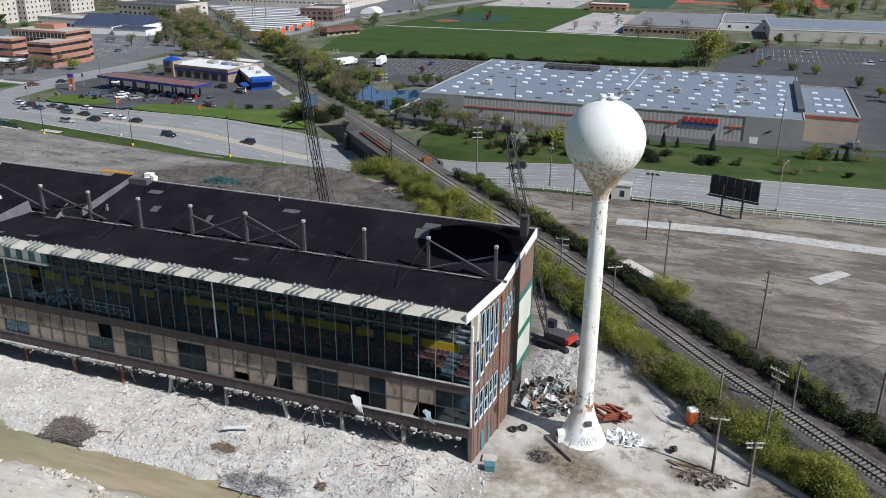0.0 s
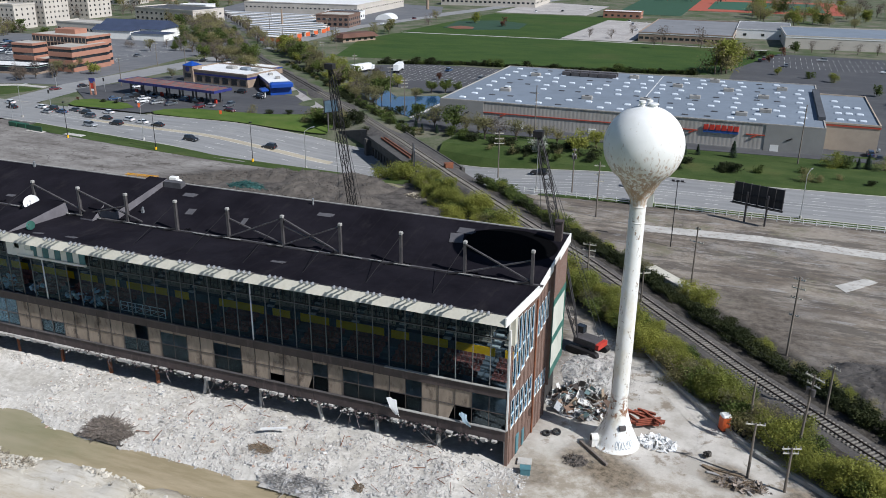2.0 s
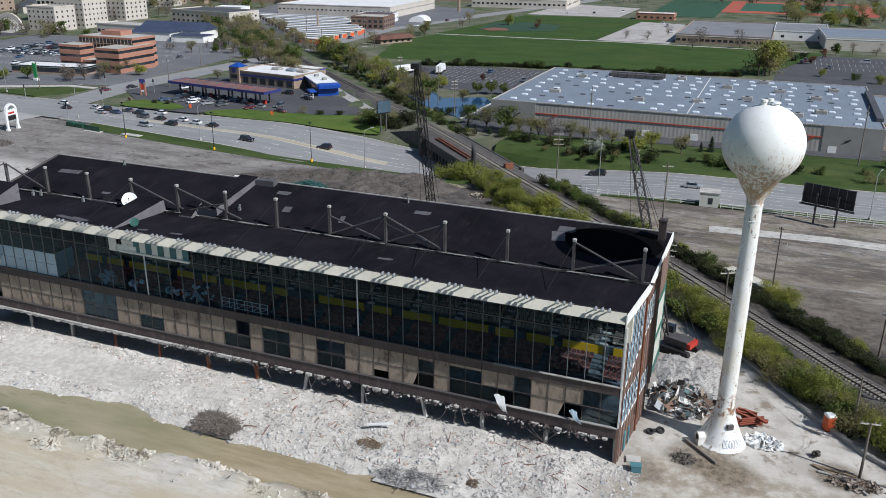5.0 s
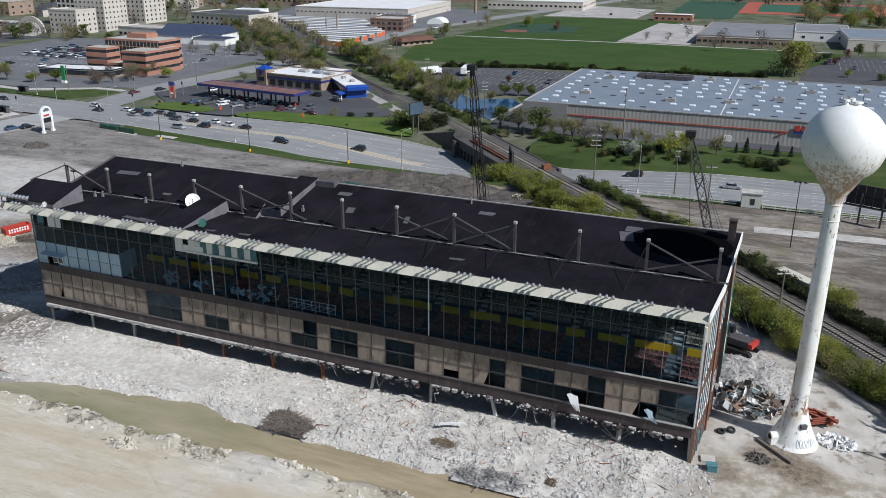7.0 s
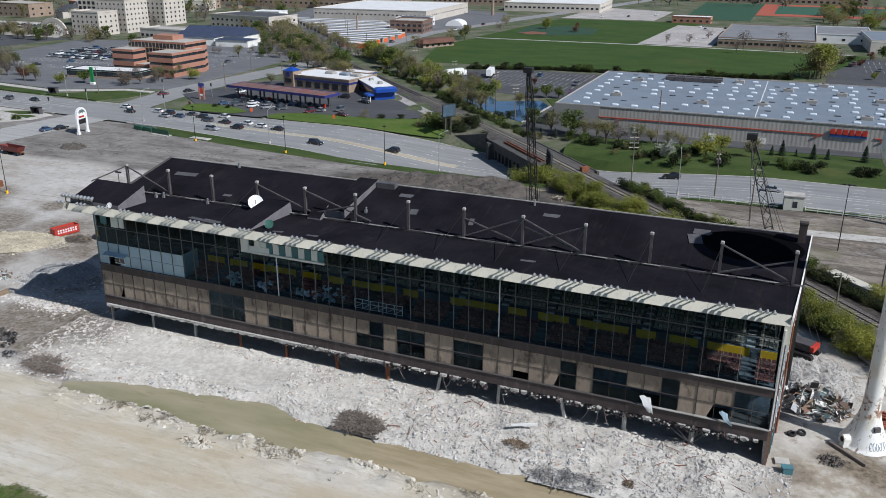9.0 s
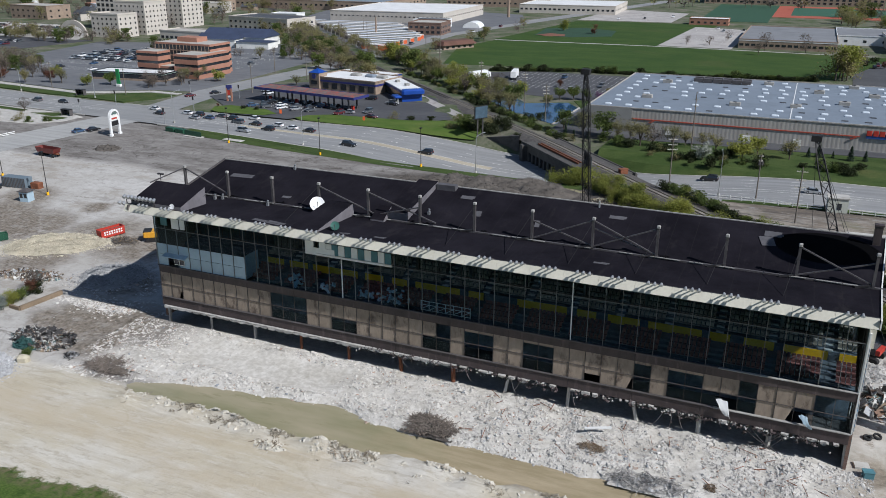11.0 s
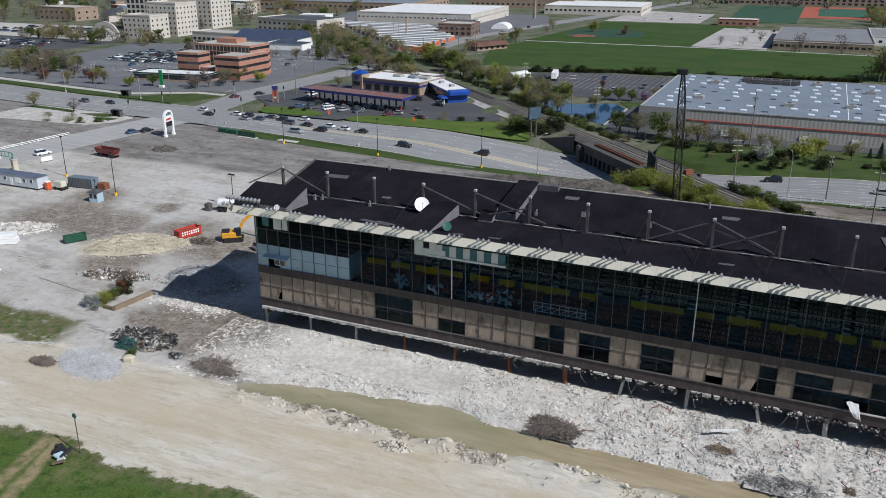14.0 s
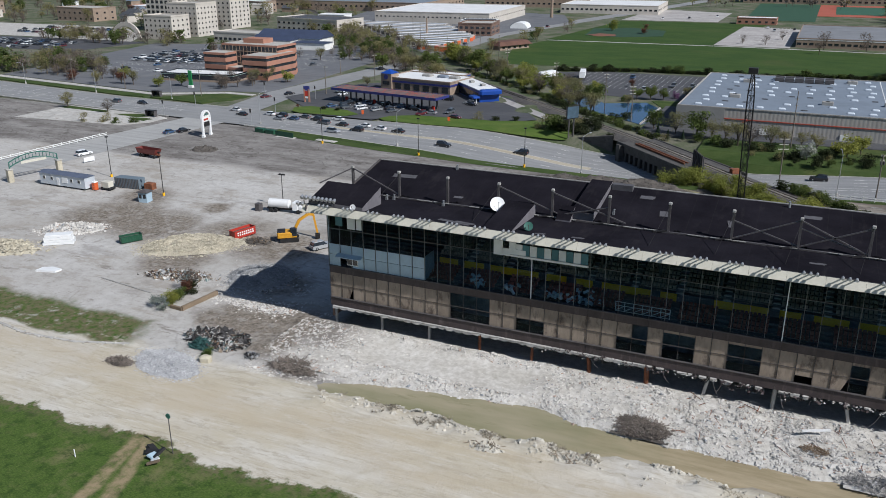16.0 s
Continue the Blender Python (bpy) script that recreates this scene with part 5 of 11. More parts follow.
    brace((post_x[4], 88, 24.7), (post_x[3], 88, 21.0))
    brace((post_x[7], 88, 23.3), (post_x[8] + 1.0, 88, 21.2))
    brace((post_x[8], 88, 24.6), (post_x[7] + 2.5, 88, 21.2))
    brace((post_x[9], 88, 24.6), (post_x[8] + 1.5, 88, 21.2))
    brace((post_x[12], 88, 24.8), (post_x[11], 88, 21.2))
    brace((post_x[12], 88, 24.8), (post_x[12] - 4.0, 84, 22.8))
    for i in (1, 2, 3, 4, 5, 6, 9, 11):
        m = Mesh()
        m.bar((post_x[i], 87.9, 24.6), (post_x[i] - 1.2, 80.2, roof_z(80.2) + 0.02), 0.05)
        P("stay", m, M_STEEL_DARK, "thin stay from a roof post")
    # roof monitors: wedge-shaped dormers
    def wedge(name, x0, x1, y0, y1, z0, z1, zb0, zb1, label):
        m = Mesh()
        m.m = 0
        m.add([(x0, y0, zb0), (x1, y0, zb0), (x1, y1, zb1), (x0, y1, zb1), (x0, y0, z0), (x1, y0, z0), (x1, y1, z1), (x0, y1, z1)], [(4, 5, 6, 7)])
        m.m = 1
        m.add([(x0, y0, zb0), (x1, y0, zb0), (x1, y1, zb1), (x0, y1, zb1), (x0, y0, z0), (x1, y0, z0), (x1, y1, z1), (x0, y1, z1)], [(0, 1, 5, 4), (1, 2, 6, 5), (2, 3, 7, 6), (3, 0, 4, 7)])
        P(name, m, [M_MEMBRANE, M_CHEEK], label)

    wedge("roof_monitor", -128.6, -119.0, 77.3, 83.2, 21.9, 23.6, 21.0, 20.6, "wedge-shaped roof dormer with black top and grey cheeks")
    wedge("roof_monitor", -99.6, -95.2, 77.2, 88.2, 21.35, 22.5, 21.0, 20.5, "long wedge-shaped roof dormer with black top")
    wedge("roof_monitor", -89.8, -86.4, 88.4, 100.2, 21.9, 23.9, 20.5, 23.0, "long wedge-shaped rear dormer with grey cheeks")
    wedge("roof_monitor", -91.6, -89.4, 86.8, 89.4, 20.9, 22.4, 20.6, 20.6, "small roof hatch hood with grey cheek")
    m = Mesh()
    m.box((-84.6, 99.6, 23.3), (3.2, 1.2, 0.9))
    P("roof_box", m, M_PATCH)
    m = Mesh()
    m.box((-23.5, 98.9, 24.0), (0.95, 0.9, 2.8))
    m.box((-23.5, 98.9, 25.4), (1.1, 1.05, 0.22))
    P("chimney", m, M_SPANDREL, "brown brick chimney")
    m = Mesh()
    m.cyl((-60.2, 99.6, 22.9), (-60.2, 99.6, 23.9), 0.14, n=8)
    P("vent_pipe", m, M_CHROME)
    for x, y in ((-113.2, 99.9), (-84.0, 91.2), (-119.6, 86.2), (-118.6, 86.8), (-109.9, 86.8)):
        m = Mesh()
        z = roof_z(y)
        m.box((x, y, z + 0.25), (0.36, 0.36, 0.5))
        m.cyl((x, y, z + 0.45), (x + 0.1, y, z + 0.9), 0.16, n=8)
        P("roof_vent", m, M_LAMPGREY)
    return G


STAND = make_stand()


M_LAMP_GREY = surf("dull_lamp_metal", (0.30, 0.31, 0.32), 0.5, 0.3, var=0.15)


def make_floodlights():
    """Clusters of three floodlights along the eave."""
    f = thing("floodlight_cluster", "cluster of three grey floodlights on the cream eave", "floodlight", (-125.1, EAVE + 0.7, 21.40), group="floodlights along the eave")
    m = Mesh()
    m.bar((-0.95, 0.1, 0.02), (0.95, 0.1, 0.02), 0.09)
    part("bracket", m, M_STEEL, f)
    for k in (-0.75, 0, 0.75):
        m = Mesh()
        m.bar((k, 0.1, 0.02), (k, -1.0, 0.50), 0.12)
        part("arm", m, M_STEEL, f)
        m = Mesh()
        m.cyl((k, -0.85, 0.58), (k, -1.22, 0.38), 0.12, 0.23, n=10)
        lamp = part("lamp_head", m, M_LAMP_GREY, f)
        m = Mesh()
        m.cyl((k, -1.22, 0.38), (k, -1.24, 0.37), 0.21, 0.21, n=10)
        part("lens", m, M_LAMPGLASS, lamp)
    x = -125.1 + 4.29
    while x < -24.5:
        copy_thing(f, pose(x, EAVE + 0.7, 21.40))
        x += 4.29
    bank = thing("floodlight_bank", "long row of floodlights on the roof corner", "floodlight", (-128.0, 77.0, 21.6))
    m = Mesh()
    m.bar((-1.6, 0, 0.9), (4.6, 0, 0.9), 0.1)
    for k in (-1.2, 1.4, 4.2):
        m.bar((k, 0, -0.3), (k, 0, 0.9), 0.1)
    part("rail", m, M_STEEL_DARK, bank)
    for k in range(9):
        m = Mesh()
        m.cyl((-1.4 + k * 0.72, 0.1, 1.15), (-1.4 + k * 0.72, -0.4, 0.85), 0.18, 0.32, n=10)
        part("lamp_head", m, M_CHROME, bank)
    bank = thing("floodlight_cluster", "pair of grey floodlights past the end of the eave", "floodlight", (-129.3, 76.2, 21.42))
    for k in (-0.4, 0.4):
        m = Mesh()
        m.cyl((k, 0.1, 0.5), (k, -0.35, 0.2), 0.16, 0.3, n=10)
        part("lamp_head", m, M_CHROME, bank)
    m = Mesh()
    m.bar((0, 0.1, 0), (0, 0, 0.3), 0.1)
    part("bracket", m, M_STEEL_DARK, bank)


make_floodlights()


def make_dish(at, r, label, rz=0, mat=M_WHITE):
    d = thing("satellite_dish", label, "satellite dish", at, rz)
    m = Mesh()
    t = Matrix.Rotation(radians(60), 3, "X")
    n, rings = 28, 5
    vs, fs = [], []
    for side in (0, 1):
        for k in range(rings + 1):
            rr = r * k / rings
            for i in range(n):
                a = 2 * math.pi * i / n
                vs.append(tuple(t @ Vector((rr * math.cos(a), rr * math.sin(a), 0.16 * r * (k / rings) ** 2 - 0.03 * side)) + Vector((0, 0, r * 1.15))))
    for side in (0, 1):
        o = side * (rings + 1) * n
        for k in range(rings):
            for i in range(n):
                f = (o + k * n + i, o + k * n + (i + 1) % n, o + (k + 1) * n + (i + 1) % n, o + (k + 1) * n + i)
                fs.append(f if not side else f[::-1])
    m.add(vs, fs, True)
    part("reflector", m, mat, d)
    m = Mesh()
    m.cyl((0, 0.25 * r, 0), (0, 0.2 * r, r * 1.05), 0.07 * r + 0.03, n=8)
    part("mount", m, M_STEEL, d)
    m = Mesh()
    tip = t @ Vector((0, 0, 0.9 * r)) + Vector((0, 0, r * 1.15))
    m.cyl(tuple(t @ Vector((0, -r * 0.9, 0.25 * r)) + Vector((0, 0, r * 1.15))), tuple(tip), 0.03, n=6)
    m.box(tuple(tip), (0.14, 0.14, 0.14))
    part("feed_arm", m, M_STEEL, d)


make_dish((-101.0, 87.2, 20.6), 1.15, "large white satellite dish on the black roof", 35)
make_dish((-120.6, 77.2, 21.2), 0.5, "small white satellite dish at the roof edge")
make_dish((-93.4, 79.6, 21.0), 0.65, "small green satellite dish on the roof dormer", 20, M_GREEN_TRIM)

# ---- the water tower ----
M_SCRAWL = surf("faded_blue_spray", (0.34, 0.41, 0.48), 0.7, var=0.25, big=1.5)


def make_tower():
    c = (-12.75, 90.3, 0.0)
    T = thing("water_tower", "white rust-streaked water tower with a ball tank on a slim column", "water tower", c)
    m = Mesh()
    prof = [(3.05, -0.3), (3.05, 0.15)]
    for k in range(13):
        u = k / 12
        prof.append((1.06 + 1.9 * (1 - u) ** 1.55, 0.15 + 5.6 * u))
    m.spin(prof, 36)
    part("base_bell", m, M_TOWER, T, "flared white base with faded scrawl")
    m = Mesh()
    m.spin([(1.06, 5.75), (1.05, 12), (1.0, 20), (0.93, 27), (0.9, 31.6)], 32)
    part("shaft", m, M_TOWER, T)
    for z in (5.8, 13.0, 21.0, 29.5, 31.4):
        m = Mesh()
        m.spin([(1.06 - z * 0.0045, z - 0.06), (1.12 - z * 0.0045, z), (1.06 - z * 0.0045, z + 0.06)], 32)
        part("weld_band", m, M_TOWER, T)
    m = Mesh()
    R, zc = 4.42, 38.35
    prof = [(0.9, 31.6), (1.0, 32.2), (1.5, 33.0)]
    a0 = math.radians(-56)
    pts = []
    for k in range(25):
        a = a0 + (math.pi / 2 - a0) * k / 24
        pts.append((max(0.001, R * math.cos(a)), zc + R * math.sin(a)))
    prof += pts
    m.spin(prof, 48)
    part("tank", m, M_TOWER, T, "ball tank streaked with rust below")
    for x, y, r, h in ((-0.55, -0.3, 0.42, 0.55), (0.6, -0.1, 0.62, 0.35), (0.1, 0.9, 0.35, 0.5)):
        m = Mesh()
        m.cyl((x, y, 42.6), (x, y, 42.75 + h * 0.6), r * 0.75, n=16)
        m.cyl((x, y, 42.75 + h * 0.6), (x, y, 42.75 + h), r, r * 0.9, n=16)
        part("hatch", m, M_TOWER, T)
    m = Mesh()
    m.bar((1.1, 0.1, 42.4), (1.1, 0.1, 43.8), 0.06)
    part("mast", m, M_STEEL, T)
    # door pod in the base
    m = Mesh()
    m.cyl((-2.0, -1.6, 1.15), (-2.75, -2.0, 1.15), 0.55, n=18)
    m.box((-2.35, -1.8, 0.6), (0.9, 1.0, 1.1), rz=28)
    pod = part("door_pod", m, M_TOWER, T)
    m = Mesh()
    m.cyl((-2.74, -1.995, 1.1), (-2.79, -2.02, 1.1), 0.36, n=14)
    part("door", m, M_DARKVOID, pod, "dark round doorway")
    # faded scrawl on the bell, as loose loops of paint
    for k in range(6):
        a = radians(-78 + k * 9)
        m = Mesh()
        p = []
        for i in range(13):
            t = i / 12 * 5.4 + k
            aa = a + 0.060 * math.cos(t)
            z = 1.0 + 0.46 * math.sin(t)
            r = 1.06 + 1.9 * (1 - (z - 0.15) / 5.6) ** 1.55 + 0.005
            p.append((r * math.cos(aa), r * math.sin(aa), z))
        m.tube(p, 0.035)
        part("scrawl", m, M_SCRAWL, T)
    m = Mesh()
    z = 3.0
    r = 1.06 + 1.9 * (1 - (z - 0.15) / 5.6) ** 1.55
    a = radians(-58)
    m.box((r * math.cos(a), r * math.sin(a), z), (0.5, 0.8, 0.6), rz=-58)
    part("patch", m, M_STEEL, T)
    return T


make_tower()

# ---- railway, bridge, poles, fences ----
M_BALLAST = surf("ballast", (0.085, 0.078, 0.073), 0.95, var=0.4, big=0.35, fine=5, stain=(0.13, 0.114, 0.098), stain_at=(0.5, 0.68), bump=0.6)
M_TIE = surf("timber_tie", (0.25, 0.23, 0.20), 0.9, var=0.2, big=1.0, per=0.3)
M_RAIL = surf("rail_steel", (0.075, 0.058, 0.048), 0.5, 0.5, var=0.2, big=1.0)
M_POLE_WOOD = surf("pole_wood", (0.17, 0.145, 0.12), 0.9, var=0.25, big=1.0, stretch=(3, 3, 0.3))
M_WIRE = surf("wire", (0.03, 0.03, 0.03), 0.7, var=0.1)
M_WHITE_FENCE = surf("white_fence", (0.72, 0.72, 0.69), 0.6, var=0.1, big=0.5)
# stained concrete, its base colour darkened for the shade on the bridge
M_BRIDGE = surf("shaded_stained_concrete", (0.085, 0.080, 0.074), 0.9, var=0.2, big=0.3, fine=2.5, stain=(0.05, 0.046, 0.042), stain_at=(0.52, 0.7))
M_BB_BACK = surf("sign_back", (0.030, 0.031, 0.034), 0.7, var=0.3, big=0.5, stretch=(3, 1, 0.4))
M_BB_FACE = surf("sign_face", (0.06, 0.10, 0.135), 0.5, var=0.3, big=0.5)


def along_rail(step, start=0.0, stop=1e9):
    """Points on the railway's centre line with the direction there."""
    out, left, run = [], start, 0.0
    for (x0, y0, z0), (x1, y1, z1) in zip(RAIL, RAIL[1:]):
        d = math.hypot(x1 - x0, y1 - y0)
        while left < d:
            t = left / d
            if run + left < stop:
                out.append((x0 + t * (x1 - x0), y0 + t * (y1 - y0), z0 + t * (z1 - z0), math.degrees(math.atan2(y1 - y0, x1 - x0))))
            left += step
        left -= d
        run += d
    return out


def make_railway():
    track = thing("railway_track", "single railway line on grey ballast with pale timber ties", "railway", (-40, 156, 0), kind="structure")
    S = (-40, 156, 0)
    m = Mesh()
    pts = along_rail(3.0)
    rows = []
    for x, y, z, a in pts:
        nx, ny = -math.sin(radians(a)), math.cos(radians(a))
        rows.append([(x + nx * w, y + ny * w, z + h + 0.05 * noise.noise(Vector((x, y, w)))) for w, h in ((-5.4, -0.75), (-3.9, -0.25), (-2.9, -0.06), (-1.8, 0.12), (0, 0.16), (1.8, 0.12), (2.9, -0.06), (3.9, -0.25), (5.4, -0.75))])
    for a, b in zip(rows, rows[1:]):
        for k in range(8):
            m.face(a[k], b[k], b[k + 1], a[k + 1])
    part("ballast_bed", m, M_BALLAST, track, "", S)
    for off in (-0.75, 0.75):
        m = Mesh()
        prev = None
        for x, y, z, a in pts:
            p = (x - math.sin(radians(a)) * off, y + math.cos(radians(a)) * off, z + 0.34)
            if prev:
                m.bar(prev, p, 0.13, 0.19)
            prev = p
        part("rail", m, M_RAIL, track, "", S)
    tie = Mesh()
    tie.chamfer((0, 0, 0), (0.24, 2.7, 0.2), 0.02)
    data = tie.data("tie", M_TIE)
    far = Mesh()
    n = 0
    for x, y, z, a in along_rail(0.62, 40, 330):
        if n < 300:
            ob = new("tie", data)
            ob.parent = track
            ob.matrix_basis = pose(x - S[0], y - S[1], z + 0.19, 0, 0, a)
        else:
            far.box((x, y, z + 0.19), (0.24, 2.7, 0.2), rz=a)
        n += 1
    tagged(part("far_ties", far, M_TIE, track, "", S), kind="stuff")
    # bridge over the boulevard
    b = thing("railway_bridge", "grey concrete railway bridge with pillars over the sunken boulevard", "bridge", (-97, 213, 0))
    S = (-97, 213, 0)
    a = math.degrees(math.atan2(222.5 - 193.3, -100 + 73))
    t = Matrix.Rotation(radians(a), 3, "Z")
    d, nrm = t @ Vector((1, 0, 0)), t @ Vector((0, 1, 0))
    c = Vector((-93.5, 214.8, -1.0))
    m = Mesh()
    m.box(c + Vector((0, 0, 2.25)), (44, 12.4, 0.8), tilt=t)
    part("deck", m, M_BRIDGE, b, "", S)
    for s in (-1, 1):
        m = Mesh()
        m.box(c + nrm * 6.4 * s + Vector((0, 0, 2.45)), (46, 0.45, 0.8), tilt=t)
        part("parapet", m, M_BRIDGE, b, "", S)
    # walls of piers under both edges: solid towards the south, then openings
    for side in (-5.6, 5.6):
        m = Mesh()
        m.box(c + nrm * side + d * -9.5 + Vector((0, 0, -1.3)), (20, 0.9, 6.4), tilt=t)
        part("pier_wall", m, M_BRIDGE, b, "", S)
        for k in range(7):
            m = Mesh()
            m.box(c + nrm * side + d * (2.6 + k * 2.7) + Vector((0, 0, -1.3)), (1.1, 0.9, 6.4), tilt=t)
            part("pillar", m, M_BRIDGE, b, "", S)
        m = Mesh()
        m.box(c + nrm * side + d * 10 + Vector((0, 0, 0.9)), (21, 1.0, 1.8), tilt=t)
        part("cross_beam", m, M_BRIDGE, b, "", S)
    # inner wall coloured dark to paint in the shade under the deck
    m = Mesh()
    m.box(c + Vector((0, 0, -1.3)), (42, 0.8, 6.4), tilt=t)
    part("pier_wall", m, M_DARKVOID, b, "inner wall coloured dark for the shade under the deck", S)
    for k in (-1, 1):
        m = Mesh()
        m.box(c + d * 20.6 * k + Vector((0, 0, -1.0)), (2.0, 15.5, 6.4), tilt=t)
        part("abutment", m, M_BRIDGE, b, "", S)
    m = Mesh()
    for w in (2.5, 3.6):
        m.box(c + nrm * w + d * 4 + Vector((0, 0, 2.98)), (26, 0.35, 0.45), tilt=t)
    part("girder", m, M_RUST, b, "rusty spare rails along the deck", S)
    # wing wall up the north bank
    m = Mesh()
    m.add([(-133, 239.5, -3.2), (-116.5, 232.5, -4.6), (-116.5, 232.5, 2.2), (-133, 239.5, -1.4), (-133, 240.2, -3.2), (-116.5, 233.3, -4.6), (-116.5, 233.3, 2.2), (-133, 240.2, -1.4)], [(0, 1, 2, 3), (7, 6, 5, 4), (3, 2, 6, 7)])
    part("wing_wall", m, M_BRIDGE, b, "", S)
    m = Mesh()
    m.chamfer((0, 0, 0.9), (1.3, 2.3, 1.8), 0.08)
    m.box((0, 0, 1.85), (1.45, 2.5, 0.12))
    solid("signal_cabinet", m, M_RUST, "rusty brown signal cabinet beside the rails", "cabinet", (-76.2, 199.6, 1.5), -48)


make_railway()


def pole(at, h, arms=(), lean=0.0, label="weathered wooden utility pole with cross-arms", drum=False, rz=0.0, group="utility poles"):
    p = thing("utility_pole", label, "utility pole", at, rz, group)
    m = Mesh()
    m.cyl((0, 0, -0.3), (lean, 0, h), 0.19, 0.12, n=8)
    part("shaft", m, M_POLE_WOOD, p)
    for z, w in arms:
        m = Mesh()
        m.box((lean * z / h, 0.12, z), (w, 0.12, 0.14))
        arm = part("cross_arm", m, M_FASCIA, p)
        for k in (-0.45, -0.2, 0.2, 0.45):
            q = Mesh()
            q.cyl((lean * z / h + w * k, 0.12, z + 0.06), (lean * z / h + w * k, 0.12, z + 0.32), 0.06, n=6)
            part("insulator", q, M_CONC_GREY, arm)
    if drum:
        m = Mesh()
        for s in (-0.35, 0.35):
            m.cyl((lean + s, -0.25, h - 2.6), (lean + s, -0.25, h - 1.7), 0.26, n=10)
        part("transformer", m, M_STEEL, p, "grey transformer cans")
    return p


A3 = lambda h: ((h - 0.5, 2.4), (h - 1.6, 2.4), (h - 2.7, 2.0))
pole((8.6, 94.6, 0), 12.0, ((11.6, 2.6), (10.6, 1.8)), drum=True, rz=-40, lean=0.5)
pole((7.3, 87.2, 0), 6.0, ((5.8, 2.2), (5.2, 1.8)), rz=20)
pole((3.2, 88.6, 0), 7.4, ((7.2, 2.2),), rz=10)
pole((7.8, 123.3, 0), 13.2, ((12.6, 1.7), (11.2, 2.0), (9.6, 1.7), (6.8, 1.5)), rz=-20, label="tall wooden utility pole with four short cross-arms")
pole((-8.2, 140.2, 0), 13.5, ((10.6, 2.6), (13, 1.0)), rz=-20)
pole((-26.2, 137.7, 0.4), 8.5, A3(8.5), rz=0)
pole((12.2, 104.6, 0), 8.6, ((8.2, 1.6),), rz=-40, label="bare wooden pole among the bushes")
pole((3.0, 100.0, 0), 7.5, (), rz=-40, label="thin bare wooden pole among the bushes")
pole((22.5, 107.0, 0.2), 14.0, A3(13.8), rz=-45)
pole((-15.6, 131.0, 0.5), 7.0, ((6.6, 2.6),), rz=30)
pole((-65.2, 209.0, -1.6), 12.5, ((12, 2.4), (10.5, 2.4), (9.2, 2.8)), rz=20)
pole((-42.2, 197.6, 0), 11.0, ((10.6, 1.0), (9.4, 1.0)), drum=True, rz=20)
pole((-32.6, 179.5, 0), 13.0, ((12, 2.4), (10, 2.2), (8.4, 2.4)), rz=10)
pole((-64.3, 243.5, 0.6), 17.5, ((15, 1.0), (13, 1.0)), label="tall slender wooden pole on the grass bank")
pole((11.5, 246.0, 0.6), 17.0, ((15, 1.0),), label="tall slender wooden pole on the grass bank")
pole((-118.5, 268, 0.4), 13, ((12, 2.4), (10.8, 2.4), (9.6, 2.4)), rz=40)
pole((-133, 288, 0.2), 14, ((13, 2.2), (11.8, 2.2)), rz=40)
pole((-160, 312, 0.2), 14, ((13, 2.2), (11.8, 2.2)), rz=40)
pole((-195, 348, 0.2), 14, ((13, 2.2), (11.8, 2.2)), rz=40)

for x, y, h in ((-250, 275, 12), (-250, 318, 12), (-252, 362, 12), (-254, 410, 12), (-258, 470, 12), (-296, 250, 11), (-340, 252, 11), (-378, 258, 11), (-276, 330, 11), (-228, 424, 12), (-300, 470, 13), (-330, 520, 13)):
    pole((x, y, 0.05), h, ((h - 0.6, 2.2),), rz=15, label="slim wooden street pole with one cross-arm")

# bundles of line wire along the railway bushes
wires = Mesh()
for a, b in (((9.1, 94.6, 11.6), (3.6, 88.6, 7.2)), ((9.1, 94.6, 11.4), (22.5, 107.0, 12.2)), ((3.4, 88.8, 7.1), (7.3, 87.2, 5.8)), ((8.6, 94.6, 11.0), (-26.2, 137.7, 8.2))):
    a, b = Vector(a), Vector(b)
    for off in (-0.9, 0.9):
        prev = None
        for k in range(13):
            t = k / 12
            q = a.lerp(b, t) + Vector((off * 0.5, off * 0.5, -1.2 * 4 * t * (1 - t)))
            if prev:
                wires.bar(prev, q, 0.022)
            prev = q
tagged(solid("overhead_wire", wires, M_WIRE, "dark overhead wires strung between the poles", "wire"), kind="stuff")


def lamp_post(at, h, arm=3.0, rz=0.0, foot=True, heads=0, label="slim grey street lamp with a curved arm"):
    p = thing("street_lamp", label, "street lamp", at, rz, "street lamps")
    m = Mesh()
    m.cyl((0, 0, 0), (0, 0, h), 0.11, 0.07, n=8)
    part("post", m, M_CHROME if not heads else M_STEEL_DARK, p)
    if foot:
        m = Mesh()
        m.cyl((0, 0, -0.2), (0, 0, 0.75), 0.32, n=10)
        part("footing", m, M_YELLOW if heads else M_CONC, p, "yellow painted footing" if heads else "")
    if heads:
        m = Mesh()
        for k in range(heads):
            s = (k - (heads - 1) / 2) * 0.9
            m.box((s, 0.1, h + 0.1), (0.6, 0.5, 0.3))
        m.bar((-0.5 * heads, 0, h), (0.5 * heads, 0, h), 0.08)
        part("lamp_head", m, M_STEEL_DARK, p)
    else:
        m = Mesh()
        prev = (0, 0, h)
        for k in range(1, 6):
            q = (0, -arm * k / 5, h + 0.9 * math.sin(k / 5 * 1.4))
            m.bar(prev, q, 0.09)
            prev = q
        part("arm", m, M_CHROME, p)
        m = Mesh()
        m.chamfer((0, -arm - 0.2, h + 0.85), (0.3, 0.8, 0.18), 0.05)
        part("lamp_head", m, M_CHROME, p)
    return p


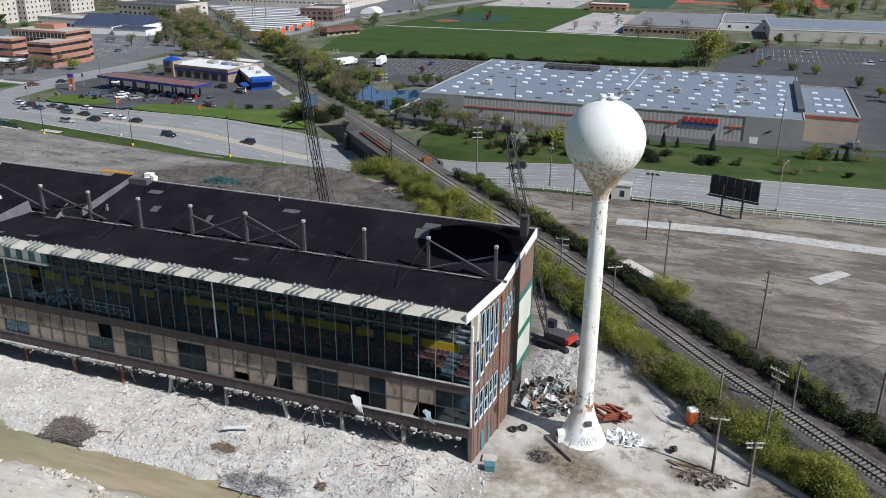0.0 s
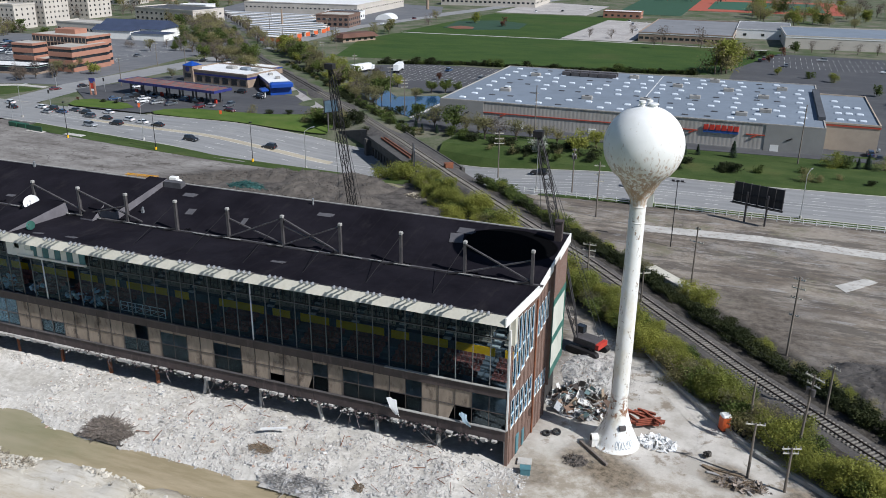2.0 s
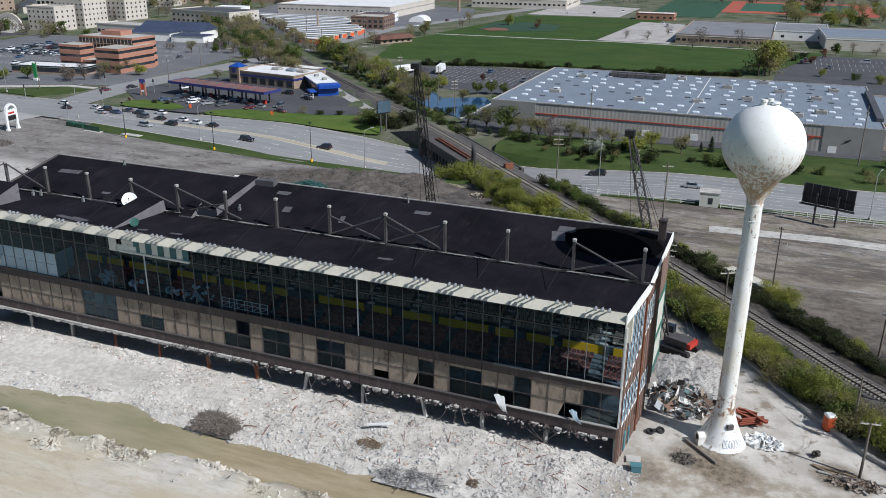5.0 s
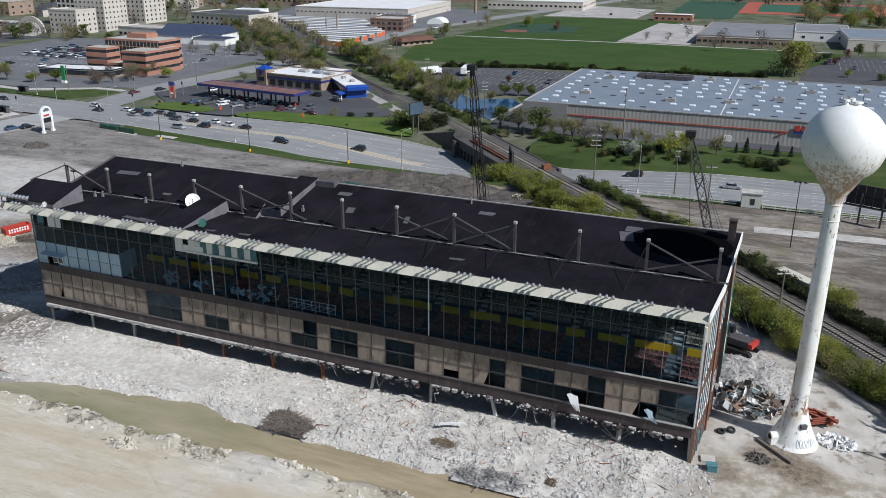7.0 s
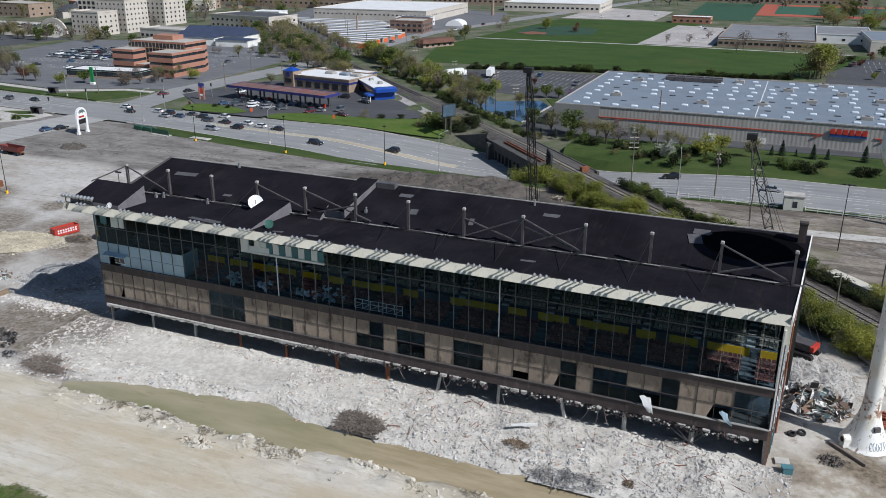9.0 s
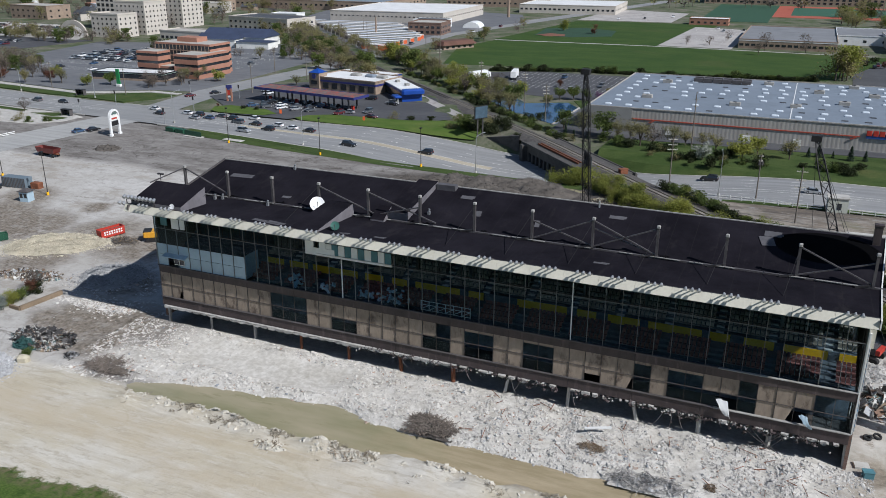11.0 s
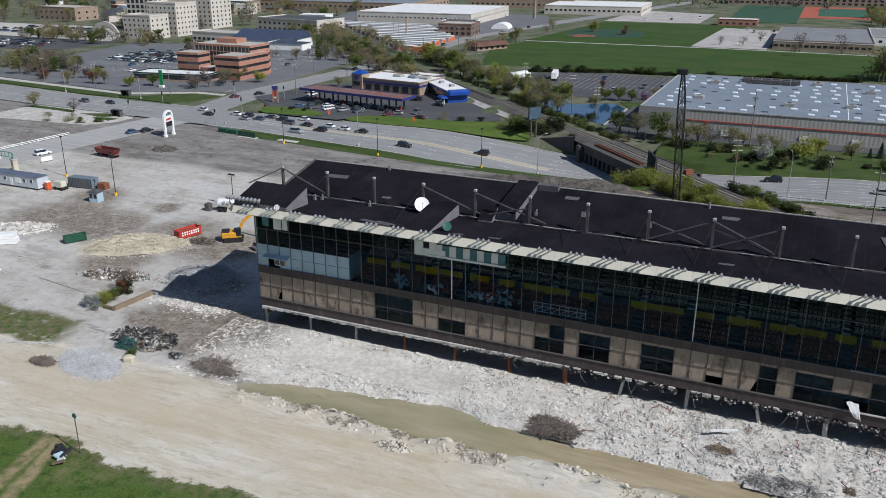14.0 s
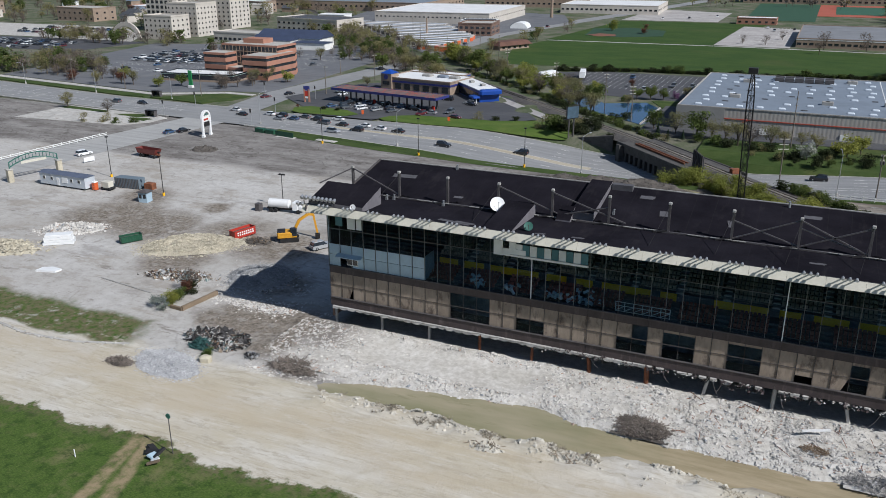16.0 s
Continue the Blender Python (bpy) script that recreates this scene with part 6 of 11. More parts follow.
for x, y in ((-201.0, 194.2), (-165.9, 192.2), (-132.2, 191.7), (-206.1, 127.6)):
    lamp_post((x, y, 0), 11.0, heads=1, label="thin dark lamp pole on a yellow footing")
lamp_post((-172.6, 131.6, 0), 8.0, heads=2, label="dark twin-headed lamp pole in the lot")
lamp_post((-14.4, 166.0, 0), 14.0, heads=3, foot=False, label="tall dark floodlight pole in the vacant lot")
lamp_post((-232.0, 136.0, 0), 11.0, heads=1, label="thin dark lamp pole on a yellow footing")
for x, y, r in ((-177.6, 201.0, 160), (-116.0, 193.2, 150), (-51.1, 196.2, 190), (11.2, 196.0, 160), (-238, 212, 150)):
    lamp_post((x, y, dip(x) * 0.2), 10.5, 2.6, r)
for x, y in ((-345, 240), (-302, 239), (-395, 246)):
    lamp_post((x, y, 0), 9.0, 2.5, 0)


def make_fence(name, pts, label, h=1.25, gap=2.9):
    f = thing(name, label, "fence", (pts[0][0], pts[0][1], 0), kind="")
    S = (pts[0][0], pts[0][1], 0)
    post = Mesh()
    post.chamfer((0, 0, h / 2), (0.16, 0.16, h), 0.02)
    pd = post.data("post", M_WHITE_FENCE)
    left = 0.0
    for (x0, y0), (x1, y1) in zip(pts, pts[1:]):
        d = math.hypot(x1 - x0, y1 - y0)
        a = math.degrees(math.atan2(y1 - y0, x1 - x0))
        n = max(1, round(d / gap))
        for k in range(n):
            t = k / n
            ob = new("post", pd)
            ob.parent = f
            ob.matrix_basis = pose(x0 + t * (x1 - x0) - S[0], y0 + t * (y1 - y0) - S[1], 0, 0, 0, a)
        for z in (0.45, 0.95):
            m = Mesh()
            m.box(((x0 + x1) / 2, (y0 + y1) / 2, z), (d, 0.06, 0.2), rz=a)
            part("board", m, M_WHITE_FENCE, f, "", S)


make_fence("rail_fence", [(-53.3, 192.6), (-40, 192.8), (-27, 192.6)], "white painted rail fence beside the boulevard")
make_fence("rail_fence", [(-21, 192.4), (-2, 191.9), (20, 192.4), (45, 193.8), (80, 196), (120, 199)], "white painted rail fence beside the boulevard")
make_fence("rail_fence", [(-275.0, 60.0), (-276.6, 100), (-276.2, 134.0), (-273.6, 175.6)], "white painted rail fence along the side street")


def billboard(at, w, h, z0, rz, label, posts=2):
    b = thing("billboard", label, "billboard", at, rz)
    m = Mesh()
    m.box((0, 0, z0 + h / 2), (w, 0.25, h))
    panel = part("panel", m, M_BB_BACK, b)
    for k in range(7):
        q = Mesh()
        q.box((-w / 2 + w * k / 6, -0.22, z0 + h / 2), (0.14, 0.2, h + 0.5))
        part("stringer", q, M_STEEL, panel)
    q = Mesh()
    q.box((0, 0.16, z0 + h / 2), (w * 0.97, 0.06, h * 0.94))
    part("face", q, M_BB_FACE, panel)
    for z in (z0 - 0.15, z0 + h * 0.4):
        m = Mesh()
        m.box((0, -0.3, z), (w + 0.4, 0.14, 0.2))
        part("ledger", m, M_STEEL_DARK, b)
    m = Mesh()
    m.box((0, -0.75, z0 - 0.25), (w + 0.8, 0.8, 0.08))
    part("catwalk", m, M_STEEL_DARK, b)
    for k in range(posts):
        m = Mesh()
        x = (k - (posts - 1) / 2) * w * 0.42
        m.box((x, -0.45, z0 / 2 + h * 0.3), (0.35, 0.35, z0 + h * 0.6))
        part("post", m, M_STEEL, b)
    return b


billboard((1.6, 188.4, 0), 11.0, 4.5, 4.4, -20, "dark back of a roadside billboard on two posts")
billboard((-131.5, 237.5, -0.8), 5.2, 4.0, 6.5, 240, "blue-grey billboard beside the railway bridge")
billboard((-85.4, 197.5, 0.6), 8.5, 4.4, 2.2, -66, "tall narrow billboard among trackside bushes", posts=1)

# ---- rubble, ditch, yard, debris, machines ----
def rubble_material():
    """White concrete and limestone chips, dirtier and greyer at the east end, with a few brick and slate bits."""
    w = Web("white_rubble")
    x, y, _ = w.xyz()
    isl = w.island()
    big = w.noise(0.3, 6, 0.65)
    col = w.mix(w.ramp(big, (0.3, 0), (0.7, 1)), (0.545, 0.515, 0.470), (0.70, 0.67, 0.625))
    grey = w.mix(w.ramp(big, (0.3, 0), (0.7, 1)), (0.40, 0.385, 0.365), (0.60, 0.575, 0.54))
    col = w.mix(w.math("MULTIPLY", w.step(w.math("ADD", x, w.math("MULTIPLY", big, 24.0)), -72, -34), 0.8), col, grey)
    col = w.mix(w.ramp(w.noise(0.9, 6, 0.7), (0.54, 0), (0.7, 0.7)), col, (0.44, 0.38, 0.31))
    col = w.mix(1.0, col, w.ramp(isl, (0, 0.55), (0.35, 0.85), (1, 1.0)), "MULTIPLY")
    col = w.mix(w.ramp(isl, (0.955, 0), (0.96, 0.8)), col, (0.33, 0.22, 0.16))
    col = w.mix(w.ramp(isl, (0.03, 0.8), (0.035, 0)), col, (0.22, 0.24, 0.26))
    w.bump(w.noise(4, 4, 0.6), 0.2, 0.05)
    return w.done(col, 0.95, 0, 0.3)


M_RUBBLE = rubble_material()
M_RUBBLE_TAN = surf("tan_rubble", (0.60, 0.54, 0.415), 0.95, var=0.2, big=0.4, isl=0.4, bump=0.2)
M_RUBBLE_GREY = surf("grey_rubble", (0.40, 0.40, 0.40), 0.95, var=0.2, big=0.4, isl=0.45, bump=0.2)
M_RUBBLE_PALE = surf("pale_grey_rubble", (0.55, 0.55, 0.555), 0.95, var=0.15, big=0.4, isl=0.4, bump=0.2)
M_DIRT = surf("brown_dirt", (0.105, 0.092, 0.080), 0.95, var=0.3, big=0.4, fine=2, bump=0.5)
M_TWIG = surf("grey_brown_brush", (0.285, 0.24, 0.205), 0.95, var=0.3, isl=0.5)
M_SPLINTER = surf("grey_splinters", (0.45, 0.43, 0.41), 0.9, var=0.3, isl=0.6)
M_WOOD_SCRAP = surf("scrap_timber", (0.27, 0.20, 0.135), 0.9, var=0.3, isl=0.5)
M_SCRAP = surf("mixed_scrap", (0.40, 0.40, 0.40), 0.7, 0.1, var=0.3, isl=0.93)
M_SCRAP_DARK = surf("dark_scrap", (0.085, 0.080, 0.080), 0.75, var=0.3, isl=0.9)
M_SCRAP_GREEN = surf("green_scrap", (0.05, 0.15, 0.14), 0.7, var=0.3, isl=0.5)
M_BLACK = surf("black_rubber", (0.018, 0.018, 0.019), 0.8, var=0.3)
M_ORANGE = surf("orange_plastic", (0.62, 0.115, 0.035), 0.45, var=0.1)
M_CAT = surf("machine_yellow", (0.62, 0.30, 0.03), 0.45, var=0.15, big=0.8)
M_REDPAINT = surf("red_paint", (0.46, 0.045, 0.030), 0.45, var=0.15, big=0.8, stain=(0.25, 0.05, 0.035), stain_at=(0.62, 0.8))
M_GREENPAINT = surf("green_paint", (0.018, 0.080, 0.045), 0.5, var=0.15, big=0.8)


def mixed_material():
    """Scrap of many colours: rust, soot, teal, white and timber."""
    w = Web("mixed_site_scrap")
    isl = w.island()
    col = w.mix(w.ramp(isl, (0.24, 0), (0.25, 1)), (0.06, 0.05, 0.045), (0.19, 0.12, 0.085))
    col = w.mix(w.ramp(isl, (0.36, 0), (0.37, 1)), col, (0.28, 0.22, 0.16))
    col = w.mix(w.ramp(isl, (0.46, 0), (0.47, 1)), col, (0.14, 0.21, 0.21))
    col = w.mix(w.ramp(isl, (0.54, 0), (0.55, 1)), col, (0.36, 0.37, 0.38))
    col = w.mix(w.ramp(isl, (0.74, 0), (0.75, 1)), col, (0.62, 0.61, 0.58))
    col = w.mix(w.ramp(w.noise(1.5, 5, 0.7), (0.5, 0), (0.7, 0.5)), col, (0.12, 0.09, 0.07))
    return w.done(col, 0.8, 0.0, 0.3)


M_MIX = mixed_material()


def water_material():
    w = Web("muddy_water")
    col = w.mix(w.ramp(w.noise(0.09, 4, 0.6, stretch=(0.4, 1.4, 1)), (0.38, 0), (0.62, 1)), (0.235, 0.225, 0.135), (0.36, 0.315, 0.22))
    col = w.mix(w.ramp(w.noise(0.35, 7, 0.7, stretch=(0.4, 1.5, 1)), (0.55, 0), (0.66, 0.6)), col, (0.21, 0.20, 0.115))
    x, y, _ = w.xyz()
    tan = w.mix(w.ramp(w.noise(0.3, 7, 0.7, stretch=(0.3, 1.6, 1)), (0.4, 0), (0.62, 1)), (0.30, 0.245, 0.155), (0.42, 0.345, 0.235))
    col = w.mix(w.math("MULTIPLY", w.step(w.math("ADD", x, w.math("MULTIPLY", w.noise(0.12, 4), 30.0)), -72, -48), 0.9), col, tan)
    w.bump(w.noise(1.2, 3, 0.5), 0.04, 0.05)
    return w.done(col, 0.22, 0, 0.35)


m = Mesh()
pts = spaced((-119.5, -18, 1.5))
for x0, x1 in zip(pts, pts[1:]):
    m.face((x0, lerp_line(DITCH_S, x0) - 2.5, -0.22), (x1, lerp_line(DITCH_S, x1) - 2.5, -0.22), (x1, lerp_line(DITCH_N, x1) + 1.6, -0.22), (x0, lerp_line(DITCH_N, x0) + 1.6, -0.22))
solid("ditch_water", m, water_material(), "shallow olive muddy water standing in a ditch", "water", kind="structure")


def make_rubble_field():
    rng = random.Random(5)
    m = Mesh()
    made = 0
    while made < 50000:
        x = rng.uniform(-132, -21)
        n = lerp_line(DITCH_N, x)
        y = n - 0.8 + (80.5 - n) * rng.random() ** 0.9
        bare = smooth(-122, -112, x) * (1 - smooth(-93, -86, x)) * smooth(69.4, 70.6, y) * (1 - smooth(76.5, 79, y))
        if rng.random() < bare * 0.985:
            continue
        thin = noise.noise(Vector((x * 0.16, y * 0.22, 2))) + 0.35
        if rng.random() > 0.35 + thin:
            continue
        r = min(0.42, 0.035 + rng.expovariate(15.0 if x > -75 else 18.0))
        m.rock((x, y, land(x, y) - r * 0.05), r, rng, 0.55)
        made += 1
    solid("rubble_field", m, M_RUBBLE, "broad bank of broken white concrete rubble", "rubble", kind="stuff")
    m = Mesh()
    for _ in range(50):
        x, y = rng.uniform(-70, -24), rng.uniform(68, 79)
        z = land(x, y) + 0.15
        a = rng.uniform(0, 3.14)
        l = rng.uniform(0.5, 2.2)
        m.bar((x, y, z), (x + l * math.cos(a), y + l * math.sin(a), z + rng.uniform(-0.1, 0.5)), rng.uniform(0.03, 0.07))
    solid("rubble_bars", m, M_RUST, "bent reinforcing bars and laths in the rubble", "debris", kind="stuff")
    m = Mesh()
    m.bar((-54.6, 74.2, 1.5), (-51.4, 75.3, 1.75), 0.28, 0.2)
    solid("white_beam", m, M_WHITE, "loose white painted beam lying on rubble", "beam")


make_rubble_field()


M_STRAW = surf("dry_straw", (0.36, 0.315, 0.24), 0.95, var=0.3, isl=0.5)
M_MUD = surf("pale_mud", (0.535, 0.50, 0.43), 0.95, var=0.25, big=0.4, fine=2.5, stain=(0.37, 0.32, 0.25), stain_at=(0.52, 0.68), bump=0.5)


def make_mud_ridge():
    """Ragged lumps of pale mud thrown up along the south bank of the ditch."""
    rng = random.Random(15)
    m = Mesh()
    for _ in range(5200):
        x = rng.uniform(-117, -30)
        y = lerp_line(DITCH_S, x) - abs(rng.gauss(0, 1.6)) + 0.3
        if noise.noise(Vector((x * 0.3, y * 0.5, 7))) < -0.05:
            continue
        r = 0.05 + min(0.55, rng.expovariate(7))
        m.rock((x, y, land(x, y) - 0.3 * r), r, rng, 0.6)
    solid("mud_ridge", m, M_MUD, "ragged pale mud lumps along the ditch", "mud", kind="stuff")
    m = Mesh()
    for _ in range(2200):
        x = rng.uniform(-117, -30)
        y = lerp_line(DITCH_S, x) - abs(rng.gauss(0, 1.5)) - 0.4
        if noise.noise(Vector((x * 0.25, y * 0.3, 11))) < 0.18:
            continue
        z = land(x, y)
        for _ in range(4):
            m.bar((x, y, z), (x + rng.gauss(0, 0.25), y + rng.gauss(0, 0.25), z + rng.uniform(0.12, 0.4)), 0.025)
    solid("dry_grass", m, M_STRAW, "tufts of dry grass on the ditch bank", "grass", kind="stuff")


make_mud_ridge()


def make_west_scatter():
    """White chips strewn round the west end of the stand."""
    rng = random.Random(33)
    m = Mesh()
    for k in range(9000):
        if k % 3 == 0:
            x = rng.uniform(-153.5, -128.5)
            y = 80.8 + rng.gauss(0, 0.9) - 0.4 * math.sin(x * 0.3)
        elif k % 3 == 1:
            x, y = -129 + rng.gauss(0, 4.5), 75.5 + rng.gauss(0, 3.0)
        else:
            x, y = -144 + rng.gauss(0, 6), 85 + rng.gauss(0, 6)
        if y < 66 or x > -128.5 and y > 79 or k % 3 and x < -127 and 69 < y < 80 and rng.random() < 0.7 or noise.noise(Vector((x * 0.2, y * 0.25, 8))) < rng.uniform(-0.3, 0.25) - (0.3 if k % 3 == 0 else 0):
            continue
        m.rock((x, y, 0.0), min(0.4, 0.03 + rng.expovariate(13)), rng, 0.6)
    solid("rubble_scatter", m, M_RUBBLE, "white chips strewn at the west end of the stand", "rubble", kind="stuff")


make_west_scatter()


def heap(name, at, rx, ry, h, mat, label, category, n=900, size=(0.12, 0.45), seed=1, bars=0, bar_mat=None, core=None, rz=0.0, sheets=0, sheet=(0.3, 1.2)):
    """A heap: an uneven mound with loose pieces over it."""
    rng = random.Random(seed)
    t = thing(name, label, category, at, rz)
    m = Mesh()
    k = 26
    wide = lambda u, v: 1 + 0.45 * noise.noise(Vector((u * 1.3 + seed * 3.1, v * 1.3, 5)))
    hz = lambda u, v: h * max(0, 1 - (u * u + v * v) * wide(u, v)) ** 0.8 * (0.72 + 0.5 * noise.noise(Vector((u * 2.2 + seed, v * 2.2, seed))) + 0.35 * noise.noise(Vector((u * 6 + seed, v * 6, seed))))
    vs = [(rx * u, ry * v, hz(u, v) - 0.12) for v in [j / k * 2 - 1 for j in range(k + 1)] for u in [i / k * 2 - 1 for i in range(k + 1)]]
    m.add(vs, [(j * (k + 1) + i, j * (k + 1) + i + 1, (j + 1) * (k + 1) + i + 1, (j + 1) * (k + 1) + i) for j in range(k) for i in range(k)], True)
    part("mound", m, core or mat, t)
    m = Mesh()
    for _ in range(n):
        a, r = rng.uniform(0, 6.283), math.sqrt(rng.random()) * rng.choice((0.9, 0.95, 1.05, 1.25))
        u, v = r * math.cos(a), r * math.sin(a)
        s = rng.uniform(*size) * rng.choice((0.45, 0.6, 0.8, 1, 1.3))
        m.rock((rx * u, ry * v, hz(u, v)), s, rng, 0.8)
    if n:
        tagged(part("loose_rubble", m, mat, t), kind="stuff")
    if bars:
        m = Mesh()
        for _ in range(bars):
            a, r = rng.uniform(0, 6.283), math.sqrt(rng.random())
            u, v = r * math.cos(a), r * math.sin(a)
            l = rng.uniform(0.5, 2.2) * min(1.6, max(0.6, rx / 3))
            d = Vector((rng.gauss(0, 1), rng.gauss(0, 1), rng.gauss(0.05, 0.28))).normalized() * l * rng.uniform(0.4, 1)
            c = Vector((rx * u, ry * v, hz(u, v) + 0.12))
            m.bar(c - d / 2, c + d / 2, rng.uniform(0.02, 0.06))
        tagged(part("brushwood", m, bar_mat or M_TWIG, t), kind="stuff")
    if sheets:
        m = Mesh()
        for _ in range(sheets):
            a, r = rng.uniform(0, 6.283), math.sqrt(rng.random())
            u, v = r * math.cos(a), r * math.sin(a)
            m.box((rx * u, ry * v, hz(u, v) + 0.15), (rng.uniform(*sheet), rng.uniform(*sheet) * 0.5, 0.05), tilt=Euler((rng.gauss(0, 0.7), rng.gauss(0, 0.7), rng.uniform(0, 6))).to_matrix())
        tagged(part("sheet_scrap", m, mat, t), kind="stuff")
    return t


heap("brush_pile", (-73.4, 68.4, 0.2), 3.7, 2.2, 1.0, M_TWIG, "heap of tangled grey-brown brush beside muddy water", "brush pile", 60, (0.05, 0.12), 3, 1300, M_TWIG, M_DIRT)
heap("brush_pile", (-124.0, 64.4, 0), 4.6, 1.9, 0.9, M_TWIG, "low heap of grey roots and brush by the ditch", "brush pile", 160, (0.05, 0.16), 4, 1100, M_TWIG, M_DIRT)
heap("brush_pile", (-149.3, 55.0, 0), 2.4, 1.1, 0.7, M_TWIG, "low heap of brown brush on the track", "brush pile", 20, (0.05, 0.1), 5, 420, M_TWIG, M_DIRT)
heap("stump_pile", (-45.3, 67.4, 0.2), 4.4, 1.7, 0.6, M_RUBBLE_GREY, "heap of grey splintered timber and slabs in rubble", "debris pile", 160, (0.06, 0.3), 6, 240, M_SPLINTER, M_RUBBLE)
heap("brush_pile", (-90.6, 56.6, 0), 2.6, 1.2, 0.6, M_MUD, "clump of dry grass and mud beside the ditch", "brush pile", 160, (0.06, 0.25), 7, 30, M_WOOD_SCRAP, M_MUD)
heap("brush_pile", (-80.0, 58.4, 0), 3.4, 1.0, 0.6, M_MUD, "low ridge of pale mud and dry grass", "brush pile", 240, (0.06, 0.28), 8, 24, M_WOOD_SCRAP, M_MUD)
heap("rust_heap", (-53.0, 71.5, 0.6), 1.7, 0.8, 0.25, M_WOOD_SCRAP, "thin scatter of rusty brown scrap in the rubble", "debris pile", 60, (0.04, 0.1), 9, 160, M_WOOD_SCRAP, M_RUBBLE)
heap("rust_heap", (-38.5, 69.2, 0.3), 0.7, 0.7, 0.4, M_WOOD_SCRAP, "small dark rusty scrap clump in the rubble", "debris pile", 40, (0.04, 0.1), 10, 90, M_WOOD_SCRAP, M_RUBBLE)
# debris west of the stand
heap("rubble_pile", (-142.4, 57.6, 0), 6.4, 3.6, 0.9, M_RUBBLE_PALE, "flat heap of pale blue-grey broken concrete", "rubble pile", 5200, (0.03, 0.15), 12, rz=-12)
heap("scrap_pile", (-140.5, 67.0, 0), 6.0, 3.2, 1.1, M_SCRAP_DARK, "dark scrap heap of metal, cloth and branches", "scrap pile", 200, (0.06, 0.2), 13, 600, M_MIX, M_DIRT, sheets=200, sheet=(0.3, 1.8))
heap("scrap_pile", (-138.4, 65.6, 0), 2.6, 1.6, 1.0, M_MIX, "heap of mixed light scrap on dark earth", "scrap pile", 60, (0.05, 0.15), 44, 160, M_MIX, M_DIRT, sheets=120, sheet=(0.3, 1.4))
heap("scrap_pile", (-141.2, 64.2, 0.2), 2.0, 1.1, 1.3, M_SCRAP_GREEN, "tangle of green metal scrap", "scrap pile", 160, (0.12, 0.35), 14, 200, M_SCRAP_GREEN, M_SCRAP_GREEN)
heap("scrap_pile", (-131.8, 64.6, 0), 1.7, 0.9, 0.7, M_SCRAP, "small dark scrap heap", "scrap pile", 140, (0.1, 0.3), 15, 90, M_STEEL_DARK, M_DIRT)
m = Mesh()
m.chamfer((0, 0, 0.5), (1.9, 1.3, 1.1), 0.35, 20)
solid("boulder", m, M_RUBBLE_TAN, "tan block of stone beside the scrap", "stone", (-137.6, 60.6, 0))
heap("rubble_pile", (-174.2, 101.0, 0), 11.0, 6.2, 2.2, M_RUBBLE_TAN, "large heap of pale tan crushed stone", "rubble pile", 9000, (0.04, 0.20), 16, rz=35)
heap("timber_pile", (-165.0, 86.0, 0), 7.0, 2.4, 0.7, M_MIX, "long heap of broken boards and panels", "timber pile", 500, (0.06, 0.25), 17, 200, M_WOOD_SCRAP, M_CONC, rz=10, sheets=220)
heap("rubble_pile", (-150.5, 92.0, 0), 6.5, 6.5, 1.6, M_RUBBLE_GREY, "rubble heap in the shade of the stand", "rubble pile", 4000, (0.06, 0.24), 18)
heap("rubble_pile", (-206.0, 98.5, 0), 7.0, 4.0, 1.4, M_RUBBLE, "heap of pale broken concrete in the lot", "rubble pile", 900, (0.15, 0.4), 19, rz=30)
heap("rubble_pile", (-213.0, 82.0, 0), 12.0, 5.0, 1.4, M_RUBBLE_TAN, "long heap of pale broken concrete in the lot", "rubble pile", 1500, (0.15, 0.4), 20, rz=20)
heap("dirt_pile", (-229.5, 172.0, 0), 4.2, 3.4, 1.6, M_DIRT, "mound of brown earth in the lot", "dirt pile", 120, (0.1, 0.3), 21)
heap("debris_pile", (-163.0, 108.5, 0), 3.2, 2.0, 0.8, M_DIRT, "low heap of dark earth and timber", "debris pile", 200, (0.1, 0.35), 22, 60, M_WOOD_SCRAP)
# behind and beside the stand
heap("scrap_pile", (-18.6, 97.6, 0), 4.4, 4.0, 1.7, M_MIX, "heap of twisted sheet metal and broken panels", "scrap pile", 200, (0.04, 0.12), 23, 500, M_MIX, M_RUBBLE_GREY, sheets=170, sheet=(0.5, 2.6))
heap("slab_pile", (-18.4, 100.6, 0), 3.4, 3.0, 1.2, M_RUBBLE, "heap of broken white panels beside the stand", "debris pile", 300, (0.04, 0.16), 43, 60, M_MIX, M_RUBBLE, sheets=120, sheet=(0.4, 2.0))
heap("rubble_pile", (-18.0, 106.0, 0), 5.6, 8.0, 1.2, M_RUBBLE, "heap of broken concrete behind the stand", "rubble pile", 4200, (0.03, 0.15), 24, rz=10)
heap("scrap_pile", (-7.6, 91.6, 0), 2.4, 1.6, 0.6, M_WHITE, "heap of white and yellowish plastic sheets", "scrap pile", 40, (0.05, 0.15), 25, 30, M_WHITE, M_CONC, sheets=110, sheet=(0.3, 1.1))
heap("brush_pile", (2.6, 86.6, 0), 3.0, 1.2, 0.35, M_TWIG, "heap of logs, planks and dead brush in the yard", "brush pile", 30, (0.1, 0.4), 26, 160, M_WOOD_SCRAP, M_DIRT, sheets=40)
heap("dirt_pile", (-16.5, 84.2, 0), 1.7, 1.3, 0.5, M_DIRT, "low mound of dark earth", "dirt pile", 60, (0.1, 0.3), 27, 60, M_TWIG)
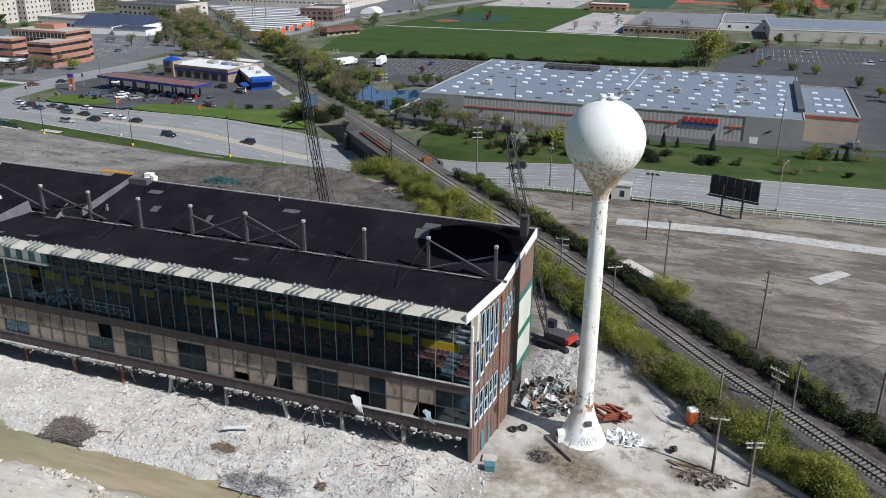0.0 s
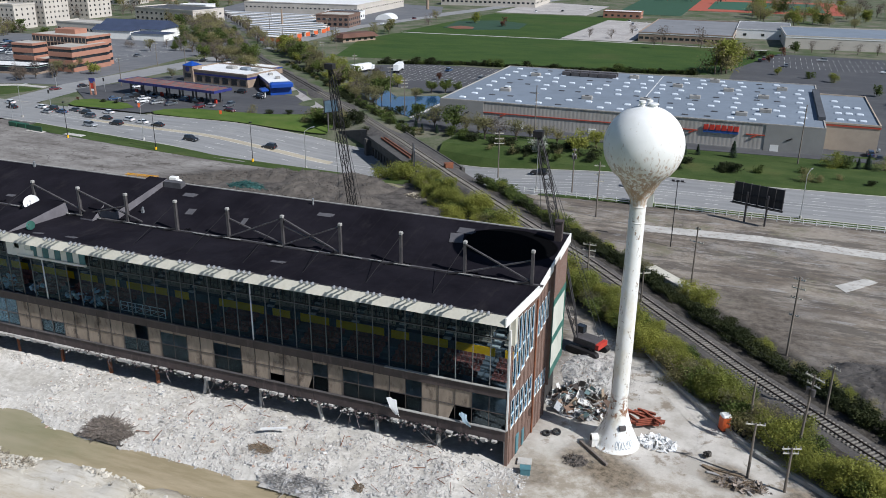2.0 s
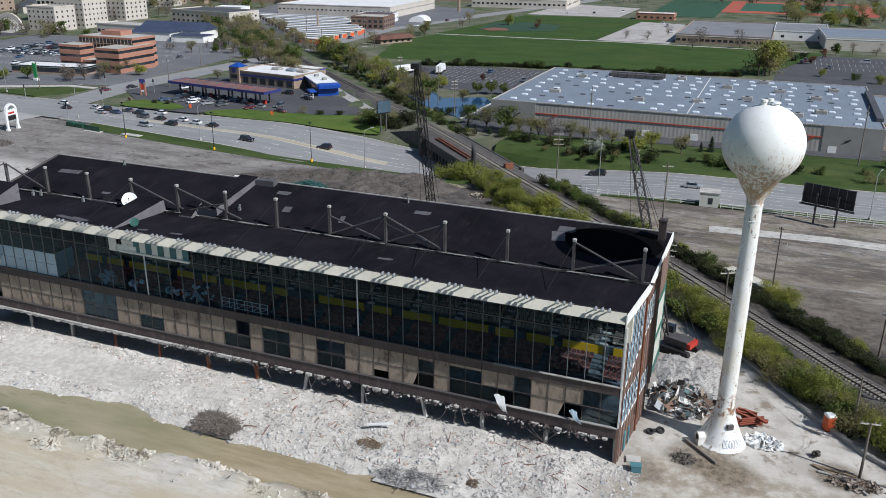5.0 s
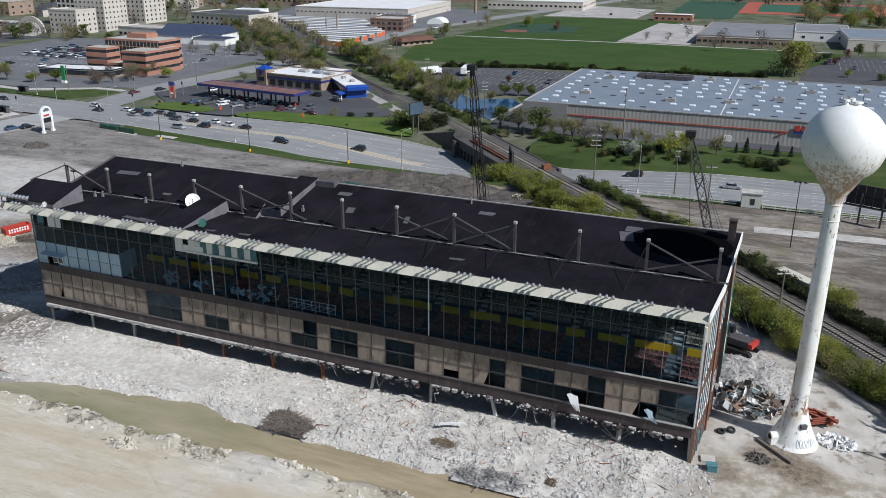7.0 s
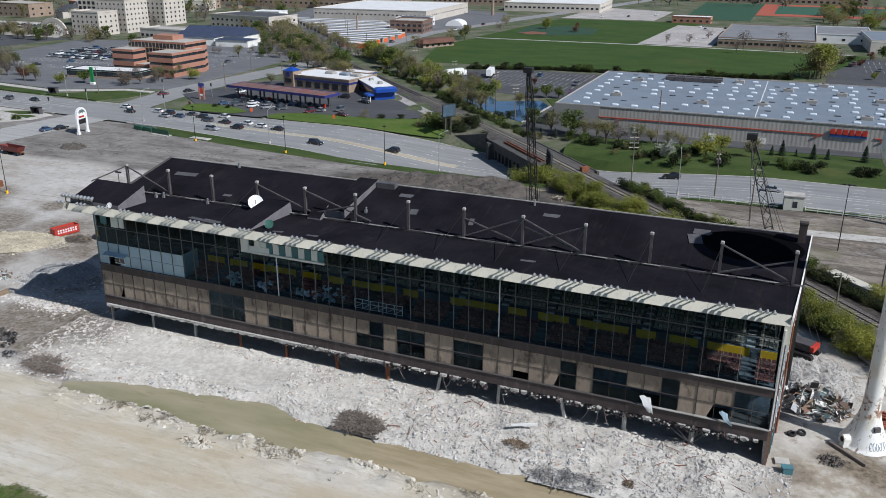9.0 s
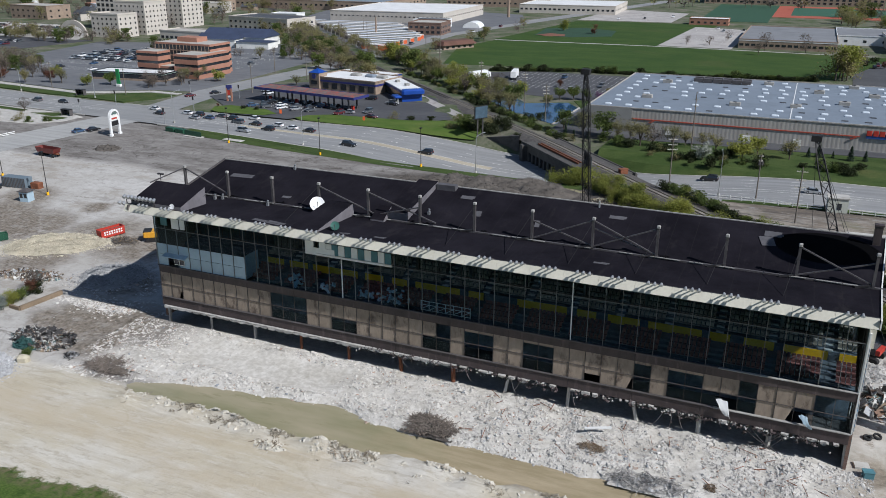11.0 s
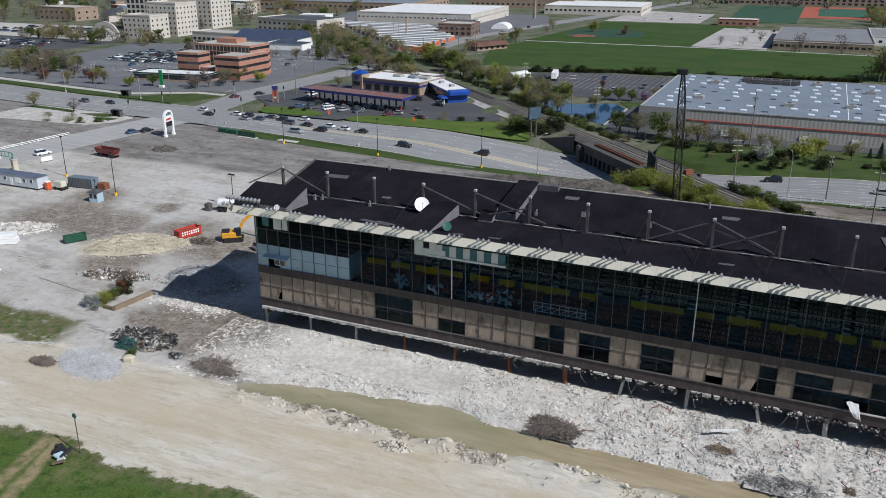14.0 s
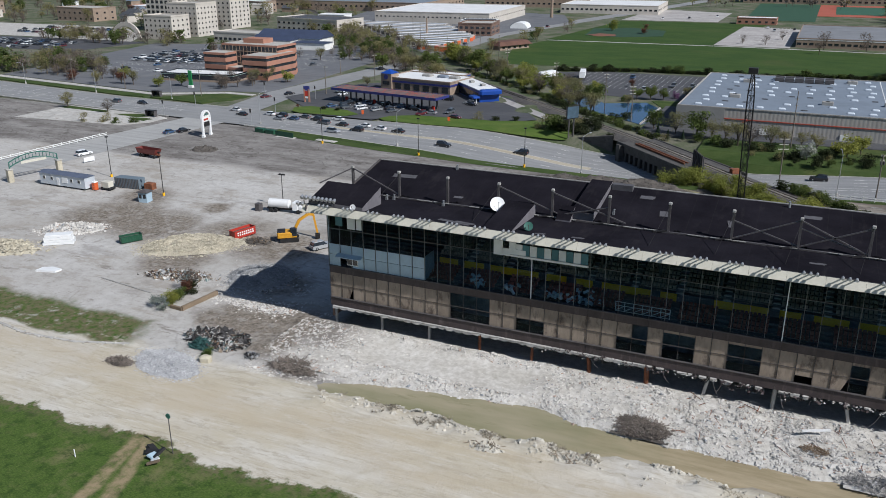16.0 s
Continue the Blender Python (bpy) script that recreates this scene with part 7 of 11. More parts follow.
for k, (x, y, rx, ry, h) in enumerate(((-128, 176, 9, 5, 1.6), (-119, 180, 10, 6, 2.0), (-108, 182, 10, 6, 2.4), (-98, 184, 9, 5, 2.2), (-92, 180, 9, 6, 2.4), (-104, 172, 10, 6, 2.6), (-92, 168, 10, 7, 2.2), (-136, 170, 8, 5, 1.2))):
    heap("dirt_pile", (x, y, 0), rx, ry, h, M_DIRT, "broad mound of grey-brown earth behind the stand", "dirt pile", 700, (0.05, 0.22), 60 + k, rz=15)
heap("net_pile", (-119.1, 169.0, 0), 5.0, 2.4, 1.5, M_SCRAP_GREEN, "tangled heap of green metal netting", "scrap pile", 80, (0.1, 0.25), 70, 520, M_SCRAP_GREEN, M_SCRAP_GREEN)
heap("rubble_pile", (-76.5, 178.5, 0), 3.0, 1.6, 0.9, M_RUBBLE_TAN, "small heap of broken brown slabs by the track", "rubble pile", 200, (0.08, 0.3), 71, 60, M_WOOD_SCRAP, M_DIRT)
m = Mesh()
m.prism([(-92, 182.2), (-86.5, 181.4), (-82.5, 184.6), (-87, 186.6), (-91, 185.4)], -0.1, 0.05)
solid("puddle", m, water_material(), "still grey puddle on dark earth", "water", kind="structure")
heap("dirt_pile", (-92, 150, 0), 16, 9, 2.2, M_DIRT, "broad mound of grey-brown earth behind the stand", "dirt pile", 1200, (0.06, 0.25), 28)
heap("rubble_pile", (-70, 160, 0), 7, 4, 1.2, M_RUBBLE_GREY, "heap of grey broken paving", "rubble pile", 500, (0.15, 0.4), 29)
heap("dirt_pile", (20.5, 117.0, 0.1), 9, 6, 2.0, M_BALLAST, "mound of dark grey gravel past the railway", "dirt pile", 1600, (0.04, 0.12), 30, core=M_BALLAST, rz=-45)
heap("dirt_pile", (-115, 163, 0), 12, 5, 1.8, M_DIRT, "mound of brown earth behind the stand", "dirt pile", 300, (0.15, 0.4), 31)

# crane boom sections and white blocks lying behind the stand
boom = thing("boom_section", "yellow lattice crane boom section lying on the ground", "crane boom", (-147.0, 164.0, 0), 4)
for y in (-0.55, 0.55):
    for z in (0.35, 1.45):
        m = Mesh()
        m.bar((-5.2, y, z), (4.2, y, z), 0.16)
        part("chord", m, M_CAT, boom)
for k in range(9):
    m = Mesh()
    x = -5.2 + k * 1.04
    for y in (-0.55, 0.55):
        m.bar((x, y, 0.35), (x + 1.04, y, 1.45), 0.09)
    m.bar((x, -0.55, 1.45), (x + 1.04, 0.55, 1.45), 0.09)
    part("lacing", m, M_CAT, boom)
for y in (-0.3, 0.3):
    m = Mesh()
    m.box((-3.0 + y * 10, 0, 0.15), (0.4, 1.6, 0.3))
    part("bearer", m, M_WOOD_SCRAP, boom)
for x, y, rz, sc in ((-139.2, 166.2, 10, 1.0), (-137.0, 165.2, -25, 0.8), (-138.2, 163.8, 40, 0.7)):
    m = Mesh()
    m.chamfer((0, 0, 0.7 * sc), (2.2 * sc, 1.5 * sc, 1.4 * sc), 0.12)
    solid("concrete_block", m, M_FASCIA_WHITE, "pale loose concrete block behind the stand", "concrete block", (x, y, 0), rz)

# red steel beams beside the tower
rng = random.Random(3)
for k in range(14):
    m = Mesh()
    l = rng.uniform(2.0, 4.0)
    for s in (-0.14, 0.14):
        m.box((0, 0, s), (l, 0.30, 0.03))
    m.box((0, 0, 0), (l, 0.03, 0.28))
    solid("steel_beam", m, M_RED_LEAD, "red oxide steel beam thrown on a heap", "steel beam", (-10.2 + rng.gauss(0, 0.8), 95.6 + rng.gauss(0, 0.8), 0.25 + 0.13 * k * 0.7), rng.uniform(-55, 40), "heap of red beams")

# long timbers and planks in the yard
for x, y, l, w, h, rz, mat, label in ((-14.8, 86.5, 5.6, 0.34, 0.3, -43, M_TWIG, "long dark timber beam lying beside the tower"), (0.4, 88.6, 5.0, 0.35, 0.12, -8, M_WOOD_SCRAP, "worn plank in a heap of timber"), (0.9, 87.6, 4.6, 0.4, 0.12, -4, M_SPLINTER, "worn plank in a heap of timber"), (-0.4, 88.0, 3.2, 0.3, 0.14, -30, M_WOOD_SCRAP, "worn plank in a heap of timber"), (2.6, 86.4, 3.8, 0.3, 0.14, -50, M_SPLINTER, "worn plank in a heap of timber")):
    m = Mesh()
    m.chamfer((0, 0, h / 2 + 0.1), (l, w, h), 0.03)
    solid("plank", m, mat, label, "plank", (x, y, 0), rz, "planks in the yard")
m = Mesh()
rr = random.Random(2)
for k in range(7):
    m.rock((rr.uniform(-0.3, 0.3), rr.uniform(-0.3, 0.3), 0.15 + 0.1 * k), 0.42, rr, 0.8)
solid("tree_stump", m, M_DIRT, "short brown tree stump standing among planks", "stump", (-1.6, 90.9, 0))

# small yard things
def tyre(at, rz, tilt):
    m = Mesh()
    n = 16
    prof = [(0.30, -0.13), (0.50, -0.15), (0.56, -0.08), (0.56, 0.08), (0.50, 0.15), (0.30, 0.13), (0.30, -0.13)]
    m.spin(prof, n)
    ob = solid("tyre", m, M_BLACK, "worn black tyre lying in the yard", "tyre", group="tyres in the yard")
    ob.matrix_basis = pose(*at, tilt, 0, rz)


tyre((-21.3, 88.6, 0.2), 0, 8)
tyre((-20.1, 89.3, 0.25), 30, 20)
tyre((1.4, 98.0, 0.5), 40, 70)
tyre((2.4, 97.4, 0.5), 30, 75)
m = Mesh()
m.chamfer((0, 0, 0.4), (1.2, 0.9, 0.8), 0.06)
m.box((0, 0, 0.84), (1.3, 1.0, 0.08))
solid("utility_box", m, M_TEAL, "green metal utility box beside the stand", "utility box", (-21.6, 79.6, 0), 15)
m = Mesh()
m.box((0, 0, 0.15), (1.7, 1.3, 0.3))
solid("slab", m, M_CONC, "loose pale concrete slab", "slab", (-22.2, 81.6, 0), 10)


def porta(at, rz, mat=M_ORANGE):
    p = thing("portable_toilet", "orange portable toilet with a white roof", "portable toilet", at, rz)
    m = Mesh()
    m.chamfer((0, 0, 1.08), (1.15, 1.15, 2.0), 0.08)
    part("cabin", m, mat, p)
    m = Mesh()
    m.chamfer((0, 0, 2.2), (1.25, 1.25, 0.3), 0.14)
    part("roof", m, M_WHITE, p)
    m = Mesh()
    m.box((0, -0.6, 1.05), (0.75, 0.05, 1.75))
    door = part("door", m, mat, p)
    m = Mesh()
    m.box((0.28, -0.64, 1.1), (0.06, 0.04, 0.2))
    part("handle", m, M_WHITE, door)
    m = Mesh()
    m.box((0, 0, 0.06), (1.25, 1.25, 0.12))
    part("skid", m, M_STEEL_DARK, p)


porta((0.0, 98.3, 0), 30)
porta((-226.0, 124.5, 0), 0)

# kerb wall between yard and bushes
m = Mesh()
wall_pts = [(-19, 127), (-13.9, 118.6), (-6.5, 106.6), (-1.2, 99.8), (4.4, 93.3), (12.2, 87.6), (24, 79)]
for (x0, y0), (x1, y1) in zip(wall_pts, wall_pts[1:]):
    m.bar((x0, y0, 0.3), (x1, y1, 0.3), 0.6, 0.5)
solid("yard_wall", m, M_CONC_GREY, "low grey concrete wall between yard and bushes", "wall", kind="structure")
# gravel lane and light strip in the eastern lot
m = Mesh()
ribbon(m, [(-22, 175.6), (2.6, 177.8), (31.9, 176.2), (80, 172), (130, 168)], -2.2, 2.2, 0.03)
solid("path", m, M_CONC, "pale concrete strip across the vacant lot", "path", kind="structure")
flat("slab", [(16.4, 156.1), (18.1, 153.4), (24.1, 160.8), (22.0, 162.1)], M_CONC, 0.06, "pale concrete slab in the vacant lot")

# shipping body half hidden past the railway
c = thing("box_trailer", "old pale box trailer standing among bushes", "trailer", (-12.0, 143.6, 0), -45)
m = Mesh()
m.chamfer((0, 0, 1.2), (12.0, 2.4, 1.8), 0.06)
part("body", m, M_FASCIA, c)
m = Mesh()
m.box((0, 0, 0.3), (11.4, 1.6, 0.4))
part("chassis", m, M_STEEL_DARK, c)
m = Mesh()
m.box((4.5, 0.2, 2.3), (1.4, 1.0, 0.4))
part("roof_unit", m, M_WHITE, c)


def lattice(parent, a, b, w, name="boom", mat=None, bays=18):
    """An open lattice mast from a to b."""
    a, b = Vector(a), Vector(b)
    d = (b - a).normalized()
    u = d.cross(Vector((1, 0, 0))).normalized()
    v = d.cross(u)
    m = Mesh()
    corner = lambda t, i: a.lerp(b, t) + (u * (1 if i in (0, 1) else -1) + v * (1 if i in (0, 3) else -1)) * w / 2 * min(1, 0.35 + 5 * min(t, 1 - t))
    for i in range(4):
        for k in range(bays):
            t0, t1 = k / bays, (k + 1) / bays
            m.bar(corner(t0, i), corner(t1, i), 0.11)
            m.bar(corner(t0, i), corner(t1, (i + 1) % 4) if k % 2 else corner(t0, (i + 1) % 4), 0.06)
            m.bar(corner(t0, (i + 1) % 4), corner(t1, i), 0.06)
    return part(name, m, mat or M_STEEL_DARK, parent)


def crawler_crane(at, foot, tip, label, paint, rz):
    c = thing("crawler_crane", label, "crane", at)
    r = Matrix.Rotation(radians(rz), 3, "Z")
    for s in (-1.6, 1.6):
        m = Mesh()
        p = r @ Vector((0, s, 0))
        n = 14
        out = []
        for k in range(n):
            a = 2 * math.pi * k / n
            out.append((math.copysign(2.2, math.cos(a)) + 0.55 * math.cos(a), 0.55 + 0.55 * math.sin(a)))
        vs = [tuple(p + r @ Vector((x, y, z))) for y in (-0.45, 0.45) for x, z in out]
        m.add(vs, [tuple(range(n)), tuple(range(2 * n - 1, n - 1, -1))] + [(i, n + i, n + (i + 1) % n, (i + 1) % n) for i in range(n)])
        part("track", m, M_STEEL_DARK, c)
    m = Mesh()
    q = Vector((0, 0, 1.9))
    m.box(q, (3.8, 2.4, 1.1), tilt=r)
    body = part("house", m, M_STEEL, c)
    m = Mesh()
    m.box(q + r @ Vector((-2.3, 0, 0.0)), (0.6, 2.6, 0.8), tilt=r)
    part("counterweight", m, paint, body)
    m = Mesh()
    m.box(q + r @ Vector((1.9, -1.0, 0.9)), (1.3, 1.0, 1.5), tilt=r)
    part("cab", m, M_GLASS_DARK, body)
    S = Vector(at)
    lattice(c, Vector(foot) - S, Vector(tip) - S, 1.15)
    m = Mesh()
    tp = Vector(tip) - S
    m.box(tp, (1.5, 1.2, 0.9))
    part("boom_head", m, M_STEEL_DARK, c)
    m = Mesh()
    back = q + r @ Vector((-2.4, 0, 1.0))
    for s in (-0.5, 0.5):
        m.bar(back + Vector((s, 0, 0)), tp, 0.05)
    m.bar(tp, (tp.x * 0.75, tp.y * 0.75, 3), 0.05)
    part("hoist_cable", m, M_WIRE, c)
    return c


crawler_crane((-69.0, 133.5, 0), (-69.0, 132.0, 2.2), (-69.1, 122.7, 39.3), "dark lattice-boom crawler crane behind the stand", M_STEEL, -90)
crawler_crane((-21.0, 113.2, 0), (-22.6, 112.0, 2.6), (-32.1, 119.8, 31.8), "crawler crane with red counterweight and dark lattice boom", M_REDPAINT, 160)


def excavator(at, rz, paint, label, reach=1.0, hood=None):
    e = thing("excavator", label, "excavator", at, rz)
    for s in (-1.25, 1.25):
        m = Mesh()
        n = 14
        out = []
        for k in range(n):
            a = 2 * math.pi * k / n
            out.append((math.copysign(1.6, math.cos(a)) + 0.45 * math.cos(a), 0.45 + 0.45 * math.sin(a)))
        vs = [(x, s + y, z) for y in (-0.32, 0.32) for x, z in out]
        m.add(vs, [tuple(range(n)), tuple(range(2 * n - 1, n - 1, -1))] + [(i, n + i, n + (i + 1) % n, (i + 1) % n) for i in range(n)])
        part("track", m, M_STEEL_DARK, e)
    m = Mesh()
    m.chamfer((-0.9, 0, 1.6), (3.2, 2.7, 1.2), 0.2)
    m.box((0.4, 0, 1.15), (2.4, 2.4, 0.3))
    body = part("house", m, paint, e)
    m = Mesh()
    m.chamfer((-1.6, 0, 2.25), (1.7, 2.4, 0.25), 0.1)
    part("engine_cover", m, hood or M_STEEL_DARK, body)
    m = Mesh()
    m.chamfer((0.9, -0.75, 2.15), (1.5, 1.05, 1.7), 0.18)
    part("cab", m, M_GLASS_DARK, body)
    m = Mesh()
    m.bar((0.9, 0.35, 1.7), (2.3 * reach, 0.35, 4.3), 0.5, 0.6)
    m.bar((2.3 * reach, 0.35, 4.3), (4.2 * reach, 0.35, 5.5), 0.48, 0.55)
    m.bar((4.2 * reach, 0.35, 5.5), (5.5 * reach, 0.35, 5.3), 0.42, 0.48)
    boom = part("boom", m, paint, e)
    m = Mesh()
    m.bar((5.3 * reach, 0.35, 5.5), (6.0 * reach, 0.35, 1.2), 0.35, 0.42)
    part("stick", m, paint, boom)
    m = Mesh()
    m.profile([(-0.5, 0.2), (0.5, 0.2), (0.6, 1.1), (-0.6, 1.1)], 5.5 * reach, 6.5 * reach)
    part("bucket", m, M_STEEL_DARK, boom)
    return e


excavator((-157.5, 112.0, 0), 35, M_CAT, "yellow-orange tracked excavator with raised boom")


def dumpster(at, rz, paint, label, letters=(), size=0.82):
    d = thing("dumpster", label, "dumpster", at, rz)
    d.scale = (size, size, size)
    l, w, h = 6.7, 2.4, 2.0
    m = Mesh()
    for s in (-1, 1):
        m.box((0, s * (w / 2 - 0.04), 0.25 + h / 2), (l, 0.08, h))
        m.box((s * (l / 2 - 0.04), 0, 0.25 + h / 2), (0.08, w, h))
    m.box((0, 0, 0.3), (l, w, 0.1))
    part("shell", m, paint, d)
    for k in range(8):
        for s in (-1, 1):
            m = Mesh()
            m.box((-l / 2 + (k + 0.5) * l / 8, s * (w / 2 + 0.05), 0.25 + h / 2), (0.12, 0.1, h))
            part("rib", m, paint, d)
    m = Mesh()
    for s in (-1, 1):
        m.box((0, s * w / 2, 0.3 + h), (l + 0.1, 0.16, 0.14))
        m.box((s * l / 2, 0, 0.3 + h), (0.16, w, 0.14))
    part("rim", m, paint, d)
    m = Mesh()
    m.box((0, 0, 1.55), (l - 0.2, w - 0.2, 0.4))
    part("load", m, M_DIRT, d)
    for k, (word, z, size) in enumerate(letters):
        cu = bpy.data.curves.new("lettering", "FONT")
        cu.body, cu.size, cu.extrude, cu.align_x = word, size, 0.01, "CENTER"
        cu.materials.append(M_WHITE)
        t = new("lettering", cu)
        t.parent = d
        t.matrix_basis = pose(0, -w / 2 - 0.14, z, 90, 0, 0)
    return d


# the firm's lettering on the red one is shown as plain bars
red = dumpster((-168.2, 110.0, 0), 75, M_REDPAINT, "red roll-off dumpster with white bars of lettering")
for z in (1.15, 1.75):
    for k in range(8):
        m = Mesh()
        m.box((-2.4 + k * 0.68, -1.33, z), (0.42, 0.03, 0.42))
        part("letter_bar", m, M_WHITE, red)
dumpster((-188.0, 97.6, 0), 60, M_GREENPAINT, "dark green roll-off dumpster in the lot", size=0.66)

# white wrapped bundles
b = thing("wrapped_stack", "stack of white wrapped panels on the ground", "stack", (-201.0, 90.4, 0), 35)
for k in range(4):
    m = Mesh()
    m.chamfer(((k % 2) * 0.15, 0, 0.35 + 0.55 * k), (6.2 - 0.3 * k, 2.2, 0.5), 0.05)
    part("wrapped_bale", m, M_WHITE, b)
m = Mesh()
m.prism([(-2.2, -0.8), (2.0, -1.1), (2.6, 0.2), (0.4, 1.2), (-1.6, 0.9)], 0, 0.35)
solid("white_sheet", m, M_WHITE, "white sheet lying on bare concrete", "sheet", (-190.4, 78.2, 0), 20)

# ---- vehicles ----
M_TYRE = M_BLACK
M_LIGHT_LENS = surf("headlight", (0.7, 0.7, 0.72), 0.2, var=0.05, spec=0.8)
M_TAIL = surf("tail_light", (0.35, 0.02, 0.015), 0.3, var=0.05)


def car_paint(name, c, metal=0.0):
    w = Web(name)
    col = w.mix(w.ramp(w.noise(0.8, 4), (0.3, 0), (0.7, 1)), shade(c, 0.9), shade(c, 1.08))
    w.b.inputs["Coat Weight"].default_value = 0.6
    w.b.inputs["Coat Roughness"].default_value = 0.08
    return w.done(col, 0.35, metal, 0.5)


PAINTS = {
    "black": car_paint("black_car_paint", (0.014, 0.014, 0.016)),
    "white": car_paint("white_car_paint", (0.74, 0.74, 0.74)),
    "silver": car_paint("silver_car_paint", (0.42, 0.43, 0.44), 0.3),
    "grey": car_paint("grey_car_paint", (0.12, 0.13, 0.14), 0.3),
    "blue": car_paint("blue_car_paint", (0.05, 0.10, 0.19), 0.2),
    "red": car_paint("red_car_paint", (0.30, 0.022, 0.022)),
    "maroon": car_paint("maroon_car_paint", (0.11, 0.018, 0.022)),
}
CARS = {}


def make_car(colour, suv, at, rz, far=False):
    """A saloon or a tall estate car, nose towards +x; later ones are copies of the first of their kind."""
    key = (colour, suv, far)
    if key in CARS:
        return copy_thing(CARS[key], pose(*at, 0, 0, rz))
    kind = "suv" if suv else "car"
    c = thing(kind, f"{colour} {'sport utility vehicle' if suv else 'saloon car'} on the paving", "car", at, rz, "cars")
    l, w, h = (4.8, 1.9, 1.75) if suv else (4.6, 1.8, 1.45)
    m = Mesh()
    deck = 0.98 if suv else 0.86
    side = [(-l / 2, 0.38), (-l / 2 + 0.1, 0.26), (l / 2 - 0.12, 0.26), (l / 2, 0.42), (l / 2 - 0.06, 0.66), (l / 2 - 0.5, deck - 0.1), (l * 0.22, deck), (-l / 2 + 0.2, deck + 0.02), (-l / 2, deck - 0.12)]
    n = len(side)
    lv = []
    for y, sh in ((-w / 2 + 0.12, 0.05), (-w / 2, 0.0), (w / 2, 0.0), (w / 2 - 0.12, 0.05)):
        for x, z in side:
            zz = z if z < deck * 0.8 else z
            inner = abs(y) < w / 2 - 0.05
            lv.append((x * (0.985 if inner else 1.0), y, zz + (0.0 if not inner else (0.03 if z > 0.6 else 0))))
    a, b = n, 2 * n
    fs = [tuple(range(a + n - 1, a - 1, -1)), tuple(range(b, b + n))] + [(a + i, a + (i + 1) % n, b + (i + 1) % n, b + i) for i in range(n)]
    m.add(lv, fs)
    body = part("body", m, PAINTS[colour], c)
    # glasshouse
    if suv:
        low, top = [(l * 0.20, deck), (-l / 2 + 0.12, deck)], [(l * 0.04, h), (-l / 2 + 0.35, h)]
    else:
        low, top = [(l * 0.23, deck), (-l / 2 + 0.55, deck)], [(l * 0.05, h), (-l * 0.24, h)]
    m = Mesh()
    i0, i1 = w / 2 - 0.07, w / 2 - 0.28
    m.add([(low[0][0], -i0, deck), (low[0][0], i0, deck), (low[1][0], i0, deck), (low[1][0], -i0, deck), (top[0][0], -i1, h - 0.05), (top[0][0], i1, h - 0.05), (top[1][0], i1, h - 0.05), (top[1][0], -i1, h - 0.05)],
          [(0, 1, 5, 4), (1, 2, 6, 5), (2, 3, 7, 6), (3, 0, 4, 7)])
    part("glazing", m, M_GLASS_DARK, c, "dark tinted windows")
    m = Mesh()
    m.chamfer(((top[0][0] + top[1][0]) / 2, 0, h - 0.03), (top[0][0] - top[1][0] + 0.08, 2 * i1 + 0.08, 0.1), 0.04)
    part("roof", m, PAINTS[colour], c)
    for sx in () if far else (-0.31, 0.30):
        for sy in (-1, 1):
            m = Mesh()
            m.cyl((l * sx, sy * (w / 2 - 0.22), 0.33), (l * sx, sy * (w / 2 + 0.02), 0.33), 0.33, n=12)
            wheel = part("wheel", m, M_TYRE, c)
            q = Mesh()
            q.cyl((l * sx, sy * (w / 2 + 0.02), 0.33), (l * sx, sy * (w / 2 + 0.035), 0.33), 0.2, n=10)
            part("rim", q, M_CHROME, wheel)
    for sy in () if far else (-1, 1):
        m = Mesh()
        m.box((l / 2 - 0.07, sy * (w / 2 - 0.3), 0.62), (0.14, 0.38, 0.16))
        part("headlight", m, M_LIGHT_LENS, c)
        m = Mesh()
        m.box((-l / 2 + 0.03, sy * (w / 2 - 0.25), deck - 0.2), (0.1, 0.3, 0.2))
        part("tail_light", m, M_TAIL, c)
    CARS[key] = c
    return c


road_z = lambda x: dip(x) + 0.03
# traffic on the boulevard; eastbound lanes to the south, westbound to the north
for colour, suv, x, y, rz in (
    ("black", 1, -222.8, 225.0, 170), ("white", 0, -216.0, 228.6, 176), ("grey", 1, -217.2, 220.9, 172), ("black", 0, -209.6, 220.6, 172), ("white", 0, -201.2, 221.8, 172), ("white", 0, -194.2, 220.0, 174),
    ("black", 0, -186.4, 218.6, 174), ("black", 1, -200.4, 215.0, 174), ("silver", 1, -206.5, 209.8, -6), ("black", 1, -140.9, 214.0, 178), ("blue", 0, -231.5, 223.0, 172), ("grey", 0, -229.4, 227.2, 172), ("black", 1, -238.6, 226.0, 172),
    ("silver", 0, -236.4, 221.0, 172), ("white", 0, -244.6, 226.8, 172), ("black", 0, -254.0, 222.5, 172), ("white", 0, -262.0, 229.0, 172), ("maroon", 0, -268.8, 258.0, 70), ("black", 0, -263.8, 268.0, 70),
    ("black", 0, -305.6, 226.0, -8), ("grey", 1, -318.2, 224.5, 172), ("black", 1, -55.5, 216.0, 178), ("silver", 0, -29.0, 207.5, 2), ("black", 1, -164.0, 206.5, -4),
):
    make_car(colour, suv, (x, y, road_z(x)), rz)
for colour, suv, x, y, rz in (("blue", 0, -256.6, 186.6, 80), ("black", 0, -254.0, 190.4, 80), ("white", 1, -258.8, 151.8, 78), ("silver", 1, -148.5, 110.5, 60)):
    make_car(colour, suv, (x, y, 0.06), rz)


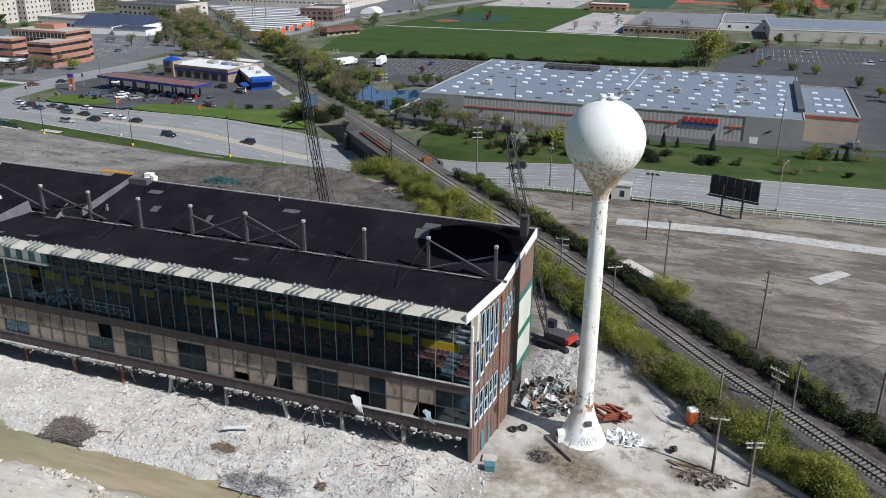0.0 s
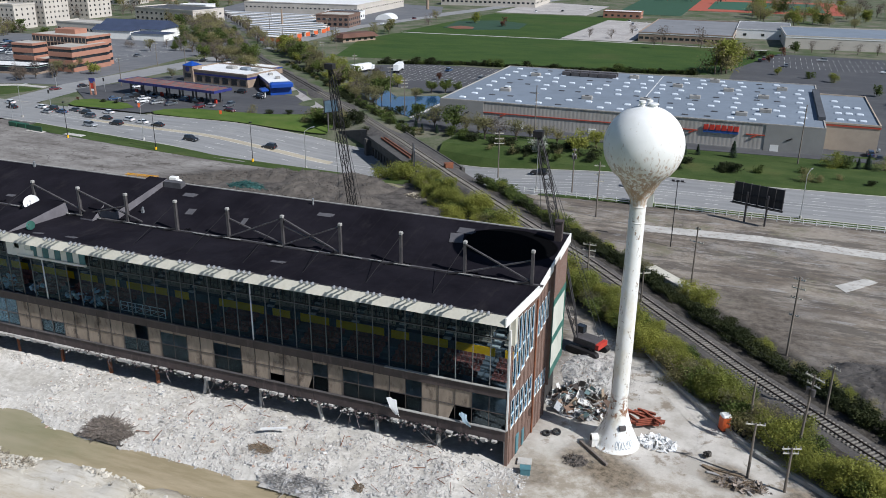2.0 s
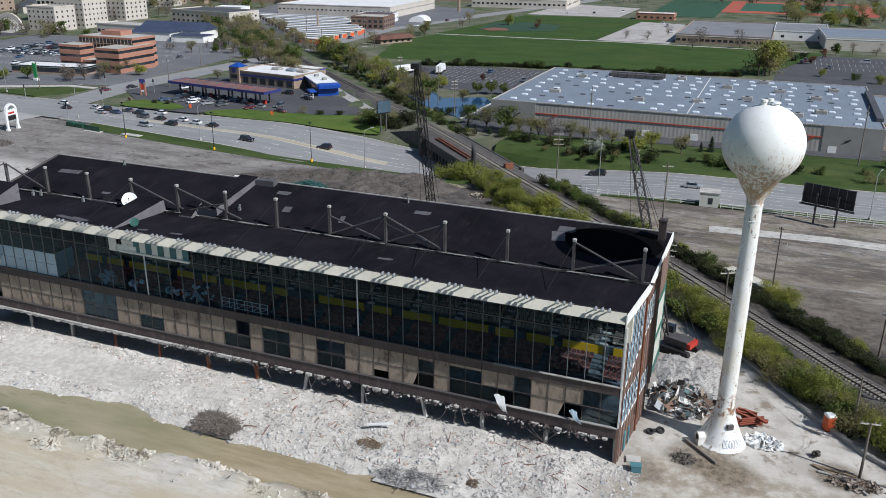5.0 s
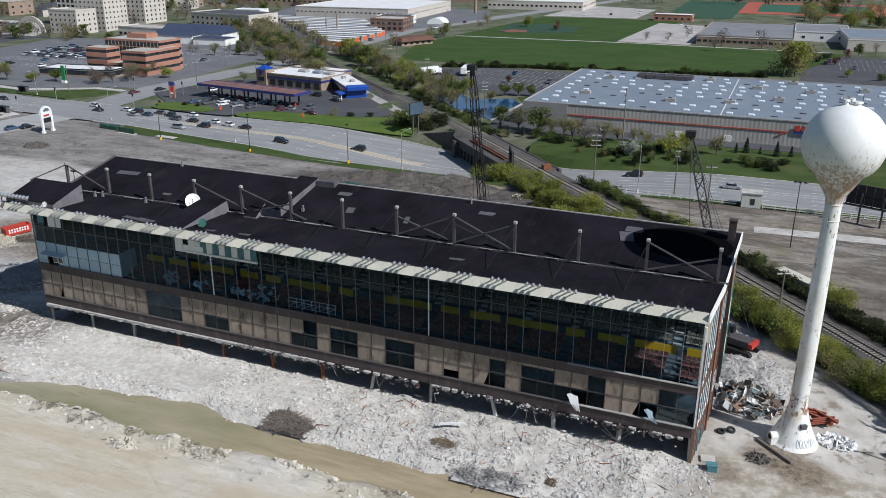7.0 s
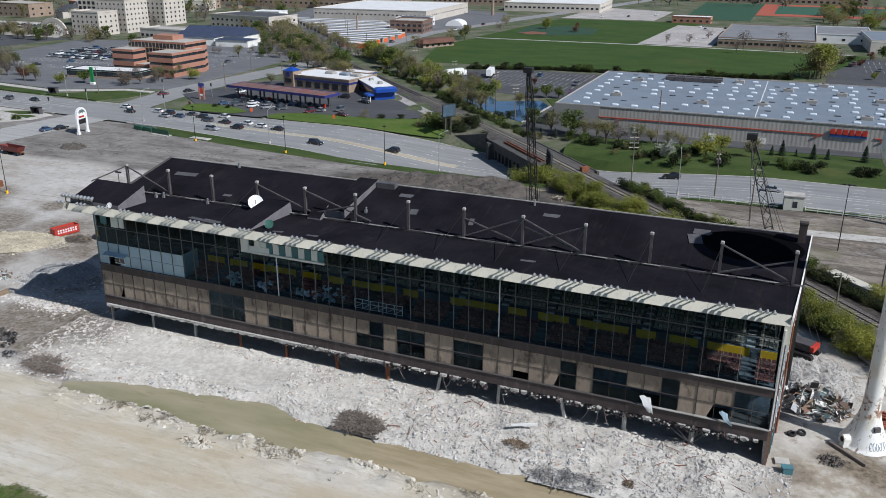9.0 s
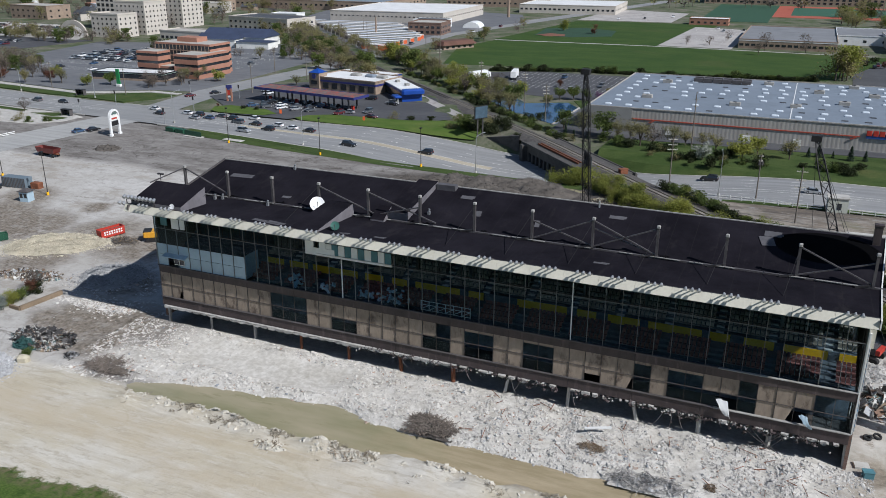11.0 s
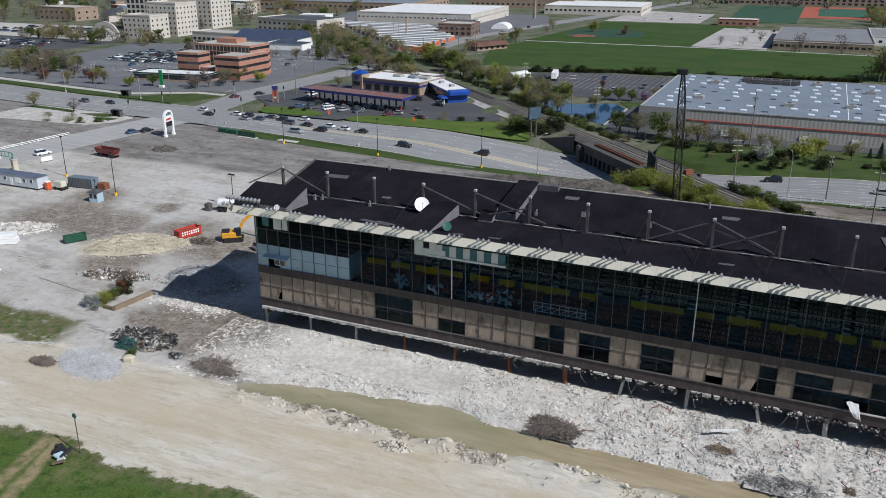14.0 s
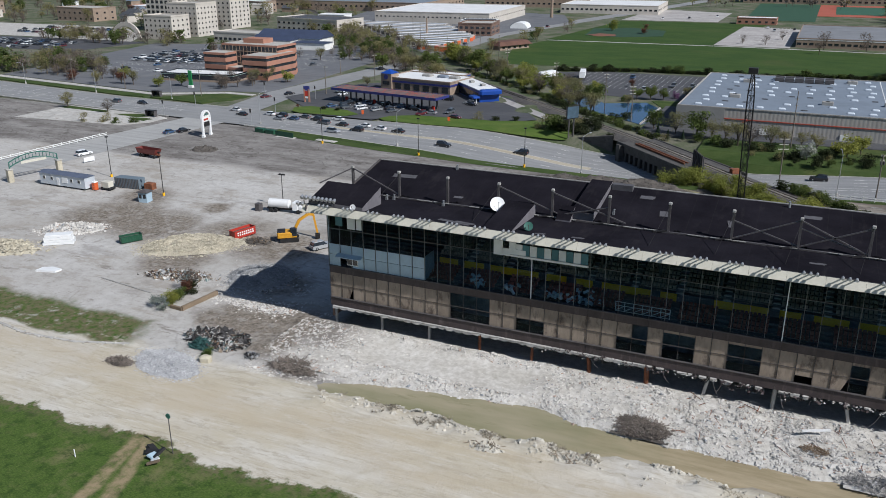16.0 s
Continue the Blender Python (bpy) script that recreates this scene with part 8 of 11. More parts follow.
def semi(at, rz, cab="white", label="white box semi-trailer parked on asphalt"):
    s = thing("semi_trailer", label, "truck", at, rz, "parked trucks")
    m = Mesh()
    m.chamfer((-1.5, 0, 2.6), (11.5, 2.5, 2.8), 0.06)
    part("box", m, M_WHITE, s)
    m = Mesh()
    m.chamfer((5.6, 0, 1.75), (2.0, 2.4, 2.5), 0.25)
    part("cab", m, PAINTS[cab], s)
    m = Mesh()
    m.box((0, 0, 1.0), (13, 1.2, 0.3))
    part("chassis", m, M_STEEL_DARK, s)
    for x in (5.4, -4.8, -6.0, 2.8):
        for sy in (-1, 1):
            m = Mesh()
            m.cyl((x, sy * 0.75, 0.5), (x, sy * 1.2, 0.5), 0.5, n=12)
            part("wheel", m, M_TYRE, s)
    return s


semi((-176.0, 352.5, 0.05), 70)
semi((-162.0, 362.0, 0.05), 102)

# machines and cabins in the western lot
t = thing("tanker_truck", "white water tanker truck with grey chassis", "truck", (-170.5, 128.6, 0), 10)
m = Mesh()
m.cyl((-3.4, 0, 2.0), (1.6, 0, 2.0), 1.05, n=20)
part("tank", m, M_WHITE, t)
m = Mesh()
m.chamfer((3.4, 0, 1.75), (1.5, 2.2, 2.0), 0.2)
m.chamfer((4.7, 0, 1.3), (1.4, 1.9, 1.1), 0.2)
cab = part("cab", m, M_WHITE, t)
m = Mesh()
m.box((4.05, 0, 2.15), (0.3, 1.9, 0.7))
part("windscreen", m, M_GLASS_DARK, cab)
m = Mesh()
m.box((0.6, 0, 0.8), (9.2, 1.0, 0.35))
part("chassis", m, M_STEEL_DARK, t)
for x in (4.2, -1.6, -2.8):
    for sy in (-1, 1):
        m = Mesh()
        m.cyl((x, sy * 0.7, 0.5), (x, sy * 1.15, 0.5), 0.5, n=12)
        part("wheel", m, M_TYRE, t)
m = Mesh()
m.chamfer((0, 0, 0.9), (1.4, 1.4, 1.8), 0.1)
solid("generator", m, M_STEEL, "grey boxed generator beside the tanker", "generator", (-176.4, 127.0, 0))

t = thing("dump_truck", "old red dump trailer with open bed", "truck", (-239.0, 158.0, 0), -5)
m = Mesh()
m.add([(-3.6, -1.2, 1.2), (3.4, -1.2, 1.2), (3.4, 1.2, 1.2), (-3.6, 1.2, 1.2), (-4.2, -1.3, 2.7), (4.2, -1.3, 2.7), (4.2, 1.3, 2.7), (-4.2, 1.3, 2.7)], [(0, 3, 2, 1), (0, 1, 5, 4), (1, 2, 6, 5), (2, 3, 7, 6), (3, 0, 4, 7)])
part("bed", m, surf("maroon_paint", (0.16, 0.035, 0.03), 0.5, var=0.2, big=0.8), t)
m = Mesh()
m.box((0, 0, 1.0), (8.4, 1.0, 0.3))
part("chassis", m, M_RUST, t)
for x in (-2.8, -1.6, 3.0):
    for sy in (-1, 1):
        m = Mesh()
        m.cyl((x, sy * 0.7, 0.5), (x, sy * 1.15, 0.5), 0.5, n=12)
        part("wheel", m, M_TYRE, t)

M_CABIN = surf("grey_cabin", (0.50, 0.53, 0.56), 0.6, var=0.08, big=0.5)
M_CABIN_ROOF = surf("blue_grey_roof", (0.10, 0.12, 0.17), 0.7, var=0.15, big=0.5)
t = thing("office_trailer", "long grey site office trailer with dark roof", "office trailer", (-235.5, 124.4, 0), 0)
m = Mesh()
m.box((0, 0, 1.9), (16.0, 3.4, 2.9))
part("body", m, M_CABIN, t)
m = Mesh()
m.profile([(-1.9, 3.35), (1.9, 3.35), (0, 3.85)], -8.2, 8.2)
part("roof", m, M_CABIN_ROOF, t)
for x in (-6.3, -3.6, 3.4, 6.0):
    m = Mesh()
    m.box((x, -1.72, 2.2), (0.9, 0.06, 1.0))
    w = part("window", m, M_FASCIA_WHITE, t)
    m = Mesh()
    m.box((x, -1.76, 2.2), (0.7, 0.04, 0.8))
    part("pane", m, M_GLASS_DARK, w)
m = Mesh()
m.box((-1.4, -1.73, 1.5), (0.95, 0.08, 2.1))
part("door", m, M_WHITE, t)
m = Mesh()
m.box((1.0, -1.74, 2.1), (2.0, 0.05, 1.5))
part("notice_board", m, M_WHITE, t)
for x in (-6, 0, 6):
    m = Mesh()
    m.box((x, 0, 0.22), (0.5, 2.8, 0.46))
    part("skid", m, M_STEEL_DARK, t)
t = thing("storage_container", "grey-blue steel storage container", "container", (-219.6, 130.2, 0), 5)
m = Mesh()
m.box((0, 0, 1.4), (7.6, 2.6, 2.6))
part("shell", m, surf("container_blue", (0.14, 0.18, 0.21), 0.6, var=0.15), t)
for k in range(16):
    m = Mesh()
    m.box((-3.6 + k * 0.48, -1.33, 1.4), (0.2, 0.07, 2.4))
    part("rib", m, M_STEEL, t)
m = Mesh()
m.box((0, 0, 0.06), (7.6, 2.6, 0.12))
part("skid", m, M_STEEL_DARK, t)
m = Mesh()
m.chamfer((0, 0, 0.8), (2.6, 1.8, 1.6), 0.1)
solid("skip", m, M_RUST, "rusty brown steel skip beside the container", "skip", (-213.6, 131.0, 0), 5)
t = thing("ticket_booth", "small pale blue ticket booth with grey roof", "booth", (-206.6, 121.8, 0), 8)
m = Mesh()
m.box((0, 0, 1.25), (2.4, 2.2, 2.5))
part("cabin", m, M_BLUEBOARD, t)
m = Mesh()
m.prism([(-1.5, -1.4), (1.5, -1.4), (1.5, 1.4), (-1.5, 1.4)], 2.5, 2.65, bottom=True)
m.add([(-1.5, -1.4, 2.65), (1.5, -1.4, 2.65), (1.5, 1.4, 2.65), (-1.5, 1.4, 2.65), (0, 0, 3.3)], [(0, 1, 4), (1, 2, 4), (2, 3, 4), (3, 0, 4)])
part("roof", m, M_STEEL, t)
for x in (-0.6, 0.6):
    m = Mesh()
    m.box((x, -1.12, 1.55), (0.8, 0.05, 1.0))
    part("window", m, M_GLASS_DARK, t)
t = thing("light_plant", "beige towed machine with dark wheels", "generator", (-223.2, 126.0, 0), 0)
m = Mesh()
m.chamfer((0, 0, 1.5), (2.6, 1.8, 1.6), 0.12)
part("housing", m, M_FASCIA, t)
m = Mesh()
m.box((0, 0, 0.55), (3.6, 1.2, 0.3))
for x in (-1.0, 1.2):
    m.cyl((x, -1.0, 0.45), (x, 1.0, 0.45), 0.45, n=12)
part("running_gear", m, M_BLACK, t)

# welcome arch at the corner: white posts and arched head with dark board
t = thing("arch_sign", "tall white arched entrance sign with a dark message board", "sign", (-242.4, 188.6, 0), 98)
t.scale = (0.74, 0.74, 0.74)
for s in (-3.0, 3.0):
    m = Mesh()
    m.chamfer((s, 0, 4.2), (1.1, 0.9, 8.4), 0.1)
    leg = part("leg", m, M_WHITE, t)
    m = Mesh()
    m.chamfer((s, 0, 0.4), (1.6, 1.3, 0.8), 0.1)
    part("plinth", m, M_WHITE, leg)
m = Mesh()
prev = None
for k in range(13):
    a = math.pi * k / 12
    q = (3.0 * math.cos(a), 0, 8.2 + 3.0 * math.sin(a))
    if prev:
        m.bar(prev, q, 1.0, 0.9)
    prev = q
part("arch", m, M_WHITE, t)
m = Mesh()
m.prism([(-2.5, -0.15), (2.5, -0.15), (2.5, 0.15), (-2.5, 0.15)], 6.6, 9.2, bottom=True)
part("sign_panel", m, M_FASCIA_WHITE, t)
m = Mesh()
m.box((0, 0, 7.5), (3.6, 0.4, 0.8))
part("red_word_bar", m, M_REDPAINT, t)
m = Mesh()
m.box((0, 0, 5.3), (4.9, 0.5, 1.9))
part("message_board", m, M_STEEL_DARK, t)
m = Mesh()
for k in range(7):
    a = radians(30 + 20 * k)
    m.bar((0.8 * math.cos(a), -0.2, 8.6 + 0.8 * math.sin(a)), (2.2 * math.cos(a), -0.2, 8.6 + 2.2 * math.sin(a)), 0.12)
part("fan_ornament", m, M_GREEN_TRIM, t)
# green arched gate over the lot entrance
t = thing("entrance_gate", "green arched lattice gate sign between stone piers", "gate", (-251.0, 127.6, 0), 76)
for s in (-6.8, 6.8):
    m = Mesh()
    m.chamfer((s, 0, 1.7), (1.4, 1.4, 3.4), 0.1)
    pier = part("pier", m, M_RUBBLE_TAN, t)
    m = Mesh()
    m.chamfer((s, 0, 3.55), (1.7, 1.7, 0.3), 0.08)
    part("cap", m, M_CONC, pier)
for r, name in ((0.0, "lower_chord"), (1.3, "upper_chord")):
    m = Mesh()
    prev = None
    for k in range(15):
        u = k / 14 * 2 - 1
        q = (6.6 * u, 0, 4.0 + r + 1.6 * (1 - u * u))
        if prev:
            m.bar(prev, q, 0.22)
        prev = q
    part(name, m, M_GREEN_TRIM, t)
for k in range(15):
    u = k / 14 * 2 - 1
    m = Mesh()
    m.bar((6.6 * u, 0, 4.0 + 1.6 * (1 - u * u)), (6.6 * u, 0, 5.3 + 1.6 * (1 - u * u)), 0.12)
    part("strut", m, M_GREEN_TRIM, t)
for s in (-6.6, 6.6):
    m = Mesh()
    m.bar((s, 0, 3.6), (s, 0, 5.4), 0.25)
    part("stanchion", m, M_GREEN_TRIM, t)
m = Mesh()
m.box((0, -0.25, 4.75), (7.0, 0.06, 0.7))
part("sign_band", m, M_FASCIA, t)
m = Mesh()
m.box((0, 0, 0.9), (3.4, 0.1, 1.3))
m.box((-1.5, 0, 0.4), (0.1, 0.1, 0.8))
m.box((1.5, 0, 0.4), (0.1, 0.1, 0.8))
solid("banner", m, M_WHITE, "white banner board beside the side street", "banner", (-250.6, 146.0, 0), 78)

# gate house by the eastern fence
t = thing("gate_house", "small white flat-roofed gate house by the fence", "hut", (-23.8, 193.6, 0), 4)
m = Mesh()
m.box((0, 0, 1.7), (4.4, 3.4, 3.4))
part("wall_shell", m, M_STUCCO, t)
m = Mesh()
m.box((0, 0, 3.5), (4.8, 3.8, 0.25))
part("roof", m, M_CONC, t)
m = Mesh()
m.box((0.3, -1.72, 1.5), (1.0, 0.06, 1.5))
part("window", m, M_GLASS_DARK, t)

# junk and post by the infield
p = thing("marker_pole", "thin pole with a round green marker", "pole", (-125.3, 39.5, 0))
m = Mesh()
m.cyl((0, 0, -0.2), (0, 0, 5.1), 0.06, n=8)
part("shaft", m, M_STEEL, p)
m = Mesh()
m.cyl((0, -0.05, 5.35), (0, 0.05, 5.35), 0.35, n=16)
part("disc", m, M_GREEN_TRIM, p)
j = thing("junk_heap", "heap of dark framed signs and white boards on the turf", "junk", (-126.6, 37.8, 0), -20)
for k, (x, y, s, mat) in enumerate(((-2.2, 0.8, (1.2, 0.9, 0.12), M_BLACK), (-1.2, 0.3, (1.6, 1.0, 0.15), M_STEEL_DARK), (-0.2, -0.1, (1.4, 0.9, 0.2), M_BLUEBOARD), (0.9, -0.4, (1.1, 0.9, 0.15), M_WHITE), (1.4, -0.9, (1.6, 0.4, 0.2), M_WOOD_SCRAP), (0.2, 0.5, (1.8, 0.5, 0.3), M_STEEL_DARK))):
    m = Mesh()
    m.box((x, y, 0.25 + 0.08 * k), s, tilt=Euler((0.3 * (k % 3 - 1), 0.25, k)).to_matrix())
    part("board", m, mat, j)
m = Mesh()
m.box((0, 0, 0.55), (0.1, 0.1, 1.1))
solid("stake", m, M_WHITE, "short white stake in the grass", "stake", (-135.8, 34.0, 0))

# low curved grass island and rail west of the stand
m = Mesh()
pts = [(-196, 63.0), (-181, 58.0), (-171, 56.4), (-161, 57.4), (-152.5, 60.4)]
ribbon(m, pts, -0.25, 0.25, 0.12, raise_to=0, thick=0.2)
rng = random.Random(8)
for _ in range(40):
    x = rng.uniform(-180, -153)
    m.rock((x, lerp_line(pts, x) + rng.uniform(-0.6, 0.3), 0.1), rng.uniform(0.1, 0.3), rng)
solid("track_kerb", m, M_CONC, "broken pale kerb along the grass island", "kerb", kind="structure")
# stone-edged planter
m = Mesh()
m.bar((-153.6, 73.8, 0.4), (-152.6, 82.0, 0.4), 0.45, 0.8)
m.bar((-156.2, 74.0, 0.3), (-153.6, 73.8, 0.3), 0.4, 0.6)
solid("planter_wall", m, M_WOOD_SCRAP, "low tan stone planter wall", "wall")
for (x0, y0), (x1, y1) in (((-178, 79.5), (-164, 77.6)),):
    m = Mesh()
    m.bar((x0, y0, 0.06), (x1, y1, 0.06), 0.22, 0.12)
    solid("wheel_stop", m, M_CONC_GREY, "long low broken kerb strip on paving", "kerb", kind="structure")

# ---- buildings and lots past the boulevard ----
M_ROOF_GREY = surf("pale_membrane_roof", (0.185, 0.219, 0.262), 0.75, var=0.10, big=0.06, fine=1.0, stain=(0.150, 0.178, 0.212), stain_at=(0.5, 0.75))
M_ROOF_WHITE = surf("white_roof", (0.70, 0.70, 0.69), 0.7, var=0.1, big=0.1)
M_ROOF_TAN = surf("gravel_roof", (0.42, 0.40, 0.36), 0.9, var=0.15, big=0.15)
M_ROOF_PALE = surf("blue_grey_roof", (0.42, 0.46, 0.51), 0.7, var=0.1, big=0.1)
M_ROOF_MID = surf("mid_grey_roof", (0.20, 0.205, 0.215), 0.85, var=0.15, big=0.1)
M_ROOF_DARK = surf("dark_roof", (0.07, 0.075, 0.085), 0.85, var=0.2, big=0.2)
def ribbed_wall():
    """Beige ribbed cladding with broad lighter and darker lengths."""
    w = Web("ribbed_beige_wall")
    x, y, z = w.xyz()
    rib = w.math("ABSOLUTE", w.math("SUBTRACT", w.math("FRACT", w.math("DIVIDE", w.math("ADD", x, y), 1.25)), 0.5))
    col = w.mix(w.ramp(w.noise(0.2, 5, 0.6, stretch=(1.5, 1.5, 0.3)), (0.35, 0), (0.65, 1)), (0.345, 0.322, 0.292), (0.415, 0.390, 0.355))
    col = w.mix(w.ramp(rib, (0.16, 0.0), (0.24, 0.26)), col, (0.245, 0.228, 0.208))
    w.bump(rib, 0.5, 0.15)
    return w.done(col, 0.7, 0, 0.4)


M_STORE_WALL = ribbed_wall()
M_STORE_GREY = surf("ribbed_grey_wall", (0.27, 0.265, 0.25), 0.75, var=0.1, big=0.2)
M_STORE_RED = surf("red_stripe", (0.42, 0.075, 0.045), 0.55, var=0.1)
M_STORE_BLUE = surf("blue_band", (0.03, 0.085, 0.28), 0.5, var=0.1)
M_PINK_BRICK = surf("pink_brick", (0.375, 0.185, 0.128), 0.85, var=0.12, big=0.15)
M_CREAM = surf("cream_render", (0.52, 0.475, 0.42), 0.85, var=0.10, big=0.12, stain=(0.42, 0.38, 0.32), stain_at=(0.6, 0.8))
M_BRICK_TAN = surf("tan_brick", (0.30, 0.225, 0.17), 0.85, var=0.15, big=0.3)
M_ENTRY = surf("beige_block", (0.42, 0.345, 0.27), 0.85, var=0.1, big=0.3)
M_CANOPY_BLUE = surf("dark_blue_fascia", (0.035, 0.04, 0.17), 0.4, var=0.1)
M_BLUE = surf("bright_blue_panel", (0.012, 0.06, 0.30), 0.35, var=0.12)
M_SKYLIGHT = surf("skylight_dome", (0.62, 0.67, 0.72), 0.3, var=0.05)
M_CANOPY_TOP = surf("canopy_top", (0.17, 0.12, 0.11), 0.7, var=0.3, big=0.4, stain=(0.34, 0.07, 0.05), stain_at=(0.52, 0.6), stretch=(1.2, 0.25, 1))

M_LOT_PALE = surf("worn_pale_lot", (0.40, 0.375, 0.355), 0.9, var=0.18, big=0.06, fine=1.0, stain=(0.26, 0.24, 0.225), stain_at=(0.52, 0.66))
# lots and lawns as level sheets
flat("store_lane", [(-112, 246.5), (60, 257.0), (60, 260.0), (-102, 259.9), (-105, 300), (-112, 300)], M_ASPHALT, 0.82, "dark asphalt lane round the store", "road")
flat("store_lot", [(18, 262), (140, 262), (140, 500), (68, 505), (6, 508), (-14, 440), (-16, 345), (18, 345)], M_ASPHALT, 0.05, "grey asphalt parking lot beside the store", "parking lot")
flat("pond_lot", [(-150.4, 321.6), (-124, 316), (-103, 318), (-103, 388.5), (-163, 388), (-185, 372), (-181, 340)], M_ASPHALT, 0.05, "dark asphalt parking lot with white bay lines", "parking lot")
flat("green_field", [(-214, 396), (-26, 412), (-13, 442), (7, 510), (10, 520), (-112, 524), (-229, 519), (-236, 470)], M_GRASS_FIELD, 0.05, "large mown green playing field", "grass")
flat("far_lawn", [(-232, 523), (-112, 528), (-104, 700), (-218, 690)], M_GRASS_FIELD, 0.05, "wide green lawn of a town park", "grass")
flat("field_path", [(-230, 519.5), (-112, 524.5), (0, 520), (0, 522.4), (-112, 527), (-230, 522)], M_CONC, 0.07, "pale concrete path along the field", "path")
flat("far_lot", [(-124, 530), (-79, 530), (-77, 660), (-119, 672)], M_LOT_PALE, 0.09, "pale concrete parking lot by the school", "parking lot")
flat("far_lot", [(-221, 701), (-143, 705), (-143, 810), (-217, 838)], M_LOT_PALE, 0.05, "pale concrete parking lot beyond the lawn", "parking lot")
drape("station_lot", [(-262, 262), (-243.8, 247), (-232, 234), (-205, 233.5), (-199, 244), (-162, 244.4), (-150, 257), (-171, 290), (-222, 330), (-250, 305)], M_ASPHALT, 0.24, "dark asphalt forecourt of the car wash", "parking lot")
lawn = [(-203.5, 236.5), (-200, 233.6), (-184, 233.0), (-152, 234.5), (-133, 236.5), (-131, 250), (-150, 254), (-164, 248.5), (-194, 247), (-202, 242)]
drape("kerb_lawn", lawn, M_GRASS_BRIGHT, 0.34, "bright green lawn before the car wash", "grass")
drape("kerb_lawn", [(-241, 236), (-236, 233.8), (-217, 235.2), (-214, 240), (-222, 245.5), (-240, 247.5), (-244.5, 243)], M_GRASS_BRIGHT, 0.36, "bright green corner lawn island", "grass")
drape("gravel_lane", [(-141.5, 257.5), (-144.5, 255.5), (-196, 308), (-241, 353), (-254, 368), (-251, 370), (-236, 354)], M_LOT_PALE, 0.30, "pale gravel lane beside the railway", "path")
flat("corner_lawn", [(-314, 239), (-285, 236.8), (-277, 246), (-276, 257.5), (-292, 258)], M_GRASS, 0.12, "green corner lawn at the crossing", "grass")
flat("side_lawn", [(-430, 251.5), (-330, 239), (-318, 239.5), (-318, 244), (-430, 256)], M_GRASS, 0.06, "strip of grass along the far kerb", "grass")
flat("walk", [(-430, 257), (-318, 244.8), (-291, 259.5), (-277, 259.5), (-277, 262.5), (-292, 263), (-320, 248.5), (-430, 261)], M_CONC, 0.06, "pale concrete pavement along the boulevard", "pavement")
flat("corner_plot", [(-330, 186), (-283, 190), (-276, 198), (-276, 207), (-284, 209.5), (-330, 212)], M_CONC, 0.05, "cracked pale concrete corner plot", "parking lot")
for poly in ([(-330, 211), (-306, 209), (-305, 206), (-330, 207)], [(-300, 205), (-287, 203), (-283, 207), (-290, 209.5)], [(-290, 201), (-280, 199), (-279, 203), (-284, 203.5)]):
    flat("corner_lawn", poly, M_GRASS, 0.10, "small grass patch in the corner plot", "grass")
m = Mesh()
ribbon(m, [(-262, 232), (-268, 270), (-266, 310), (-262, 380), (-268, 440), (-273, 537), (-253, 658), (-225, 800), (-190, 1000)], -8, 8, 0.06, raise_to=0.0)
solid("road", m, M_ROAD, "grey concrete street running north from the crossing", "road", kind="structure")
flat("office_lot", [(-430, 262), (-320, 250), (-293, 265), (-276, 268), (-276, 300), (-285, 420), (-330, 440), (-460, 400)], M_ASPHALT_OLD_HAZED, 0.05, "grey asphalt office parking lot", "parking lot")
flat("hotel_lot", [(-640, 330), (-475, 350), (-470, 405), (-560, 400), (-640, 395)], M_ASPHALT, 0.05, "dark asphalt parking lot full of cars", "parking lot")
flat("tan_lot", [(-720, 400), (-567, 403), (-482, 403), (-500, 430), (-563, 482), (-720, 475)], M_CONC, 0.05, "pale tan gravel parking lot", "parking lot")
flat("industrial_yard", [(-440, 600), (-272, 420), (-278, 530), (-255, 660), (-280, 730), (-500, 800)], M_ASPHALT_OLD_HAZED, 0.04, "grey asphalt yard between storage sheds", "parking lot")
flat("sports_track", [(-70, 800), (60, 800), (60, 960), (-70, 960)], surf("red_track", (0.36, 0.09, 0.055), 0.9, var=0.1), 0.08, "red oval running track round turf", "sports field")
flat("sports_turf", [(-55, 825), (45, 825), (45, 935), (-55, 935)], surf("green_turf", (0.03, 0.10, 0.06), 0.9, var=0.1), 0.12, "green synthetic turf inside the track", "sports field")
flat("school_field", [(-125, 735), (-70, 735), (-70, 960), (-130, 960)], surf("dull_turf", (0.025, 0.075, 0.04), 0.9, var=0.1), 0.12, "dull green sports field by the school", "sports field")
flat("ball_diamond", [(-215, 560), (-188, 555), (-163, 572), (-168, 612), (-195, 628), (-222, 612)], surf("dark_turf", (0.022, 0.06, 0.032), 0.95, var=0.2), 0.09, "dark green ball field with worn turf", "sports field")

flat("infield_dirt", [(-214, 563), (-205, 556), (-193, 560), (-196, 572), (-208, 576)], surf("red_clay", (0.20, 0.085, 0.055), 0.95, var=0.2), 0.13, "worn red clay infield of the ball field", "sports field")

# pond
w = Web("sky_tinted_pond_water")
w.bump(w.noise(0.8, 3), 0.03, 0.05)
# blue base colour paints in the sky's reflection on the water
M_POND = w.done((0.018, 0.060, 0.135), 0.06, 0, 0.9)
m = Mesh()
pond = [(-160, 308), (-148, 296), (-134.4, 280), (-114, 264), (-110, 280), (-113, 296), (-121, 308), (-136, 300), (-150, 318), (-158, 323)]
m.prism(pond, -0.1, 0.12)
solid("pond", m, M_POND, "still dark blue retention pond by the store", "water", kind="structure")
m = Mesh()
m.prism([(-112.6, 262), (-104, 262), (-104, 316), (-120, 313), (-112.5, 297), (-109.6, 282)], 0, 0.16)
